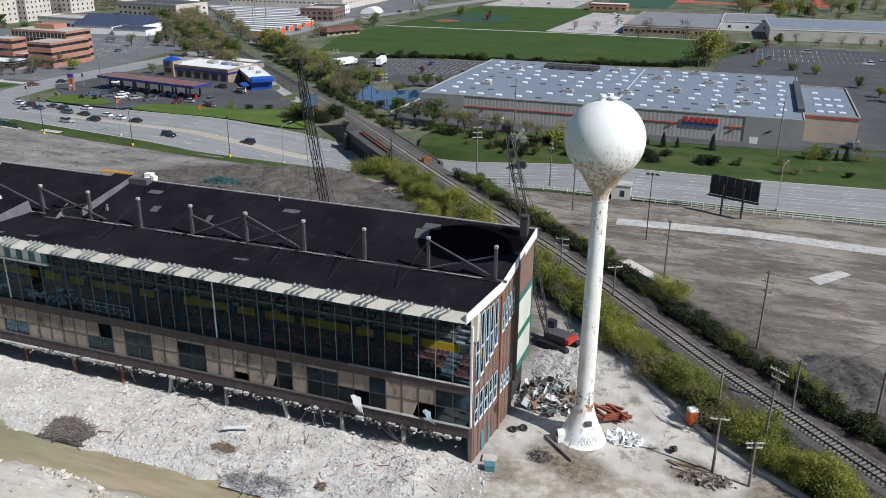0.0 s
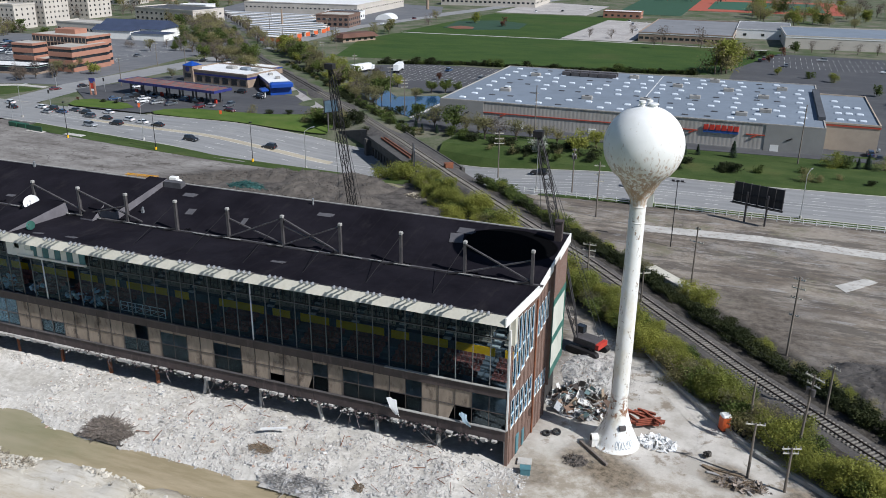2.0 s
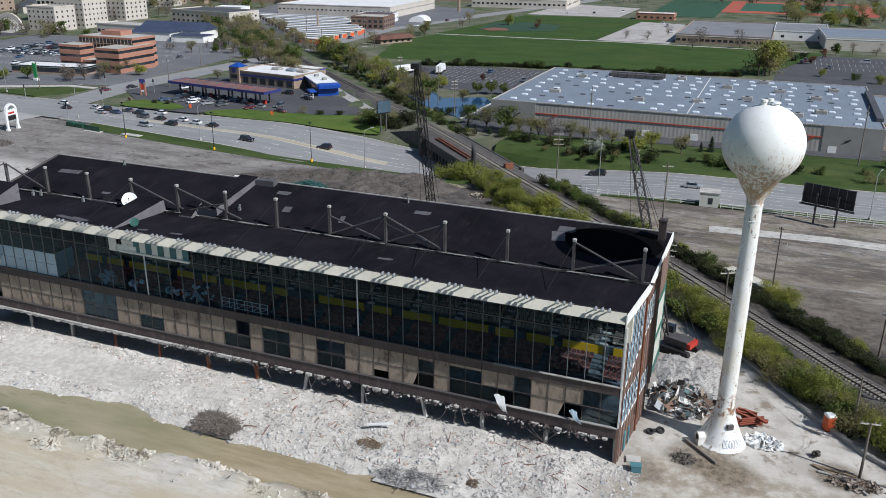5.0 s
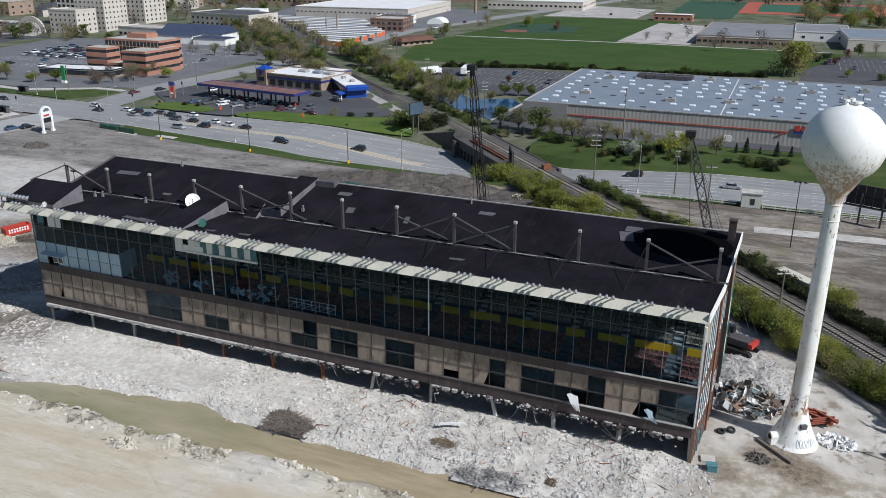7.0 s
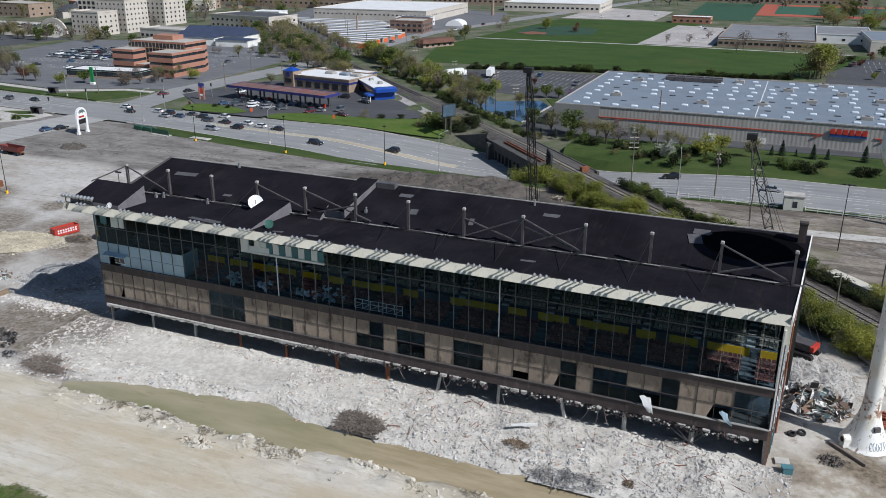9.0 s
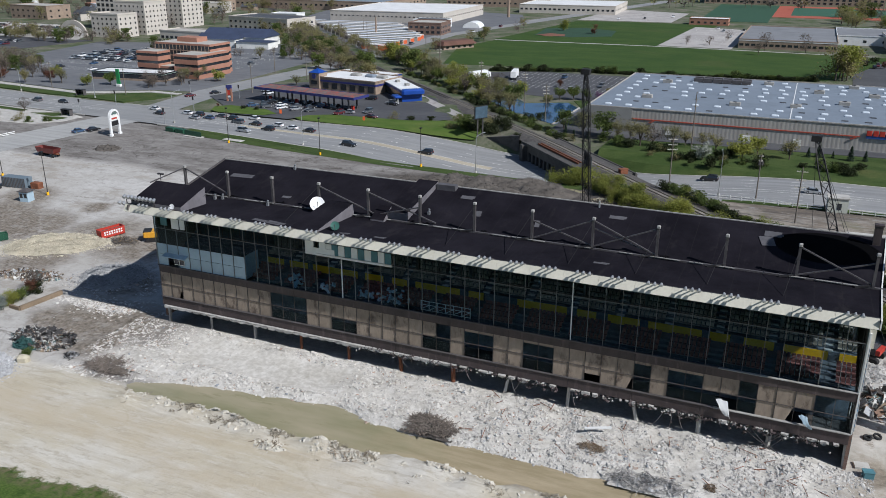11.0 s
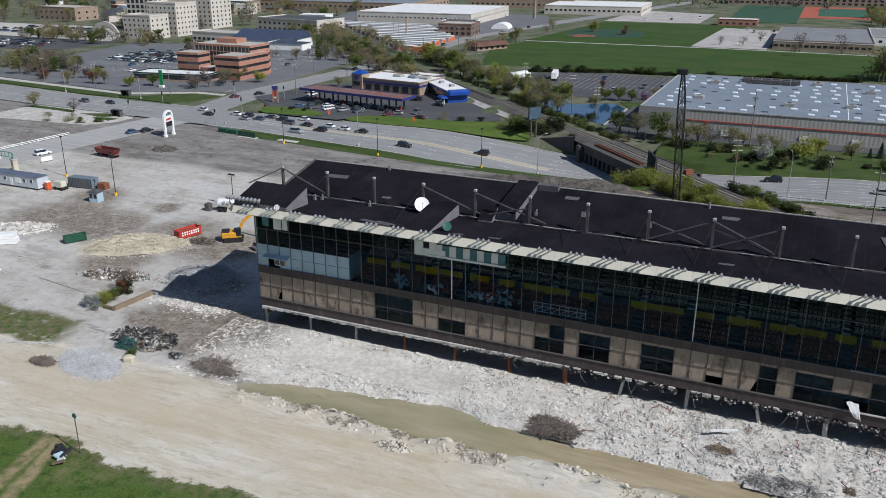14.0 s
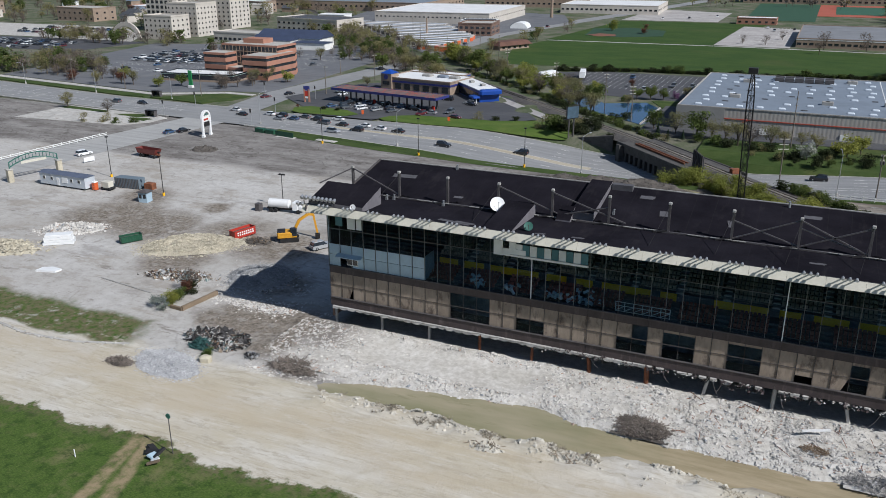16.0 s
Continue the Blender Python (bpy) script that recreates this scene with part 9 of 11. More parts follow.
solid("pond_lawn", m, M_GRASS, "grass bank round the pond", "grass", kind="structure")
flat("store_apron", [(-112.5, 262), (-103, 258), (-103, 292), (-112.5, 288)], M_ASPHALT, 0.3, "dark asphalt lane down to the pond", "road")
m = Mesh()
m.bar((-114.4, 263, 0.4), (-113.6, 297, 0.4), 0.5, 0.45)
solid("kerb", m, M_CONC, "pale kerb wall beside the pond lane", "kerb", kind="structure")

# bay lines in the lots
def bay_lines(x0, x1, y0, rows, gap, length, z, pitch, label, rz=0):
    m = Mesh()
    for r in range(rows):
        x = x0
        while x < x1:
            m.box((x, y0 + r * gap, z), (0.10, length, 0.012))
            x += pitch
    tagged(solid("bay_lines", m, M_PAINT_LINE, label, "road marking"), kind="stuff")


bay_lines(-166, -106, 343, 4, 12.5, 9.8, 0.085, 2.7, "white parking bay lines on dark asphalt")
bay_lines(4, 60, 456, 3, 17, 9.5, 0.075, 2.7, "white parking bay lines on grey asphalt")
bay_lines(-410, -300, 302, 6, 17, 9.5, 0.155, 2.7, "white parking bay lines on grey asphalt")
bay_lines(-115, -80, 545, 8, 17, 9.5, 0.145, 2.7, "faint parking bay lines on pale concrete")


def house(name, at, rz, w, d, h, wall, roof, label, category="building", parapet=0.5, rows=0, cols=0, side_cols=0, win=(1.4, 1.4), sill=1.0, strip=None):
    """A flat-roofed block with a parapet and, on three faces, rows of window parts. Local: front towards -y."""
    b = thing(name, label, category, at, rz)
    m = Mesh()
    m.box((0, 0, h / 2 - 0.2), (w, d, h + 0.4))
    part("wall_block", m, wall, b)
    m = Mesh()
    m.box((0, 0, h + 0.06), (w - 0.5, d - 0.5, 0.1))
    part("roof", m, roof, b)
    if parapet:
        for c, s in (((0, -d / 2, h + parapet / 2), (w + 0.2, 0.4, parapet)), ((0, d / 2, h + parapet / 2), (w + 0.2, 0.4, parapet)), ((-w / 2, 0, h + parapet / 2), (0.4, d, parapet)), ((w / 2, 0, h + parapet / 2), (0.4, d, parapet))):
            m = Mesh()
            m.box(c, s)
            part("parapet", m, wall, b)
    if rows and (cols or side_cols):
        q = Mesh()
        q.box((0, 0, 0), (win[0], 0.12, win[1]))
        data = q.data("window", M_GLASS_DARK)
        step = (h - sill) / rows
        for r in range(rows):
            z = sill + win[1] / 2 + r * step
            for k in range(cols):
                ob = new("window", data)
                ob.parent = b
                ob.matrix_basis = pose(-w / 2 + (k + 0.5) * w / cols, -d / 2 - 0.02, z)
            for k in range(side_cols):
                for s in (-1, 1):
                    ob = new("window", data)
                    ob.parent = b
                    ob.matrix_basis = pose(s * (w / 2 + 0.02), -d / 2 + (k + 0.5) * d / side_cols, z, 0, 0, 90)
    if strip:
        for z, hh, mat in strip:
            for c, s in (((0, -d / 2 - 0.05, z), (w + 0.15, 0.2, hh)), ((w / 2 + 0.05, 0, z), (0.2, d, hh)), ((-w / 2 - 0.05, 0, z), (0.2, d, hh))):
                m = Mesh()
                m.box(c, s)
                part("band", m, mat, b)
    return b


# the warehouse store
S = house("warehouse_store", (-41.6, 300.5, 0), 0, 119.6, 82, 8.6, M_STORE_WALL, M_ROOF_GREY, "huge beige warehouse store with pale skylit roof", "store", 0.35)
m = Mesh()
m.box((-52.4, -41.05, 4.3), (15.6, 0.3, 8.7))
part("grey_wall", m, M_STORE_GREY, S, "grey wall bay")
m = Mesh()
m.box((51.8, -41.05, 4.3), (16.4, 0.3, 8.7))
part("grey_wall", m, M_STORE_GREY, S, "grey wall bay")
for x0, x1 in ((-44.6, 24.2), (38.2, 43.6)):
    m = Mesh()
    m.box(((x0 + x1) / 2, -41.12, 5.3), (x1 - x0, 0.2, 0.30))
    part("red_stripe", m, M_STORE_RED, S)
for x in (-38, 22.5, 40.5, -50.5, 50.5):
    m = Mesh()
    m.bar((x - 0.8, -41.3, 4.4), (x + 0.8, -41.3, 5.1), 0.3)
    part("bracket", m, M_STORE_RED if abs(x) < 45 else M_STEEL_DARK, S)
sign = part("sign", (lambda q: (q.box((31.0, -41.25, 5.6), (10.2, 0.3, 1.3)), q)[1])(Mesh()), M_STORE_BLUE, S, "blue and red shop sign without lettering")
for k in range(6):
    m = Mesh()
    m.chamfer((26.6 + k * 1.75, -41.4, 6.6), (1.5, 0.3, 1.6), 0.3)
    part("sign_block", m, M_REDPAINT, sign)
for x in (-8, 7, 46.6, -32):
    m = Mesh()
    m.box((x, -41.15, 1.5), (2.4, 0.2, 2.6))
    part("dock_door", m, M_FASCIA_WHITE, S, "pale service door")
m = Mesh()
m.box((0, -40.9, 0.55), (119.6, 0.5, 1.1))
part("plinth", m, M_STORE_GREY, S)
dome = Mesh()
dome.chamfer((0, 0, 0.2), (2.2, 1.5, 0.5), 0.35)
dome_d = dome.data("skylight", M_SKYLIGHT)
hatch = Mesh()
hatch.box((0, 0, 0.1), (1.9, 1.3, 0.2))
hatch_d = hatch.data("roof_hatch", M_ROOF_DARK)
rng = random.Random(21)
for i in range(17):
    for j in range(9):
        x, y = -54 + i * 6.7 + (j % 2) * 1.2, -36 + j * 8.8
        if rng.random() < 0.12:
            continue
        ob = new("skylight", dome_d if rng.random() < 0.75 else hatch_d)
        ob.parent = S
        ob.matrix_basis = pose(x + rng.uniform(-0.4, 0.4), y, 8.7)
for x, y in ((-44, -18), (-43, 20), (-14, -22), (5, -18), (12, 16), (20, -6), (30, 14), (42, 4), (43, -22), (36, -30), (48, 24), (-6, 30), (24, 33)):
    m = Mesh()
    m.chamfer((x, y, 9.3), (3.6, 2.0, 1.2), 0.15)
    unit = part("air_handler", m, M_CONC_GREY, S)
    m = Mesh()
    m.cyl((x, y, 9.88), (x, y, 10.0), 0.7, n=12)
    part("fan_grille", m, M_STEEL_DARK, unit)
for k in range(12):
    m = Mesh()
    m.box((-32 + (k % 6) * 3.6, 26 + (k // 6) * 4.2, 9.6), (3.2, 2.2, 1.4))
    part("condenser", m, M_STEEL, S)
m = Mesh()
m.box((4, 0, 8.72), (0.28, 80, 0.08))
part("roof_seam", m, M_ROOF_WHITE, S)
A = house("store_entrance", (26.2, 298.5, 0), 0, 15.5, 53, 8.0, M_ENTRY, M_ROOF_GREY, "brick entrance wing of the store with red trim", "store", 0.5, strip=((7.6, 0.5, M_STORE_RED),))
for k in range(10):
    ob = new("skylight", dome_d)
    ob.parent = A
    ob.matrix_basis = pose(-3 + (k % 3) * 3.2, -20 + (k // 3) * 11, 8.1)
m = Mesh()
m.box((-8.6, 0, 8.9), (2.0, 54, 1.9))
part("screen_wall", m, M_ROOF_DARK, A)

# car wash and filling station
C = thing("fuel_canopy", "long blue-edged fuel canopy on posts", "canopy", (-213, 262.0, 0), -8)
m = Mesh()
m.box((0, 0, 5.4), (50, 9.4, 0.5))
part("deck", m, M_CANOPY_TOP, C)
for c, s in (((0, -4.75, 5.3), (50.4, 0.2, 0.95)), ((0, 4.75, 5.3), (50.4, 0.2, 0.95)), ((-25.1, 0, 5.3), (0.2, 9.4, 0.95)), ((25.1, 0, 5.3), (0.2, 9.4, 0.95))):
    m = Mesh()
    m.box(c, s)
    part("fascia", m, M_CANOPY_BLUE, C)
for k in range(7):
    for s in (-2.6, 2.6):
        m = Mesh()
        m.box((-21 + k * 7, s, 2.6), (0.5, 0.5, 5.2))
        part("post", m, M_STEEL, C)
    m = Mesh()
    m.chamfer((-21 + k * 7, 0, 0.9), (1.1, 0.8, 1.8), 0.08)
    part("pump", m, M_STEEL_DARK if k % 2 else M_REDPAINT, C)
B = house("car_wash", (-215.4, 304.6, 0), -8, 34, 20, 5.2, M_BRICK_TAN, M_ROOF_WHITE, "tan brick car wash building with a white roof", "building", 0.5, 1, 7, 0, (3.0, 2.4), 0.8, ((3.9, 0.8, M_CANOPY_BLUE),))
m = Mesh()
m.box((-15.5, -8.0, 3.5), (5.6, 5.6, 7.0))
tw = part("tower", m, M_BRICK_TAN, B, "square brick tower with a blue roof")
m = Mesh()
m.add([(-18.5, -11.0, 7.0), (-12.5, -11.0, 7.0), (-12.5, -5.0, 7.0), (-18.5, -5.0, 7.0), (-15.5, -8.0, 8.7)], [(0, 1, 4), (1, 2, 4), (2, 3, 4), (3, 0, 4), (3, 2, 1, 0)])
part("tower_roof", m, M_BLUE, tw)
m = Mesh()
m.cyl((-15.5, -10.75, 5.6), (-15.5, -11.0, 5.6), 1.1, n=20)
part("emblem", m, M_CANOPY_BLUE, tw, "plain blue oval emblem")
m = Mesh()
m.box((-15.5, -10.85, 3.0), (3.6, 0.12, 1.6))
part("window", m, M_GLASS_DARK, tw)
for x in (-2, 6, 12):
    m = Mesh()
    m.chamfer((x, 2, 5.8), (4.6, 3.4, 1.2), 0.4)
    part("roof_unit", m, M_CONC_GREY if x != 6 else M_ROOF_GREY, B)
T = thing("wash_tunnel", "long blue glass-sided wash tunnel with white roof", "building", (-190, 296, 0), -47)
m = Mesh()
m.box((0, 0, 2.4), (32, 8.4, 4.8))
part("wall_block", m, M_BLUE, T)
m = Mesh()
m.box((0, 0, 4.95), (32.5, 8.9, 0.35))
part("roof", m, M_ROOF_WHITE, T)
for k in range(10):
    m = Mesh()
    m.box((-13.8 + k * 3.06, -4.24, 2.1), (2.7, 0.1, 3.2))
    part("pane", m, M_GLASS_DARK, T)
m = Mesh()
m.chamfer((16.5, 0, 4.4), (3.4, 9.4, 1.9), 0.6)
part("exit_hood", m, M_BLUE, T, "bright blue rounded hood")
m = Mesh()
m.chamfer((17.5, -7.0, 3.0), (5.5, 3.0, 0.7), 0.3)
part("pay_canopy", m, M_BLUE, T)
for s in (15.5, 19.5):
    m = Mesh()
    m.box((s, -7.0, 1.4), (0.3, 0.3, 2.8))
    part("post", m, M_WHITE, T)
for x, y in ((-4, 0), (6, 1)):
    m = Mesh()
    m.box((x, y, 5.5), (2.2, 1.6, 0.9))
    part("roof_unit", m, M_CONC_GREY, T)
house("kiosk_row", (-222, 330, 0), -10, 30, 7, 3.6, M_BRICK_TAN, M_ROOF_WHITE, "low service bays with blue trim", "building", 0.3, 1, 6, 0, (3.2, 2.2), 0.5, ((3.3, 0.5, M_BLUE),))
P = thing("pylon_sign", "red brick roadside pylon sign with blue oval head", "sign", (-246.5, 255.0, 0), 10)
P.scale = (0.8, 0.8, 0.8)
m = Mesh()
for s in (-1.2, 1.2):
    m.box((s, 0, 3.4), (0.7, 0.7, 6.8))
part("leg", m, M_PINK_BRICK, P)
m = Mesh()
m.box((0, 0, 4.6), (1.8, 0.4, 2.6))
part("red_board", m, M_REDPAINT, P)
m = Mesh()
m.box((0, 0, 2.6), (1.8, 0.4, 0.8))
part("price_board", m, M_WHITE, P)
m = Mesh()
m.chamfer((0, 0, 7.2), (3.4, 0.6, 2.2), 0.5)
part("head", m, M_CANOPY_BLUE, P)
for x, y, rz in ((-213, 247.3, 30), (-178.2, 248.2, 20)):
    m = Mesh()
    m.box((0, 0, 0.8), (0.9, 0.1, 1.6))
    solid("flag_sign", m, M_ORANGE, "small orange roadside flag sign", "sign", (x, y - 6, 0.1), rz)

# pink brick office block in stepped wings
O = thing("office_block", "stepped pink brick office block with ribbon windows", "office building", (-312, 308, 0), 0)
for cx, cy, w, d, fl in ((10, 0, 14, 24, 3), (-16.5, 2, 13, 20, 3), (-2.5, 9.3, 33, 16, 4), (-6.5, -3, 8, 8, 1)):
    wing = None
    for f in range(fl):
        z = f * 3.4
        m = Mesh()
        m.box((cx, cy, z + 1.05), (w, d, 2.1))
        wing = part("brick_band", m, M_PINK_BRICK, O)
        m = Mesh()
        m.box((cx, cy, z + 2.75), (w - 0.4, d - 0.4, 1.3))
        part("ribbon_window", m, M_GLASS_DARK, wing)
    m = Mesh()
    m.box((cx, cy, fl * 3.4 + 0.5), (w, d, 1.0))
    part("brick_band", m, M_PINK_BRICK, O)
    m = Mesh()
    m.box((cx, cy, fl * 3.4 + 1.02), (w - 1.2, d - 1.2, 0.06))
    part("roof", m, M_ROOF_TAN, O)
m = Mesh()
m.box((-2.5, 1.1, 8.8), (32.6, 0.3, 10.0))
part("curtain_wall", m, M_GLASS_DARK, O, "dark gridded glass front")
for k in range(16):
    m = Mesh()
    m.box((-18.6 + k * 2.147, 0.88, 8.8), (0.22, 0.14, 10.0))
    part("mullion", m, M_BRICK_TAN, O)
for z in (5.6, 8.8, 11.4):
    m = Mesh()
    m.box((-2.5, 0.86, z), (32.6, 0.14, 0.3))
    part("transom", m, M_BRICK_TAN, O)
m = Mesh()
m.box((-4, 11, 15.6), (12, 8, 2.4))
part("penthouse", m, M_PINK_BRICK, O, "pink brick plant room on the roof")
# low bank with a pale green edge
house("bank_branch", (-325, 287.5, 0), 8, 38, 13, 3.4, M_GLASS_DARK, M_ROOF_WHITE, "low bank branch with a white roof and pale green edge", "building", 0.5, strip=((3.5, 0.6, surf("pale_green", (0.36, 0.47, 0.40), 0.6)), (0.5, 1.0, M_BRICK_TAN)))
P = thing("pylon_sign", "slim green roadside pylon sign", "sign", (-315, 266, 0))
m = Mesh()
m.box((0, 0, 4.4), (1.8, 0.5, 6.6))
part("board", m, surf("sign_green", (0.02, 0.22, 0.07), 0.4), P)
m = Mesh()
m.chamfer((0, 0, 0.6), (2.4, 1.4, 1.2), 0.1)
part("plinth", m, M_FASCIA_WHITE, P)
# cream hospital blocks far off
house("hospital_wing", (-476, 432, 0), 0, 24, 18, 15, M_CREAM, M_ROOF_TAN, "four-storey cream hospital wing", "hospital", 1.0, 4, 6, 4, (1.1, 1.3), 1.8)
house("hospital_wing", (-474, 456.5, 0), 0, 26, 22, 22, M_CREAM, M_ROOF_TAN, "six-storey cream hospital block", "hospital", 1.0, 6, 7, 6, (1.0, 1.2), 1.8)
house("hospital_wing", (-514, 480, 0), 0, 26, 24, 31, M_CREAM, M_ROOF_TAN, "tall cream hospital block with balconies", "hospital", 1.0, 8, 6, 5, (2.6, 2.2), 2.0)
house("hospital_wing", (-492, 515, 0), 0, 30, 24, 25, M_CREAM, M_ROOF_TAN, "tall cream hospital block with many windows", "hospital", 1.0, 7, 7, 5, (1.3, 1.4), 2.0)
house("hospital_annex", (-408, 430, 0), -4, 40, 18, 6.5, M_CREAM, M_ROOF_TAN, "low cream hospital annex", "building", 0.8, 1, 10, 3, (2.4, 1.6), 2.0)
house("hospital_annex", (-408, 520, 0), -10, 60, 30, 9, M_CREAM, M_ROOF_DARK, "cream block with dark roof", "building", 0.8, 2, 12, 4, (2.0, 1.4), 1.5)
m = Mesh()
prev = None
t = thing("entrance_arch", "pale arched canopy before the hospital", "canopy", (-498, 416, 0), 0)
for k in range(13):
    a = math.pi * k / 12
    q = (11 * math.cos(a), 0, 1 + 9 * math.sin(a))
    if prev:
        m.bar(prev, q, 1.2, 3.0)
    prev = q
part("arch", m, M_CREAM, t)
# hall with blue gabled roofs
H = thing("parish_hall", "cream hall with dark blue gabled roofs", "building", (-368, 428, 0), 6)
for cx, cy, w, d, h, rh in ((0, 0, 44, 20, 5.5, 4.5), (-6, -14, 26, 12, 5.0, 3.0), (20, -16, 22, 12, 4.2, 0.2)):
    m = Mesh()
    m.box((cx, cy, h / 2), (w, d, h))
    part("wall_block", m, M_FASCIA_WHITE, H)
    m = Mesh()
    m.profile([(cy - d / 2 - 0.6, h), (cy + d / 2 + 0.6, h), (cy, h + rh)], cx - w / 2 - 0.6, cx + w / 2 + 0.6)
    part("roof", m, surf("slate_blue_roof", (0.04, 0.055, 0.10), 0.8, var=0.15), H)
house("white_block", (-410, 545, 0), 5, 22, 14, 10, M_WHITE, M_ROOF_WHITE, "plain white windowless block among trees", "building", 0.4)
# mini storage rows, one behind another
RAIL_XY = sorted((y, x) for x, y, z in RAIL)
for k in range(15):
    y = 430 + 10.5 * k
    x0 = lerp_line(RAIL_XY, y) + 16
    x1 = -273.5 if y < 503 else -276 - (y - 503) * 0.72
    L = x1 - x0
    if L < 12:
        continue
    b = house("storage_row", ((x0 + x1) / 2, y, 0), 0, L, 6.2, 2.8, M_CREAM, M_ROOF_WHITE if k % 2 else M_ROOF_PALE, "long low storage shed with pale roof and many doors", "storage shed", 0.2)
    m = Mesh()
    m.box((L / 2 + 0.08, 0, 1.25), (0.14, 5.2, 2.3))
    part("end_door", m, M_ORANGE if k < 8 else M_STEEL, b, "orange roller door" if k < 8 else "")
    q = Mesh()
    q.box((0, 0, 0), (2.4, 0.12, 2.1))
    dd = q.data("roller_door", M_ORANGE if k in (0, 1) else M_STEEL)
    for i in range(int(L / 3.6)):
        ob = new("roller_door", dd)
        ob.parent = b
        ob.matrix_basis = pose(-L / 2 + 2 + i * 3.6, -3.12, 1.15)
house("storage_block", (-266, 436, 0), 0, 14, 5, 2.8, M_ORANGE, M_ROOF_TAN, "low storage block with orange doors", "storage shed", 0.2)
# white-roofed works and brick works
house("works_hall", (-360, 660, 0), 4, 100, 110, 8.5, M_CREAM, M_ROOF_WHITE, "broad works hall with white roof", "factory", 0.6, 1, 26, 20, (1.5, 0.9), 4.6)
house("works_hall", (-500, 760, 0), 2, 170, 110, 8.5, M_BRICK_TAN, M_ROOF_GREY, "broad brick works with pale roof", "factory", 0.6, 1, 30, 12, (2.4, 1.6), 4.0)
house("works_hall", (-250, 800, 0), 4, 90, 80, 7.5, M_CREAM, M_ROOF_WHITE, "long works hall with a white roof", "factory", 0.6, 1, 20, 12, (2.4, 1.6), 3.0)
house("works_hall", (-340, 860, 0), 4, 110, 80, 9, M_BRICK_TAN, M_ROOF_GREY, "brick works with a pale flat roof", "factory", 0.6, 1, 20, 12, (2.4, 1.6), 3.0)
house("brick_works", (-287, 540, 0), 8, 24, 26, 8, M_BRICK, M_ROOF_TAN, "two-storey brick works building", "factory", 0.8, 2, 6, 6, (2.2, 1.6), 1.4)
house("white_shed", (-305, 585, 0), 8, 26, 18, 6, M_WHITE, M_ROOF_DARK, "white shed with dark roof", "building", 0.4, 1, 5, 3, (2, 1.4), 2)
m = Mesh()
m.cyl((0, 0, 0), (0, 0, 13), 0.7, 0.5, n=14)
solid("brick_chimney", m, M_BRICK_TAN, "tall brick works chimney", "chimney", (-312, 505, 0))
m = Mesh()
m.cyl((0, 0, 0), (0, 0, 30), 1.3, 0.9, n=14)
solid("brick_chimney", m, M_BRICK_TAN, "tall brick works chimney", "chimney", (-283, 700, 0))
m = Mesh()
for k in range(9):
    a0, a1 = math.pi * k / 9, math.pi * (k + 1) / 9
    m.face((-9 * math.cos(a0), -11, 6 * math.sin(a0)), (-9 * math.cos(a1), -11, 6 * math.sin(a1)), (-9 * math.cos(a1), 11, 6 * math.sin(a1)), (-9 * math.cos(a0), 11, 6 * math.sin(a0)))
m.add([(-9 * math.cos(math.pi * k / 9), s, 6 * math.sin(math.pi * k / 9)) for s in (-11, 11) for k in range(10)], [tuple(range(10)), tuple(range(19, 9, -1))])
solid("fabric_shelter", m, M_WHITE, "white arched fabric shelter", "shelter", (-276, 598, 0), 8).scale = (0.75, 0.75, 0.75)
R = thing("red_shed", "low brown shed with a flared mansard roof", "building", (-236, 464, 0), 62)
m = Mesh()
m.box((0, 0, 1.4), (24, 9, 2.8))
part("wall_block", m, M_BRICK_TAN, R)
m = Mesh()
m.add([(x, y, z) for z, a, b in ((2.6, 13.4, 6.0), (4.6, 11.6, 4.2), (4.9, 11.4, 4.0)) for x, y in ((-a, -b), (a, -b), (a, b), (-a, b))],
      [(3, 2, 1, 0)] + [(4 * k + i, 4 * k + (i + 1) % 4, 4 * k + 4 + (i + 1) % 4, 4 * k + 4 + i) for k in range(2) for i in range(4)] + [(8, 9, 10, 11)])
part("mansard_roof", m, surf("brown_shingle", (0.125, 0.062, 0.045), 0.9, var=0.2), R)
for k in range(5):
    m = Mesh()
    m.box((-9 + k * 4.5, -4.55, 1.4), (2.0, 0.12, 1.3))
    part("window", m, M_GLASS_DARK, R)
# school
house("school", (-48, 588, 0), 0, 56, 100, 5.2, M_BRICK_TAN, M_ROOF_MID, "low school building with flat grey roof", "school", 0.6, 1, 16, 20, (2.4, 1.4), 1.6, ((4.9, 0.5, M_WHITE),))
house("school_wing", (-3.5, 613, 0), 0, 33, 58, 5.6, M_WHITE, M_ROOF_MID, "white-walled school wing with a grey roof", "school", 0.5, 1, 3, 6, (2.0, 1.5), 1.8)
house("school_gym", (56, 572, 0), 3, 96, 60, 7.0, M_CREAM, M_ROOF_GREY, "long pale gymnasium with white eaves", "school", 0.6, 0, 0, 0, strip=((6.7, 1.0, M_WHITE),))
house("school", (-60, 1010, 0), 0, 180, 60, 12, M_BRICK_TAN, M_ROOF_TAN, "dark brick school block far off", "school", 0.8, 3, 30, 8, (3, 2), 1.5)
house("field_house", (-112, 700, 0), 0, 30, 14, 5, M_PINK_BRICK, M_ROOF_WHITE, "small red brick field house", "building", 0.4, 1, 6, 3, (2, 1.4), 1.4)
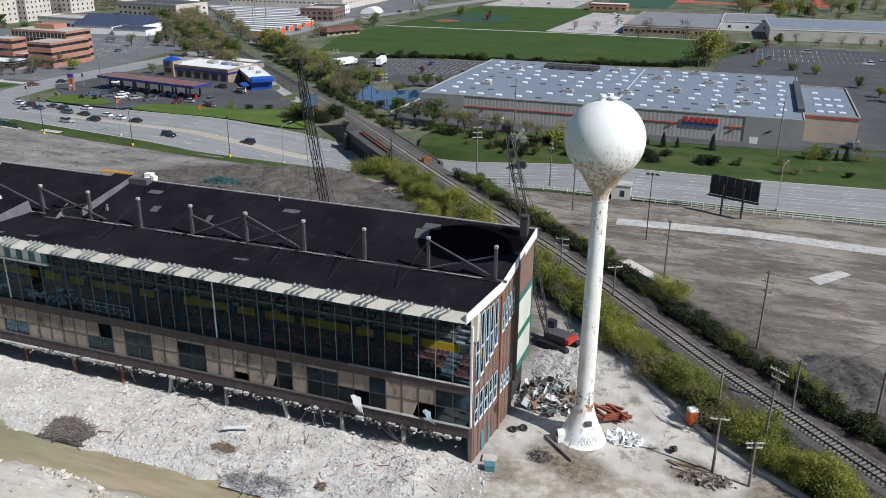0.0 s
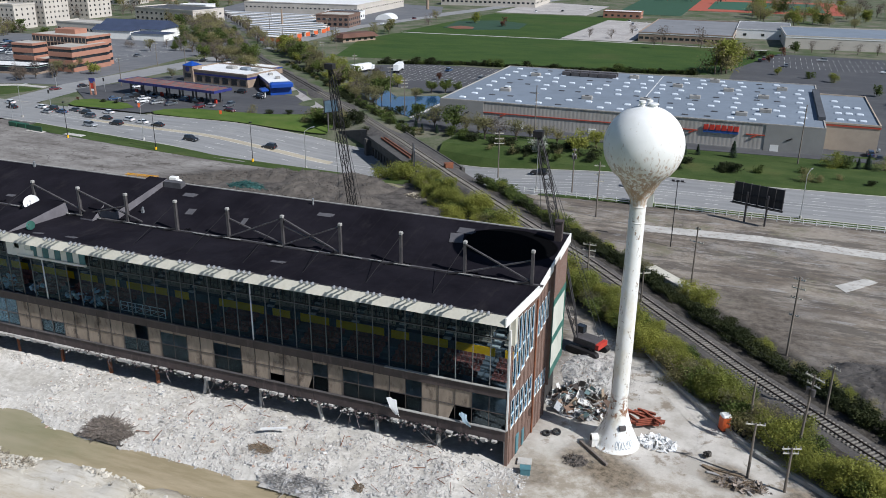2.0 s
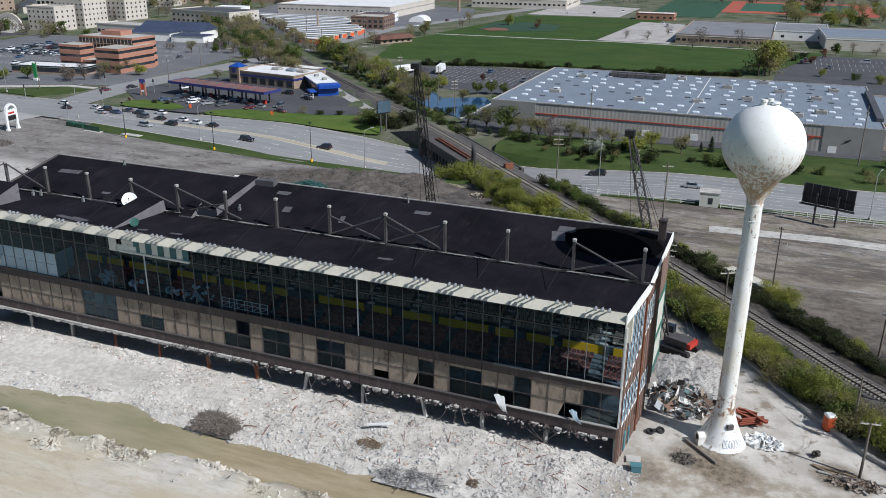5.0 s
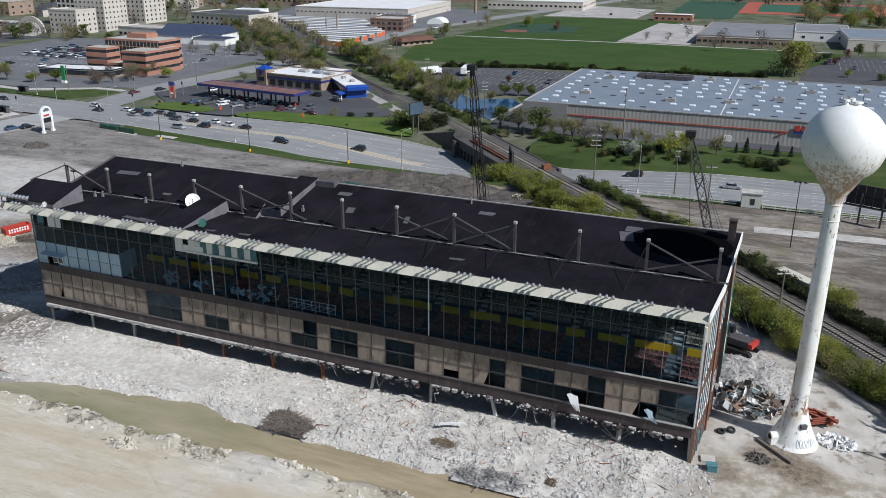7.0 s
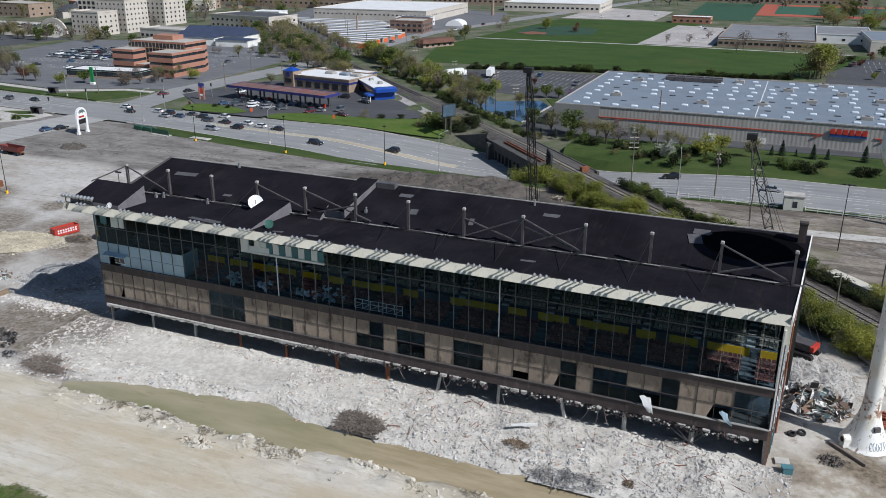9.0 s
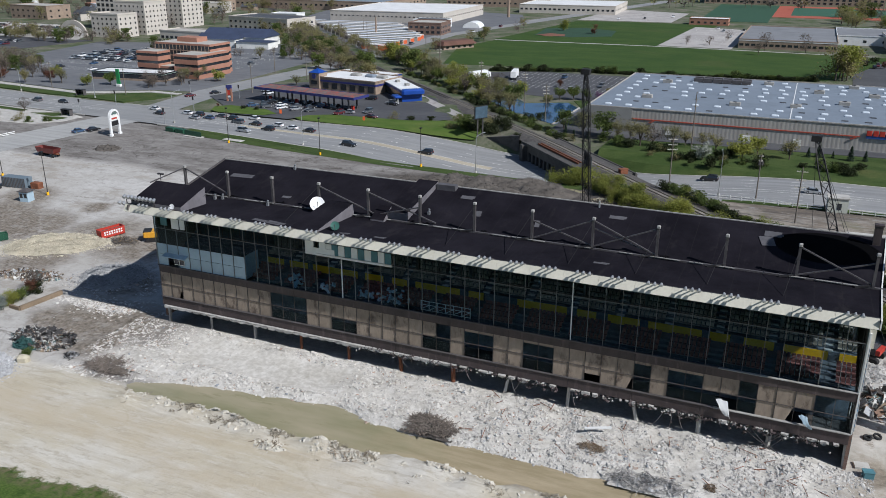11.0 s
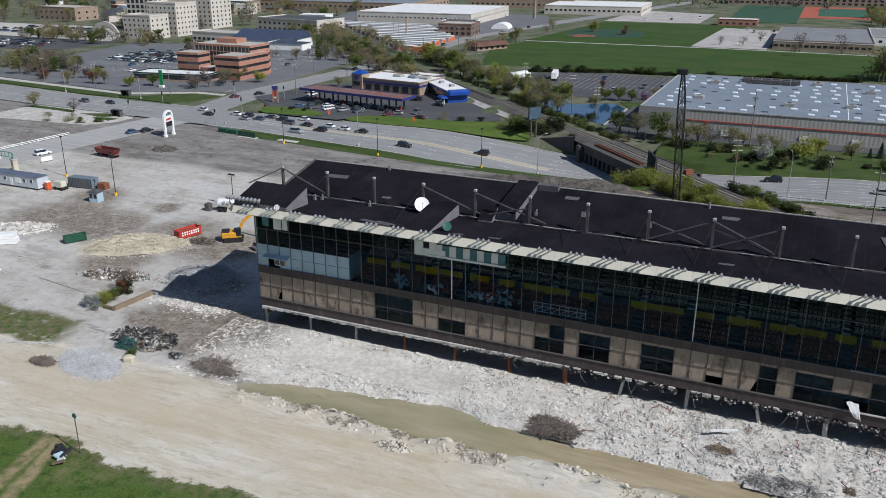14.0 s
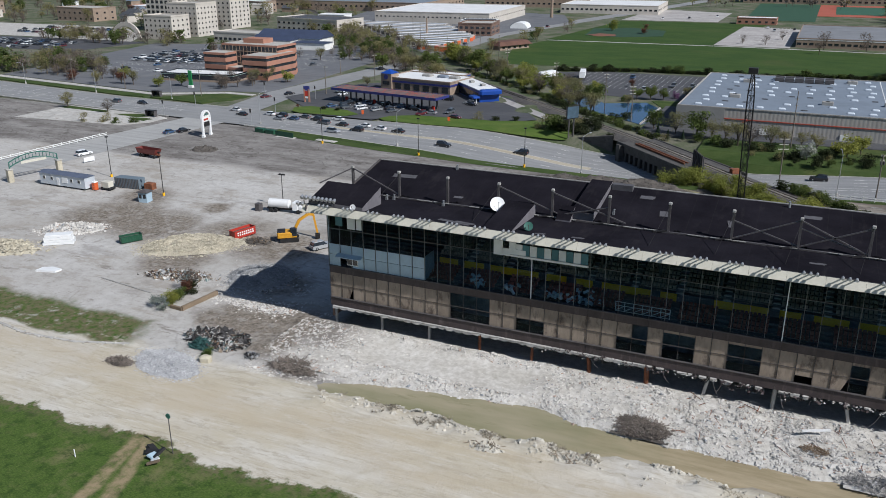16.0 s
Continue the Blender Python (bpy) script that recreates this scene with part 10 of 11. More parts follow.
for k in range(14):
    x = -640 + k * 48
    house("row_house", (x, 1080 + (k % 3) * 40, 0), (k * 7) % 20 - 10, 22 + (k % 4) * 9, 16, 7 + (k % 3) * 3, (M_CREAM, M_BRICK_TAN, M_PINK_BRICK)[k % 3], (M_ROOF_DARK, M_ROOF_TAN)[k % 2], "far low building among trees", "building", 0.4, 2, 6, 3, (1.6, 1.4), 1.2)
rng = random.Random(501)
for k in range(46):
    x, y = rng.uniform(-1000, -520), rng.uniform(500, 1000)
    if rng.random() < 0.35:
        house("town_block", (x, y, 0), rng.uniform(-20, 20), rng.uniform(30, 60), rng.uniform(16, 26), rng.uniform(6, 13), rng.choice((M_CREAM, M_BRICK_TAN, M_PINK_BRICK)), rng.choice((M_ROOF_TAN, M_ROOF_WHITE, M_ROOF_GREY)), "plain town building among bare trees", "building", 0.5, 2, 7, 3, (1.8, 1.4), 1.4)
        continue
    t = thing("town_house", "small town house with a dark pitched roof", "house", (x, y, 0), rng.uniform(-20, 20))
    w, d, h = rng.uniform(9, 15), rng.uniform(8, 11), rng.uniform(3.5, 6)
    m = Mesh()
    m.box((0, 0, h / 2), (w, d, h))
    part("wall", m, rng.choice((M_CREAM, M_WHITE, M_BRICK_TAN)), t)
    m = Mesh()
    m.profile([(-d / 2 - 0.5, h), (d / 2 + 0.5, h), (0, h + d * 0.33)], -w / 2 - 0.4, w / 2 + 0.4)
    part("roof", m, rng.choice((M_ROOF_DARK, M_ROOF_DARK, M_ROOF_GREY)), t)
# bus shelters and the signals
for x, y, rz in ((-283, 206.5, 0), (-312.5, 241.8, 0)):
    b = thing("bus_shelter", "small glazed bus shelter at the kerb", "bus shelter", (x, y, 0.05), rz)
    m = Mesh()
    m.box((0, 0, 2.4), (4.4, 1.8, 0.15))
    part("roof", m, M_STEEL_DARK, b)
    m = Mesh()
    m.box((0, 0.8, 1.25), (4.2, 0.06, 2.1))
    part("back_pane", m, M_GLASS_DARK, b)
    for sx in (-2.1, 2.1):
        m = Mesh()
        m.box((sx, 0, 1.2), (0.1, 1.6, 2.4))
        part("end_panel", m, M_STEEL, b)
for x, y in ((-283, 231), (-246, 232.5), (-281, 211), (-240, 209.5), (-272, 262), (-247, 262)):
    s = thing("traffic_signal", "grey post with dark traffic signal heads", "traffic signal", (x, y, 0.05), group="signals at the crossing")
    m = Mesh()
    m.cyl((0, 0, 0), (0, 0, 5.4), 0.1, n=8)
    part("post", m, M_CHROME, s)
    m = Mesh()
    m.box((0, -0.2, 5.0), (0.45, 0.35, 1.3))
    part("head", m, M_STEEL_DARK, s)
m = Mesh()
for k in range(2):
    m.chamfer((k * 4.6, 0, 0.7), (4.0, 1.6, 1.4), 0.1)
solid("utility_cabinet", m, M_GREENPAINT, "long dark green utility cabinets on the verge", "cabinet", (-229.5, 200.5, 0), -8)
# screen panels beside the arch
m = Mesh()
m.box((0, 0, 0.9), (8, 0.2, 1.8))
solid("screen_panel", m, M_GREENPAINT, "low green screen panel on the verge", "panel", (-217.5, 197.0, 0), -10)

# parked cars
rng = random.Random(77)
names = ["black", "white", "grey", "grey", "blue", "silver", "black", "grey", "white", "maroon", "black", "silver", "grey", "black"]
spots = []
for r in range(2):
    for k in range(16):
        if rng.random() < 0.75:
            spots.append((-412 + k * 3.0, 330 + r * 9.0, 90))
for r in range(3):
    for k in range(22):
        if rng.random() < 0.6:
            spots.append((-625 + k * 3.6, 424 + r * 16, 90))
for r in range(3):
    for k in range(17):
        if rng.random() < 0.72:
            spots.append((-414 + k * 3.0, 352 + r * 8.5, 90))
for k in range(20):
    if rng.random() < 0.7:
        spots.append((-408 + k * 5.4, 300 + (k % 4) * 17, 90))
for r in range(3):
    for k in range(30):
        if rng.random() < 0.7:
            spots.append((-600 + k * 3.4, 350 + r * 14, 90))
for k in range(9):
    spots.append((-231.5 + k * 3.3, 249.5 + (k % 2) * 5, 60))
for x, y in ((-214, 262), (-206, 258), (-198, 256), (-222, 260), (-228, 258), (-190, 252), (-184, 256), (-192.4, 248.7), (-178.0, 247.5), (-205, 281), (-196, 281), (-184.5, 276.5), (-182.6, 274), (-242, 275), (-247, 281)):
    spots.append((x, y, rng.choice((0, 10, 80, -10))))
for x, y in ((32, 268), (33, 274), (34, 262), (46, 280), (62, 300), (58, 330), (10, 456), (28, 486), (64, 468), (55, 452), (-3, 470), (-1, 478)):
    spots.append((x, y, rng.choice((0, 90))))
for x, y in ((-118, 352), (-140, 371), (-128, 338), (-110, 352), (-108, 349)):
    spots.append((x, y, 90))
for x, y in ((-95, 640), (-82, 655), (-101, 662), (-86, 600), (-268, 470), (-262, 560), (-258, 610), (-270, 395), (-190, 720), (-170, 735), (-150, 760), (-264, 350)):
    spots.append((x, y, 90))
for k, (x, y, rz) in enumerate(spots):
    make_car(rng.choice(names), rng.random() < 0.45, (x, y, 0.16 if y > 520 else 0.25 + land(x, y) if -262 < x < -150 and y < 330 else 0.18), rz + rng.uniform(-3, 3) + rng.choice((0, 180)), y > 315 or x < -290)

# ---- trees and bushes ----
def leaf_material(name, a, b, trans=0.25):
    w = Web(name)
    col = w.mix(w.island(), a, b)
    col = w.mix(w.ramp(w.noise(0.25, 3), (0.35, 0.0), (0.65, 0.45)), col, shade(a, 0.6))
    col = w.mix(1.0, col, w.ramp(w.random(), (0, (0.75, 0.78, 0.8)), (1, (1.15, 1.08, 1.0))), "MULTIPLY")
    w.b.inputs["Subsurface Weight"].default_value = 0.0
    m = w.done(col, 0.75, 0, 0.2)
    tl = w.n.new("ShaderNodeBsdfTranslucent")
    w.l.new(col, tl.inputs[0])
    mx = w.n.new("ShaderNodeMixShader")
    mx.inputs[0].default_value = trans
    w.l.new(w.b.outputs[0], mx.inputs[1])
    w.l.new(tl.outputs[0], mx.inputs[2])
    w.l.new(mx.outputs[0], w.n["Material Output"].inputs[0])
    return m


LEAF = {
    "spring": leaf_material("spring_leaf", (0.225, 0.250, 0.056), (0.365, 0.380, 0.090), 0.38),
    "green": leaf_material("green_leaf", (0.078, 0.115, 0.028), (0.150, 0.185, 0.050)),
    # leaf colour lowered to near black to paint in shade among lineside bushes
    "dark": leaf_material("shade_dark_leaf", (0.026, 0.036, 0.014), (0.060, 0.072, 0.026)),
    "bud": leaf_material("budding_twig", (0.215, 0.205, 0.100), (0.345, 0.325, 0.165), 0.5),
    "bare": leaf_material("bare_twig", (0.125, 0.105, 0.090), (0.215, 0.180, 0.155)),
    "blossom": leaf_material("white_blossom", (0.40, 0.42, 0.34), (0.60, 0.60, 0.52)),
    "red": leaf_material("red_bud_leaf", (0.11, 0.050, 0.038), (0.17, 0.085, 0.055)),
    "fir": leaf_material("fir_needle", (0.014, 0.030, 0.018), (0.034, 0.055, 0.030), 0.1),
    "lilac": leaf_material("lilac_bloom", (0.16, 0.07, 0.17), (0.24, 0.13, 0.25)),
    "bluegrey": leaf_material("blue_grey_leaf", (0.17, 0.21, 0.20), (0.27, 0.31, 0.29)),
}
M_BARK = surf("bark", (0.105, 0.085, 0.068), 0.95, var=0.3, big=1.5, stretch=(2, 2, 0.4))


def plant_meshes(kind, seed, h, spread, leaves, size, low, limbs):
    """Trunk and crown: limbs that fork, and leaf clumps about their ends with an uneven outline."""
    rng = random.Random(seed)
    t = Mesh()
    ends = []
    base = h * low
    if low > 0.08:
        t.cyl((0, 0, -0.3), (rng.uniform(-0.1, 0.1), rng.uniform(-0.1, 0.1), base), 0.035 * h, 0.022 * h, n=7)
    for k in range(limbs):
        a = 2 * math.pi * (k + rng.uniform(-0.3, 0.3)) / limbs
        r = spread * rng.uniform(0.35, 0.8)
        e = Vector((r * math.cos(a), r * math.sin(a), base + (h - base) * rng.uniform(0.12, 0.92)))
        s = Vector((0, 0, base * rng.uniform(0.7, 1.0))) if low > 0.08 else Vector((0.15 * math.cos(a), 0.15 * math.sin(a), -0.2))
        mid = s.lerp(e, 0.5) + Vector((rng.uniform(-0.2, 0.2), rng.uniform(-0.2, 0.2), 0.1 * h))
        t.cyl(s, mid, 0.016 * h, 0.011 * h, n=5, caps=False)
        t.cyl(mid, e, 0.011 * h, 0.004 * h, n=5, caps=False)
        ends.append(e)
        for _ in range(3):
            f = mid.lerp(e, rng.uniform(0.2, 1)) + Vector((rng.gauss(0, 0.28), rng.gauss(0, 0.28), rng.uniform(0, 0.3))) * spread * 0.8
            t.cyl(mid.lerp(e, rng.uniform(0.1, 0.7)), f, 0.007 * h, 0.003 * h, n=4, caps=False)
            ends.append(f)
    c = Mesh()
    while len(c.f) < leaves:
        e = rng.choice(ends)
        q = e + Vector((rng.gauss(0, 0.2), rng.gauss(0, 0.2), rng.gauss(0, 0.17))) * spread
        q.z = min(h * 1.03, max(h * 0.05 if low < 0.08 else base * 0.55, q.z))
        s = size * rng.uniform(0.6, 1.4)
        u = Vector((rng.gauss(0, 1), rng.gauss(0, 1), rng.gauss(0, 0.7))).normalized()
        v = u.cross(Vector((rng.gauss(0, 1), rng.gauss(0, 1), rng.gauss(0, 1)))).normalized()
        c.face(tuple(q - u * s), tuple(q - v * s * 0.55), tuple(q + u * s), tuple(q + v * s * 0.55))
    return t.data("trunk", M_BARK), c


def fir_meshes(seed, h):
    rng = random.Random(seed)
    t = Mesh()
    t.cyl((0, 0, -0.3), (0, 0, h * 0.98), 0.03 * h, 0.005 * h, n=7)
    c = Mesh()
    for _ in range(1100):
        z = h * rng.uniform(0.06, 1.0)
        r = 0.27 * h * (1 - z / h) ** 0.85 * rng.uniform(0.3, 1.05) + 0.05
        a = rng.uniform(0, 6.283)
        q = Vector((r * math.cos(a), r * math.sin(a), z))
        o = Vector((math.cos(a), math.sin(a), -0.45)) * 0.05 * h
        w = Vector((-math.sin(a), math.cos(a), rng.uniform(-0.3, 0.3))) * 0.022 * h
        c.face(tuple(q - o), tuple(q + w), tuple(q + o), tuple(q - w))
    return t.data("trunk", M_BARK), c


PLANTS = {}
SPECS = {
    "bush_spring": ("bush", "thick yellow-green spring bush with bare twigs showing", 4.0, 2.3, 5200, 0.10, 0.0, 11, "spring"),
    "bush_green": ("bush", "rough green bush on the embankment", 3.0, 2.1, 2000, 0.16, 0.0, 9, "green"),
    "bush_bud": ("bush", "brownish bush just coming into bud", 3.4, 2.3, 2400, 0.10, 0.0, 11, "bud"),
    "bush_dark": ("bush", "low dark tangled bush by the track", 2.3, 2.0, 1600, 0.16, 0.0, 8, "dark"),
    "tree_spring": ("tree", "broad tree in yellow-green spring leaf", 8.5, 4.0, 1500, 0.34, 0.22, 8, "spring"),
    "tree_green": ("tree", "leafy green tree with a rounded crown", 8.0, 3.6, 1500, 0.34, 0.22, 8, "green"),
    "tree_bud": ("tree", "tree with bare limbs and first buds", 8.5, 3.8, 1400, 0.22, 0.24, 9, "bud"),
    "tree_bare": ("tree", "bare brown tree without leaves", 8.0, 3.6, 700, 0.22, 0.22, 10, "bare"),
    "tree_blossom": ("tree", "small tree in white blossom", 5.4, 2.6, 1300, 0.22, 0.16, 8, "blossom"),
    "tree_red": ("tree", "small tree with reddish spring leaves", 6.0, 2.6, 1000, 0.26, 0.2, 8, "red"),
    "bush_bluegrey": ("bush", "round blue-grey shrub in a planter", 2.0, 1.4, 900, 0.12, 0.0, 7, "bluegrey"),
    "bush_lilac": ("bush", "purple flowering shrub by the pond", 3.2, 2.0, 800, 0.18, 0.0, 7, "lilac"),
}


FAR = {}


def far_plant(kind, x, y, scale, z=None):
    """A distant tree, joined with the others of its kind."""
    name, label, h, spread, leaves, size, low, limbs, leaf = SPECS[kind] if kind != "fir" else SPECS["tree_green"][:8] + ("fir",)
    t, c = FAR.setdefault(leaf, (Mesh(), Mesh()))
    h, spread = h * scale, spread * scale
    base = h * low
    zg = z if z is not None else land(x, y) if y < 372 else 0.0
    low_bush = kind.startswith("bush") and y < 372
    if not low_bush:
        t.cyl((x, y, zg - 0.2), (x, y, zg + h * 0.6), 0.03 * h, 0.012 * h, n=5, caps=False)
    ends = []
    for k in range(6):
        a = rng.uniform(0, 6.283)
        e = Vector((x + spread * rng.uniform(0.2, 0.75) * math.cos(a), y + spread * rng.uniform(0.2, 0.75) * math.sin(a), zg + base + (h - base) * rng.uniform(0.05, 0.9)))
        t.cyl((x, y, zg + base), tuple(e), 0.012 * h, 0.004 * h, n=4, caps=False)
        ends.append(e)
    for _ in range(int(leaves * (0.5 if low_bush else 0.55 if x > -420 else 0.32))):
        q = rng.choice(ends) + Vector((rng.gauss(0, 0.27), rng.gauss(0, 0.27), rng.gauss(0, 0.25))) * spread
        q.z = max(zg + base * 0.4, min(zg + h, q.z))
        s = size * scale * (rng.uniform(0.8, 1.6) if low_bush else rng.uniform(0.75, 1.6) if x > -420 else rng.uniform(1.0, 2.0))
        u = Vector((rng.gauss(0, 1), rng.gauss(0, 1), rng.gauss(0, 0.7))).normalized()
        v = u.cross(Vector((rng.gauss(0, 1), rng.gauss(0, 1), rng.gauss(0, 1)))).normalized()
        c.face(tuple(q - u * s), tuple(q - v * s * 0.6), tuple(q + u * s), tuple(q + v * s * 0.6))


def plant(kind, x, y, scale=1.0, rz=0.0, variant=0, z=None, tall=1.0):
    if y > 372 or x < -375 or 172 < y and kind.startswith("bush"):
        return far_plant(kind, x, y, scale, z)
    name, label, h, spread, leaves, size, low, limbs, leaf = SPECS[kind] if kind != "fir" else ("tree", "dark green fir tree with drooping boughs", 6, 0, 0, 0, 0, 0, "fir")
    key = (kind, variant)
    at = pose(x, y, land(x, y) if z is None else z, 0, 0, rz) @ Matrix.Diagonal((scale, scale, scale * tall, 1))
    if key not in PLANTS:
        ob = thing(name, label, name, (0, 0, 0), 0, "trees and bushes")
        seed = sum(map(ord, kind)) * 7 + variant
        t, c = fir_meshes(seed, 6.0) if kind == "fir" else plant_meshes(kind, seed, h, spread, leaves, size, low, limbs)
        part("trunk" if name == "tree" else "branchwork", t, None, ob)
        part("crown", c, LEAF[leaf], ob)
        PLANTS[key] = ob
        ob.matrix_basis = at
        return ob
    return copy_thing(PLANTS[key], at)


rng = random.Random(42)
R3 = lambda: rng.randrange(3)


def beside_rail(step, start, stop, lo, hi, kinds, smin, smax, side, jitter=1.0):
    """Bushes beside the railway, lo to hi metres from its centre; side 1 is the south-west."""
    for x, y, z, a in along_rail(step, start, stop):
        o = rng.uniform(lo, hi) * side
        px, py = x - math.sin(radians(a)) * o + rng.uniform(-jitter, jitter), y + math.cos(radians(a)) * o + rng.uniform(-jitter, jitter)
        if corridor(px, py) > 0.02:
            continue
        plant(rng.choice(kinds), px, py, rng.uniform(smin, smax), rng.uniform(0, 360), R3())


YEL = ["bush_spring", "bush_spring", "bush_spring", "bush_bud", "bush_green"]
# along_rail starts at (60, 52); the yard lies 40 to 120 m on
beside_rail(2.8, 22, 48, 7.4, 8.8, ["bush_green", "bush_dark", "bush_green", "bush_bud"], 0.85, 1.2, 1, 0.4)
beside_rail(2.3, 48, 124, 7.6, 9.0, YEL, 0.85, 1.25, 1, 0.4)
beside_rail(3.0, 56, 124, 5.9, 7.3, YEL, 0.7, 1.1, 1, 0.5)
beside_rail(4.2, 78, 124, 4.4, 5.4, ["bush_green", "bush_spring", "bush_bud"], 0.4, 0.75, 1, 0.4)
beside_rail(2.0, 124, 200, 5.6, 8.0, YEL, 0.85, 1.25, 1)
beside_rail(3.2, 124, 196, 8.0, 12.0, YEL, 0.7, 1.05, 1)
# dense near-black row that stands in for bush shade beside the rails
beside_rail(1.5, 16, 150, 5.0, 6.6, ["bush_dark"], 0.65, 0.95, -1, 0.5)
beside_rail(3.0, 8, 40, 5.6, 7.2, ["bush_dark", "bush_dark", "bush_green"], 0.8, 1.15, 1, 0.4)
beside_rail(3.8, 24, 186, 6.8, 10.0, ["bush_dark", "bush_spring", "bush_dark", "bush_bud", "bush_spring"], 0.5, 0.95, -1, 0.8)
beside_rail(2.4, 150, 190, 5.0, 7.0, ["bush_dark", "bush_green", "bush_green"], 0.7, 1.0, -1)
for x, y, s in ((-88.5, 194.0, 1.8), (-91.5, 191.5, 1.4), (-86, 191, 1.5), (-83, 193, 1.3), (-84.5, 196.5, 1.9), (-80.5, 196.0, 1.5), (-62, 197, 1.1), (-58, 192, 1.1), (-54, 187, 1.0), (-51, 182, 0.9), (-48, 178, 1.0), (-64, 201, 0.8), (-8.5, 139.5, 1.0), (-5.6, 137.0, 1.1), (-20, 151, 0.9)):
    plant("bush_spring" if x < -80 or -10 < x else "bush_green", x, y, s, rng.uniform(0, 360), R3())
# north of the bridge
beside_rail(3.0, 246, 420, 8.0, 11.0, ["bush_green", "bush_dark", "bush_bud", "bush_green"], 0.45, 0.8, -1)
beside_rail(4.0, 250, 330, 5.5, 8.5, ["bush_dark", "bush_dark", "bush_green"], 0.7, 1.1, -1)
beside_rail(3.2, 300, 470, 12.0, 20.0, ["tree_bud", "tree_bud", "tree_spring", "tree_bare", "tree_green"], 0.7, 1.2, -1, 2)
beside_rail(6, 470, 640, 8.5, 14.0, ["tree_bud", "tree_bare", "tree_bud"], 0.6, 0.9, -1, 2)
beside_rail(2.6, 390, 720, 6.5, 22.0, ["tree_bare", "tree_bud", "tree_bare", "tree_bud", "tree_green"], 0.7, 1.15, 1, 3)
beside_rail(9, 430, 760, 14.0, 34.0, ["tree_bare", "tree_bud", "tree_green"], 0.8, 1.15, 1, 5)
beside_rail(4.5, 236, 262, 6, 11, ["bush_green", "bush_dark", "bush_bud"], 0.7, 1.1, 1)
for x, y, s in ((-128, 241, 1.2), (-132, 243, 1.3), (-136, 241.5, 1.2), (-125, 244, 1.0), (-140, 246, 1.3), (-118, 236, 0.8), (-136, 247, 1.6), (-131, 249, 1.5), (-127, 248, 1.3)):
    plant("bush_dark", x, y, s, rng.uniform(0, 360), R3())
for x, y, s, kind in ((-143.5, 243.5, 1.5, "bush_bud"), (-139.5, 242.0, 1.7, "bush_green"), (-136.0, 244.5, 1.6, "bush_dark"), (-132.5, 245.5, 1.4, "bush_bud"), (-141.0, 246.5, 1.5, "bush_green")):
    plant(kind, x, y, s, rng.uniform(0, 360), R3())
# grass bank before the store
for kind, x, y, s in (("tree_bud", -79.5, 240.5, 0.9), ("tree_bare", -75.8, 241.5, 0.95), ("tree_blossom", -59.3, 229.8, 1.0), ("tree_spring", -48.8, 236.0, 1.0), ("bush_dark", -43.6, 232.0, 1.25), ("bush_dark", -62.5, 230.5, 1.1), ("bush_dark", -54.5, 231.5, 1.3),
                      ("tree_bud", -66.5, 246.5, 0.75), ("tree_bud", -61.5, 247.0, 0.6), ("tree_bud", -88.0, 247.0, 0.7), ("tree_bud", -84.0, 247.5, 0.65), ("bush_green", -92.0, 243.0, 1.0), ("bush_green", -86.0, 238.0, 1.1), ("bush_dark", -82.0, 236.5, 1.2), ("bush_dark", -74.5, 234.5, 1.3), ("bush_dark", -70.0, 236.0, 1.1),
                      ("tree_spring", -52.0, 240.5, 0.5), ("bush_spring", 20.5, 246.5, 1.2), ("bush_green", 24.0, 247.5, 1.2), ("bush_bud", 33.0, 247.5, 1.3)):
    plant(kind, x, y, s, rng.uniform(0, 360), R3(), 0.55)
for x, y, s in ((-35.9, 247.2, 0.55), (-31.0, 245.6, 0.95), (-28.2, 246.7, 0.8), (-24.3, 247.2, 0.7), (-19.7, 245.6, 0.95), (-15.8, 246.5, 0.7), (-6.0, 247.0, 0.85), (27.0, 247.0, 1.0), (29.5, 248.0, 0.95), (-101.0, 241.5, 1.0), (-96.5, 243.0, 0.95), (-105.0, 246.0, 0.8)):
    plant("fir", x, y, s, rng.uniform(0, 360), R3(), 0.5)
# shrubs over the bank and the cutting's edge
for k in range(60):
    x = rng.uniform(-84, 30)
    y = lerp_line(NORTH_KERB, x) + (rng.uniform(7, 15) if x > -45 else rng.uniform(3, 18))
    if x > -45 and rng.random() < 0.55:
        continue
    plant(rng.choice(["bush_dark", "bush_green", "bush_dark", "bush_bud"]), x, y, rng.uniform(0.5, 1.2), rng.uniform(0, 360), R3(), 0.45 if x > -70 else None)
for kind, x, y, s in (("tree_bud", -70, 243, 0.9), ("tree_spring", -45, 243, 0.9), ("tree_bud", -57, 243, 0.8), ("tree_bud", -36, 240, 0.7), ("tree_green", -93, 249, 0.9), ("tree_bud", -100, 250, 1.0), ("tree_green", -108, 255, 0.9)):
    plant(kind, x, y, s, rng.uniform(0, 360), R3(), 0.5)
# wood between the line and the pond
for k in range(16):
    t = rng.uniform(0.45, 1.1)
    x, y = -116 - 70 * t + rng.uniform(12, 22), 262 + 66 * t + rng.uniform(2, 14)
    if -126 > x > -158 and 286 < y < 322 or x > -118 and y > 266:
        continue
    plant(rng.choice(["tree_bud", "tree_spring", "tree_bud", "tree_bud", "tree_bare"]), x, y, rng.uniform(0.5, 0.8), rng.uniform(0, 360), R3(), 0.05)
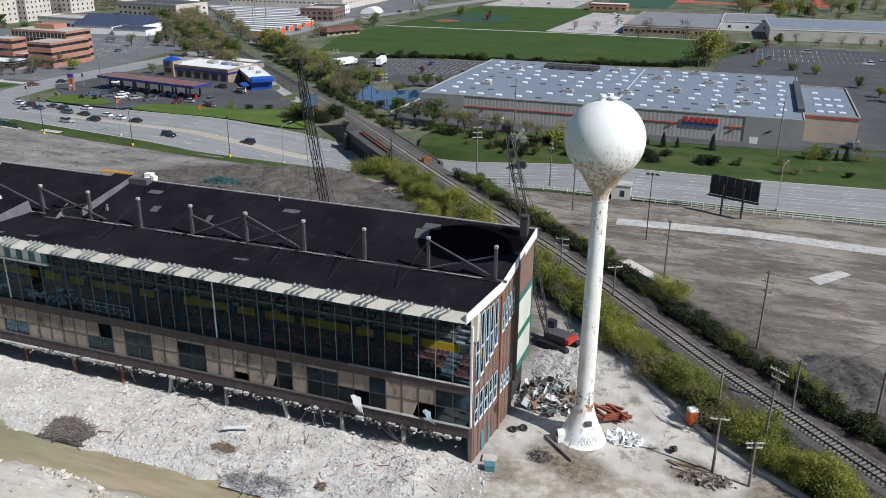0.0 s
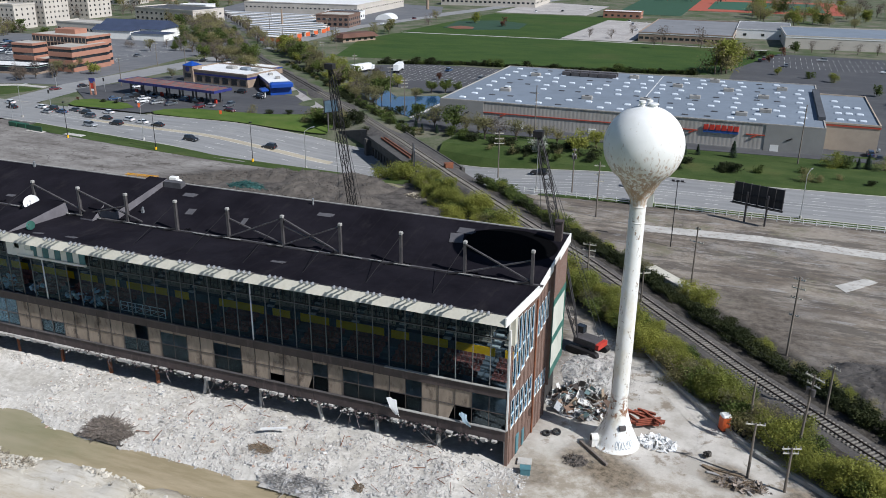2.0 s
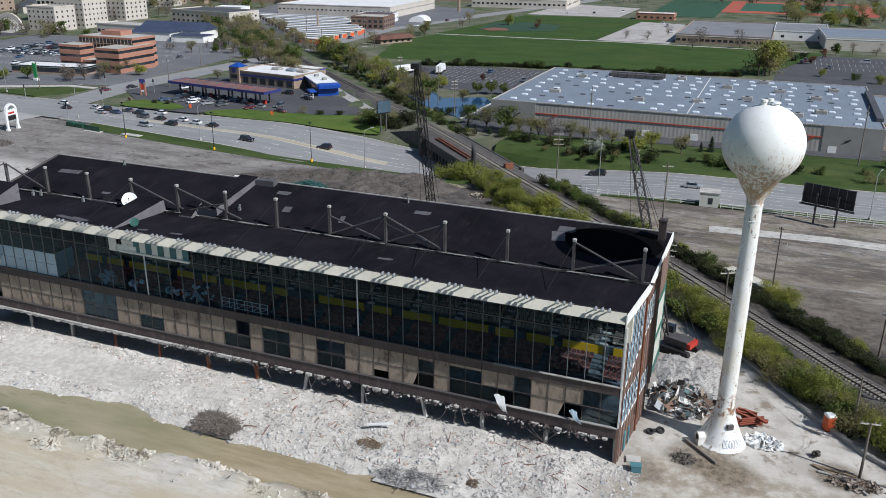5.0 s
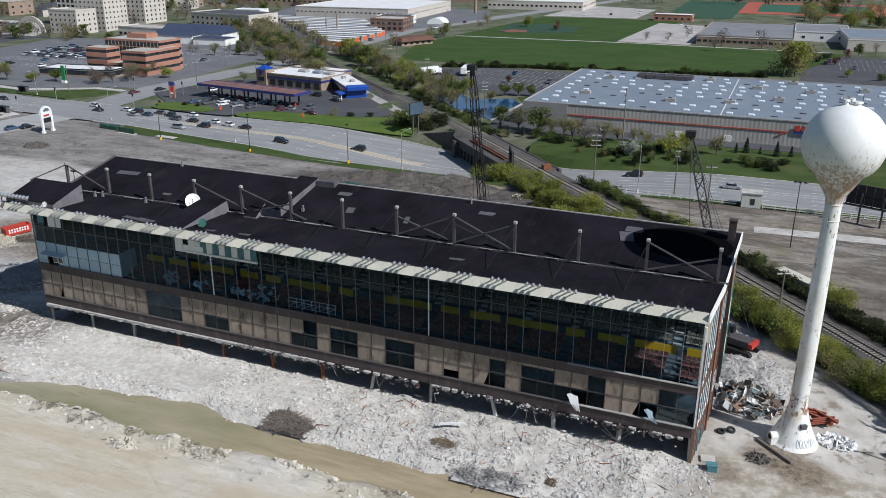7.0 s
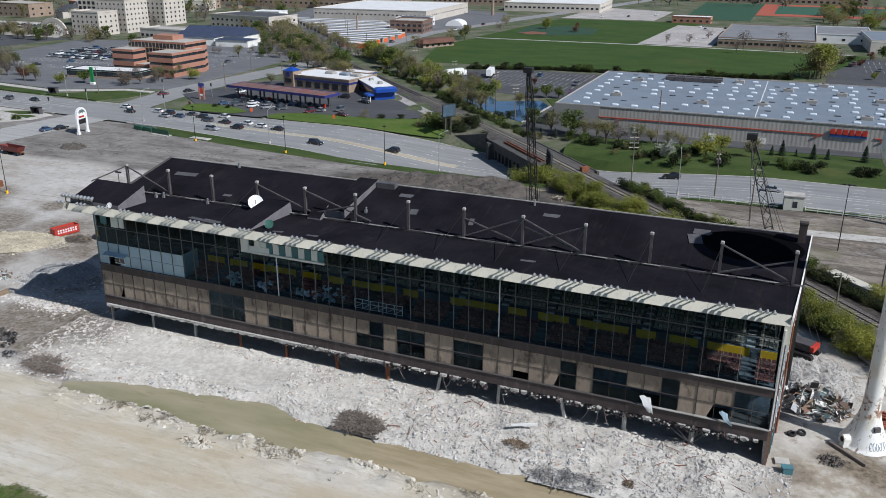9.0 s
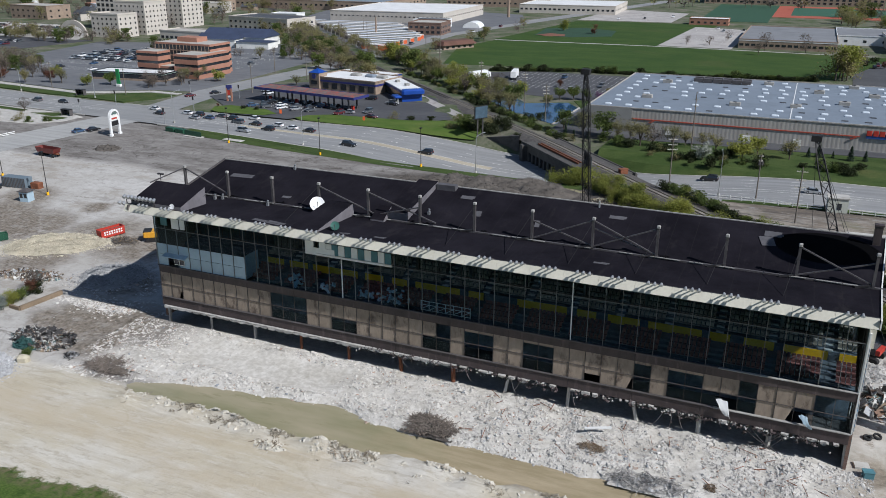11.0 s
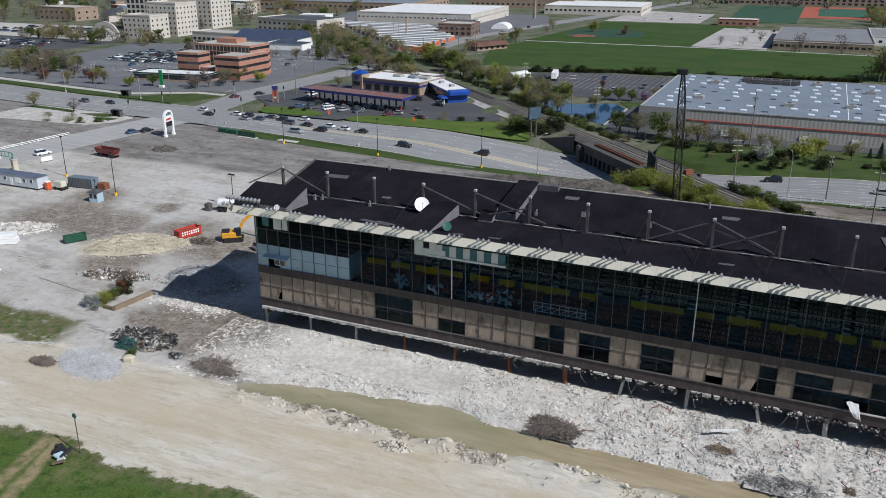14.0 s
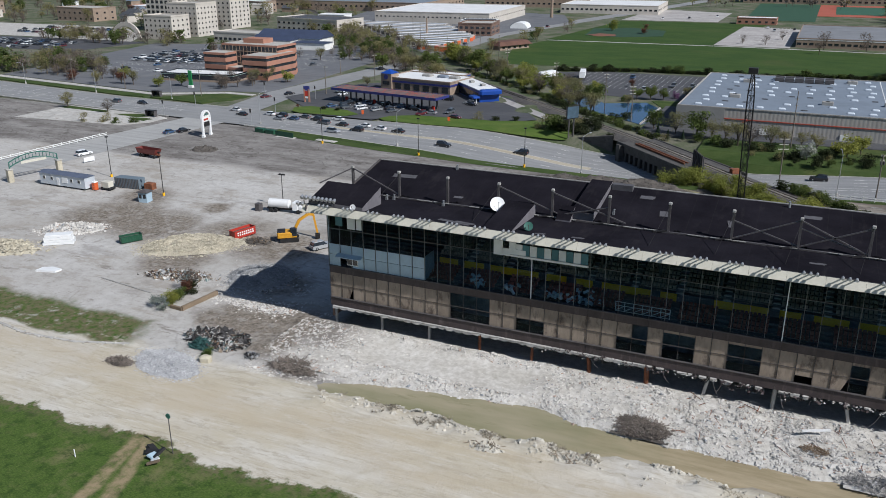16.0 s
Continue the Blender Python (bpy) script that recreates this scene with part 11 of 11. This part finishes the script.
# pond, pond lot, hedge
for kind, x, y, s in (("tree_green", -126, 313, 0.55), ("tree_green", -121, 316, 0.6), ("tree_green", -116, 317, 0.5), ("bush_lilac", -112, 322, 1.0), ("tree_bud", -108, 324, 0.6), ("tree_green", -104.5, 330, 0.6), ("bush_green", -130, 308, 0.9), ("tree_bud", -146, 284, 0.7), ("tree_bud", -152, 293, 0.8),
                      ("tree_red", -135, 345, 0.6), ("tree_bare", -160, 335, 0.8), ("bush_bud", -154, 327, 1.2), ("bush_bud", -148, 325, 1.2), ("bush_bud", -160, 330, 1.1), ("bush_dark", -121, 270, 1.1), ("bush_dark", -125, 268, 1.1)):
    plant(kind, x, y, s, rng.uniform(0, 360), R3())
HEDGE = [(-181, 381), (-140, 394.5), (-91, 397.5), (-30, 410)]
for k in range(190):
    x = -181 + k * 0.8
    plant(rng.choice(["bush_dark", "bush_dark", "bush_dark", "bush_green"]), x, lerp_line(HEDGE, x) + rng.uniform(-0.6, 0.6), rng.uniform(0.5, 0.8) if rng.random() < 0.9 else rng.uniform(1.0, 1.5), 0, 0, 0.0)
# store lot and school trees
for kind, x, y, s in (("tree_bud", -22, 416, 1.8), ("tree_spring", -17, 419, 1.8), ("tree_spring", -20, 424, 1.7), ("tree_bud", -19, 417, 1.7), ("tree_bud", -15, 430, 1.5), ("tree_bare", -18, 438, 1.4), ("tree_spring", -14, 450, 1.1), ("tree_bud", -12, 466, 1.2), ("tree_bare", -9, 474, 1.0), ("tree_bare", -60, 529, 1.35), ("tree_bare", -37, 527, 1.4), ("tree_red", 2, 470, 0.8), ("tree_red", 8, 500, 0.8), ("bush_dark", -6, 480, 1.2), ("bush_dark", -2, 492, 1.3), ("tree_green", 15, 518, 0.8),
                      ("bush_spring", 6, 425, 0.9), ("bush_spring", 30, 412, 1.1), ("bush_green", 20, 420, 1.0), ("tree_green", 44, 380, 0.6), ("tree_spring", 50, 360, 0.7), ("tree_spring", 53, 350, 0.7), ("tree_green", 60, 318, 0.8), ("tree_green", 66, 305, 0.9), ("tree_bare", 24, 523, 0.8), ("tree_bare", 36, 523, 0.8), ("tree_bare", 48, 524, 0.8), ("tree_bare", 58, 524, 0.8), ("tree_bare", 68, 524, 0.8), ("tree_bare", 78, 524, 0.8),
                      ("tree_bare", -108, 545, 0.8), ("tree_bare", -94, 545, 0.8), ("tree_bare", -86, 580, 0.8), ("tree_spring", -205, 600, 1.0), ("tree_red", -178, 585, 1.1), ("tree_bud", -236, 490, 1.0), ("tree_bud", -232, 505, 1.1), ("tree_green", -238, 520, 1.0), ("tree_bare", -62, 505, 1.0), ("tree_bud", -240, 445, 0.9), ("tree_bare", -232, 575, 1.0), ("tree_bud", -236, 600, 1.0)):
    plant(kind, x, y, s, rng.uniform(0, 360), R3(), 0.05)
# car wash, crossing, office and hospital trees
for kind, x, y, s in (("bush_dark", -232, 244, 0.6), ("bush_dark", -226, 244, 0.6), ("tree_red", -243, 243, 0.45), ("bush_bud", -170, 249, 0.9), ("bush_dark", -163, 250, 0.7), ("bush_dark", -156, 252, 0.7), ("tree_bud", -244, 300, 0.7), ("tree_green", -232, 345, 1.0),
                      ("tree_spring", -330, 262, 0.8), ("tree_green", -322, 268, 0.6), ("tree_bud", -345, 262, 0.8), ("tree_bare", -300, 272, 0.8), ("tree_bare", -292, 280, 0.8), ("tree_red", -352, 262, 0.9), ("tree_spring", -284, 296, 0.9), ("tree_bud", -296, 300, 0.8), ("tree_bare", -308, 286, 0.9),
                      ("tree_red", -383, 262, 1.0), ("tree_bare", -372, 270, 1.0), ("tree_bud", -362, 257, 0.7), ("tree_bud", -327, 208, 0.9), ("tree_bare", -304, 206, 0.7), ("bush_bud", -292, 193, 1.1), ("bush_green", -281, 196, 0.8), ("bush_bud", -300, 190, 0.9), ("bush_green", -286, 192, 0.7)):
    plant(kind, x, y, s, rng.uniform(0, 360), R3(), 0.05)
for k in range(46):
    x, y = rng.uniform(-450, -385), rng.uniform(262, 300)
    plant(rng.choice(["tree_bud", "tree_bare", "tree_bare", "tree_green", "tree_bare"]), x, y, rng.uniform(0.7, 1.3), rng.uniform(0, 360), R3(), 0.0)
for k in range(70):
    x, y = rng.uniform(-560, -440), rng.uniform(385, 425)
    if -500 < x and y > 412:
        continue
    plant(rng.choice(["tree_bare", "tree_bare", "tree_bud", "tree_green"]), x, y, rng.uniform(0.7, 1.2), rng.uniform(0, 360), R3(), 0.0)
for k in range(26):
    x, y = rng.uniform(-372, -284), rng.uniform(266, 296)
    if not -352 < x < -312:
        plant(rng.choice(["tree_bare", "tree_bud", "tree_bare", "tree_spring"]), x, y, rng.uniform(0.55, 0.95), rng.uniform(0, 360), R3(), 0.0)
for k in range(60):
    x, y = rng.uniform(-400, -278), rng.uniform(370, 425)
    if -398 < x < -322 and y > 385:
        continue
    plant(rng.choice(["tree_bare", "tree_bare", "tree_bud", "tree_green"]), x, y, rng.uniform(0.6, 1.05), rng.uniform(0, 360), R3(), 0.0)
for k in range(420):
    x, y = rng.uniform(-1000, -400), rng.uniform(480, 900)
    if x > -470 and y < 600 or x > -440:
        continue
    plant(rng.choice(["tree_bare", "tree_bare", "tree_bud", "tree_bud", "tree_green"]), x, y, rng.uniform(0.9, 1.5), rng.uniform(0, 360), R3(), 0.0)
for k in range(40):
    x, y = rng.uniform(-20, 110), rng.uniform(660, 860)
    plant(rng.choice(["tree_spring", "tree_green", "tree_bud", "tree_bare"]), x, y, rng.uniform(1.0, 1.8), rng.uniform(0, 360), R3(), 0.0)
# planter and island shrubs
plant("bush_bluegrey", -158.5, 73.5, 1.0, 0, 0, 0)
plant("bush_bluegrey", -156.6, 72.8, 0.7, 50, 1, 0)
plant("bush_spring", -157.1, 75.2, 0.72, 0, 0, 0)
plant("bush_green", -157.3, 77.2, 0.75, 0, 1, 0)
plant("bush_dark", -157.6, 80.5, 0.9, 0, 2, 0)
plant("tree_bare", -158.1, 81.4, 0.62, 0, 0, 0)
plant("tree_red", -157.6, 79.9, 0.5, 0, 1, 0)
plant("bush_green", -138.2, 61.8, 0.5, 0, 1, 0)


def far_woods():
    """Distant town woods on the skyline, joined."""
    rng = random.Random(9)
    c, t = Mesh(), Mesh()
    for _ in range(900):
        x, y = rng.uniform(-1500, 700), rng.uniform(880, 1500)
        h = rng.uniform(7, 13)
        t.cyl((x, y, 0), (x, y, h * 0.5), 0.3, 0.2, n=4, caps=False)
        for _ in range(26):
            q = Vector((x + rng.gauss(0, h * 0.26), y + rng.gauss(0, h * 0.26), h * rng.uniform(0.35, 1.0)))
            s = rng.uniform(0.8, 1.9)
            u = Vector((rng.gauss(0, 1), rng.gauss(0, 1), rng.gauss(0, 0.6))).normalized()
            v = u.cross(Vector((rng.gauss(0, 1), rng.gauss(0, 1), rng.gauss(0, 1)))).normalized()
            c.m = int(x * 7) % 3
            c.face(tuple(q - u * s), tuple(q - v * s * 0.7), tuple(q + u * s), tuple(q + v * s * 0.7))
    w = thing("far_woods", "distant spring woods on the skyline", "woods", kind="stuff")
    part("crowns", c, [LEAF["bud"], LEAF["bare"], LEAF["bare"]], w)
    part("trunks", t, M_BARK, w)


far_woods()
for leaf, (t, c) in FAR.items():
    w = thing("far_trees", "distant scattered trees about the town", "trees", kind="stuff")
    part("crowns", c, LEAF[leaf], w)
    part("trunks", t, M_BARK, w)
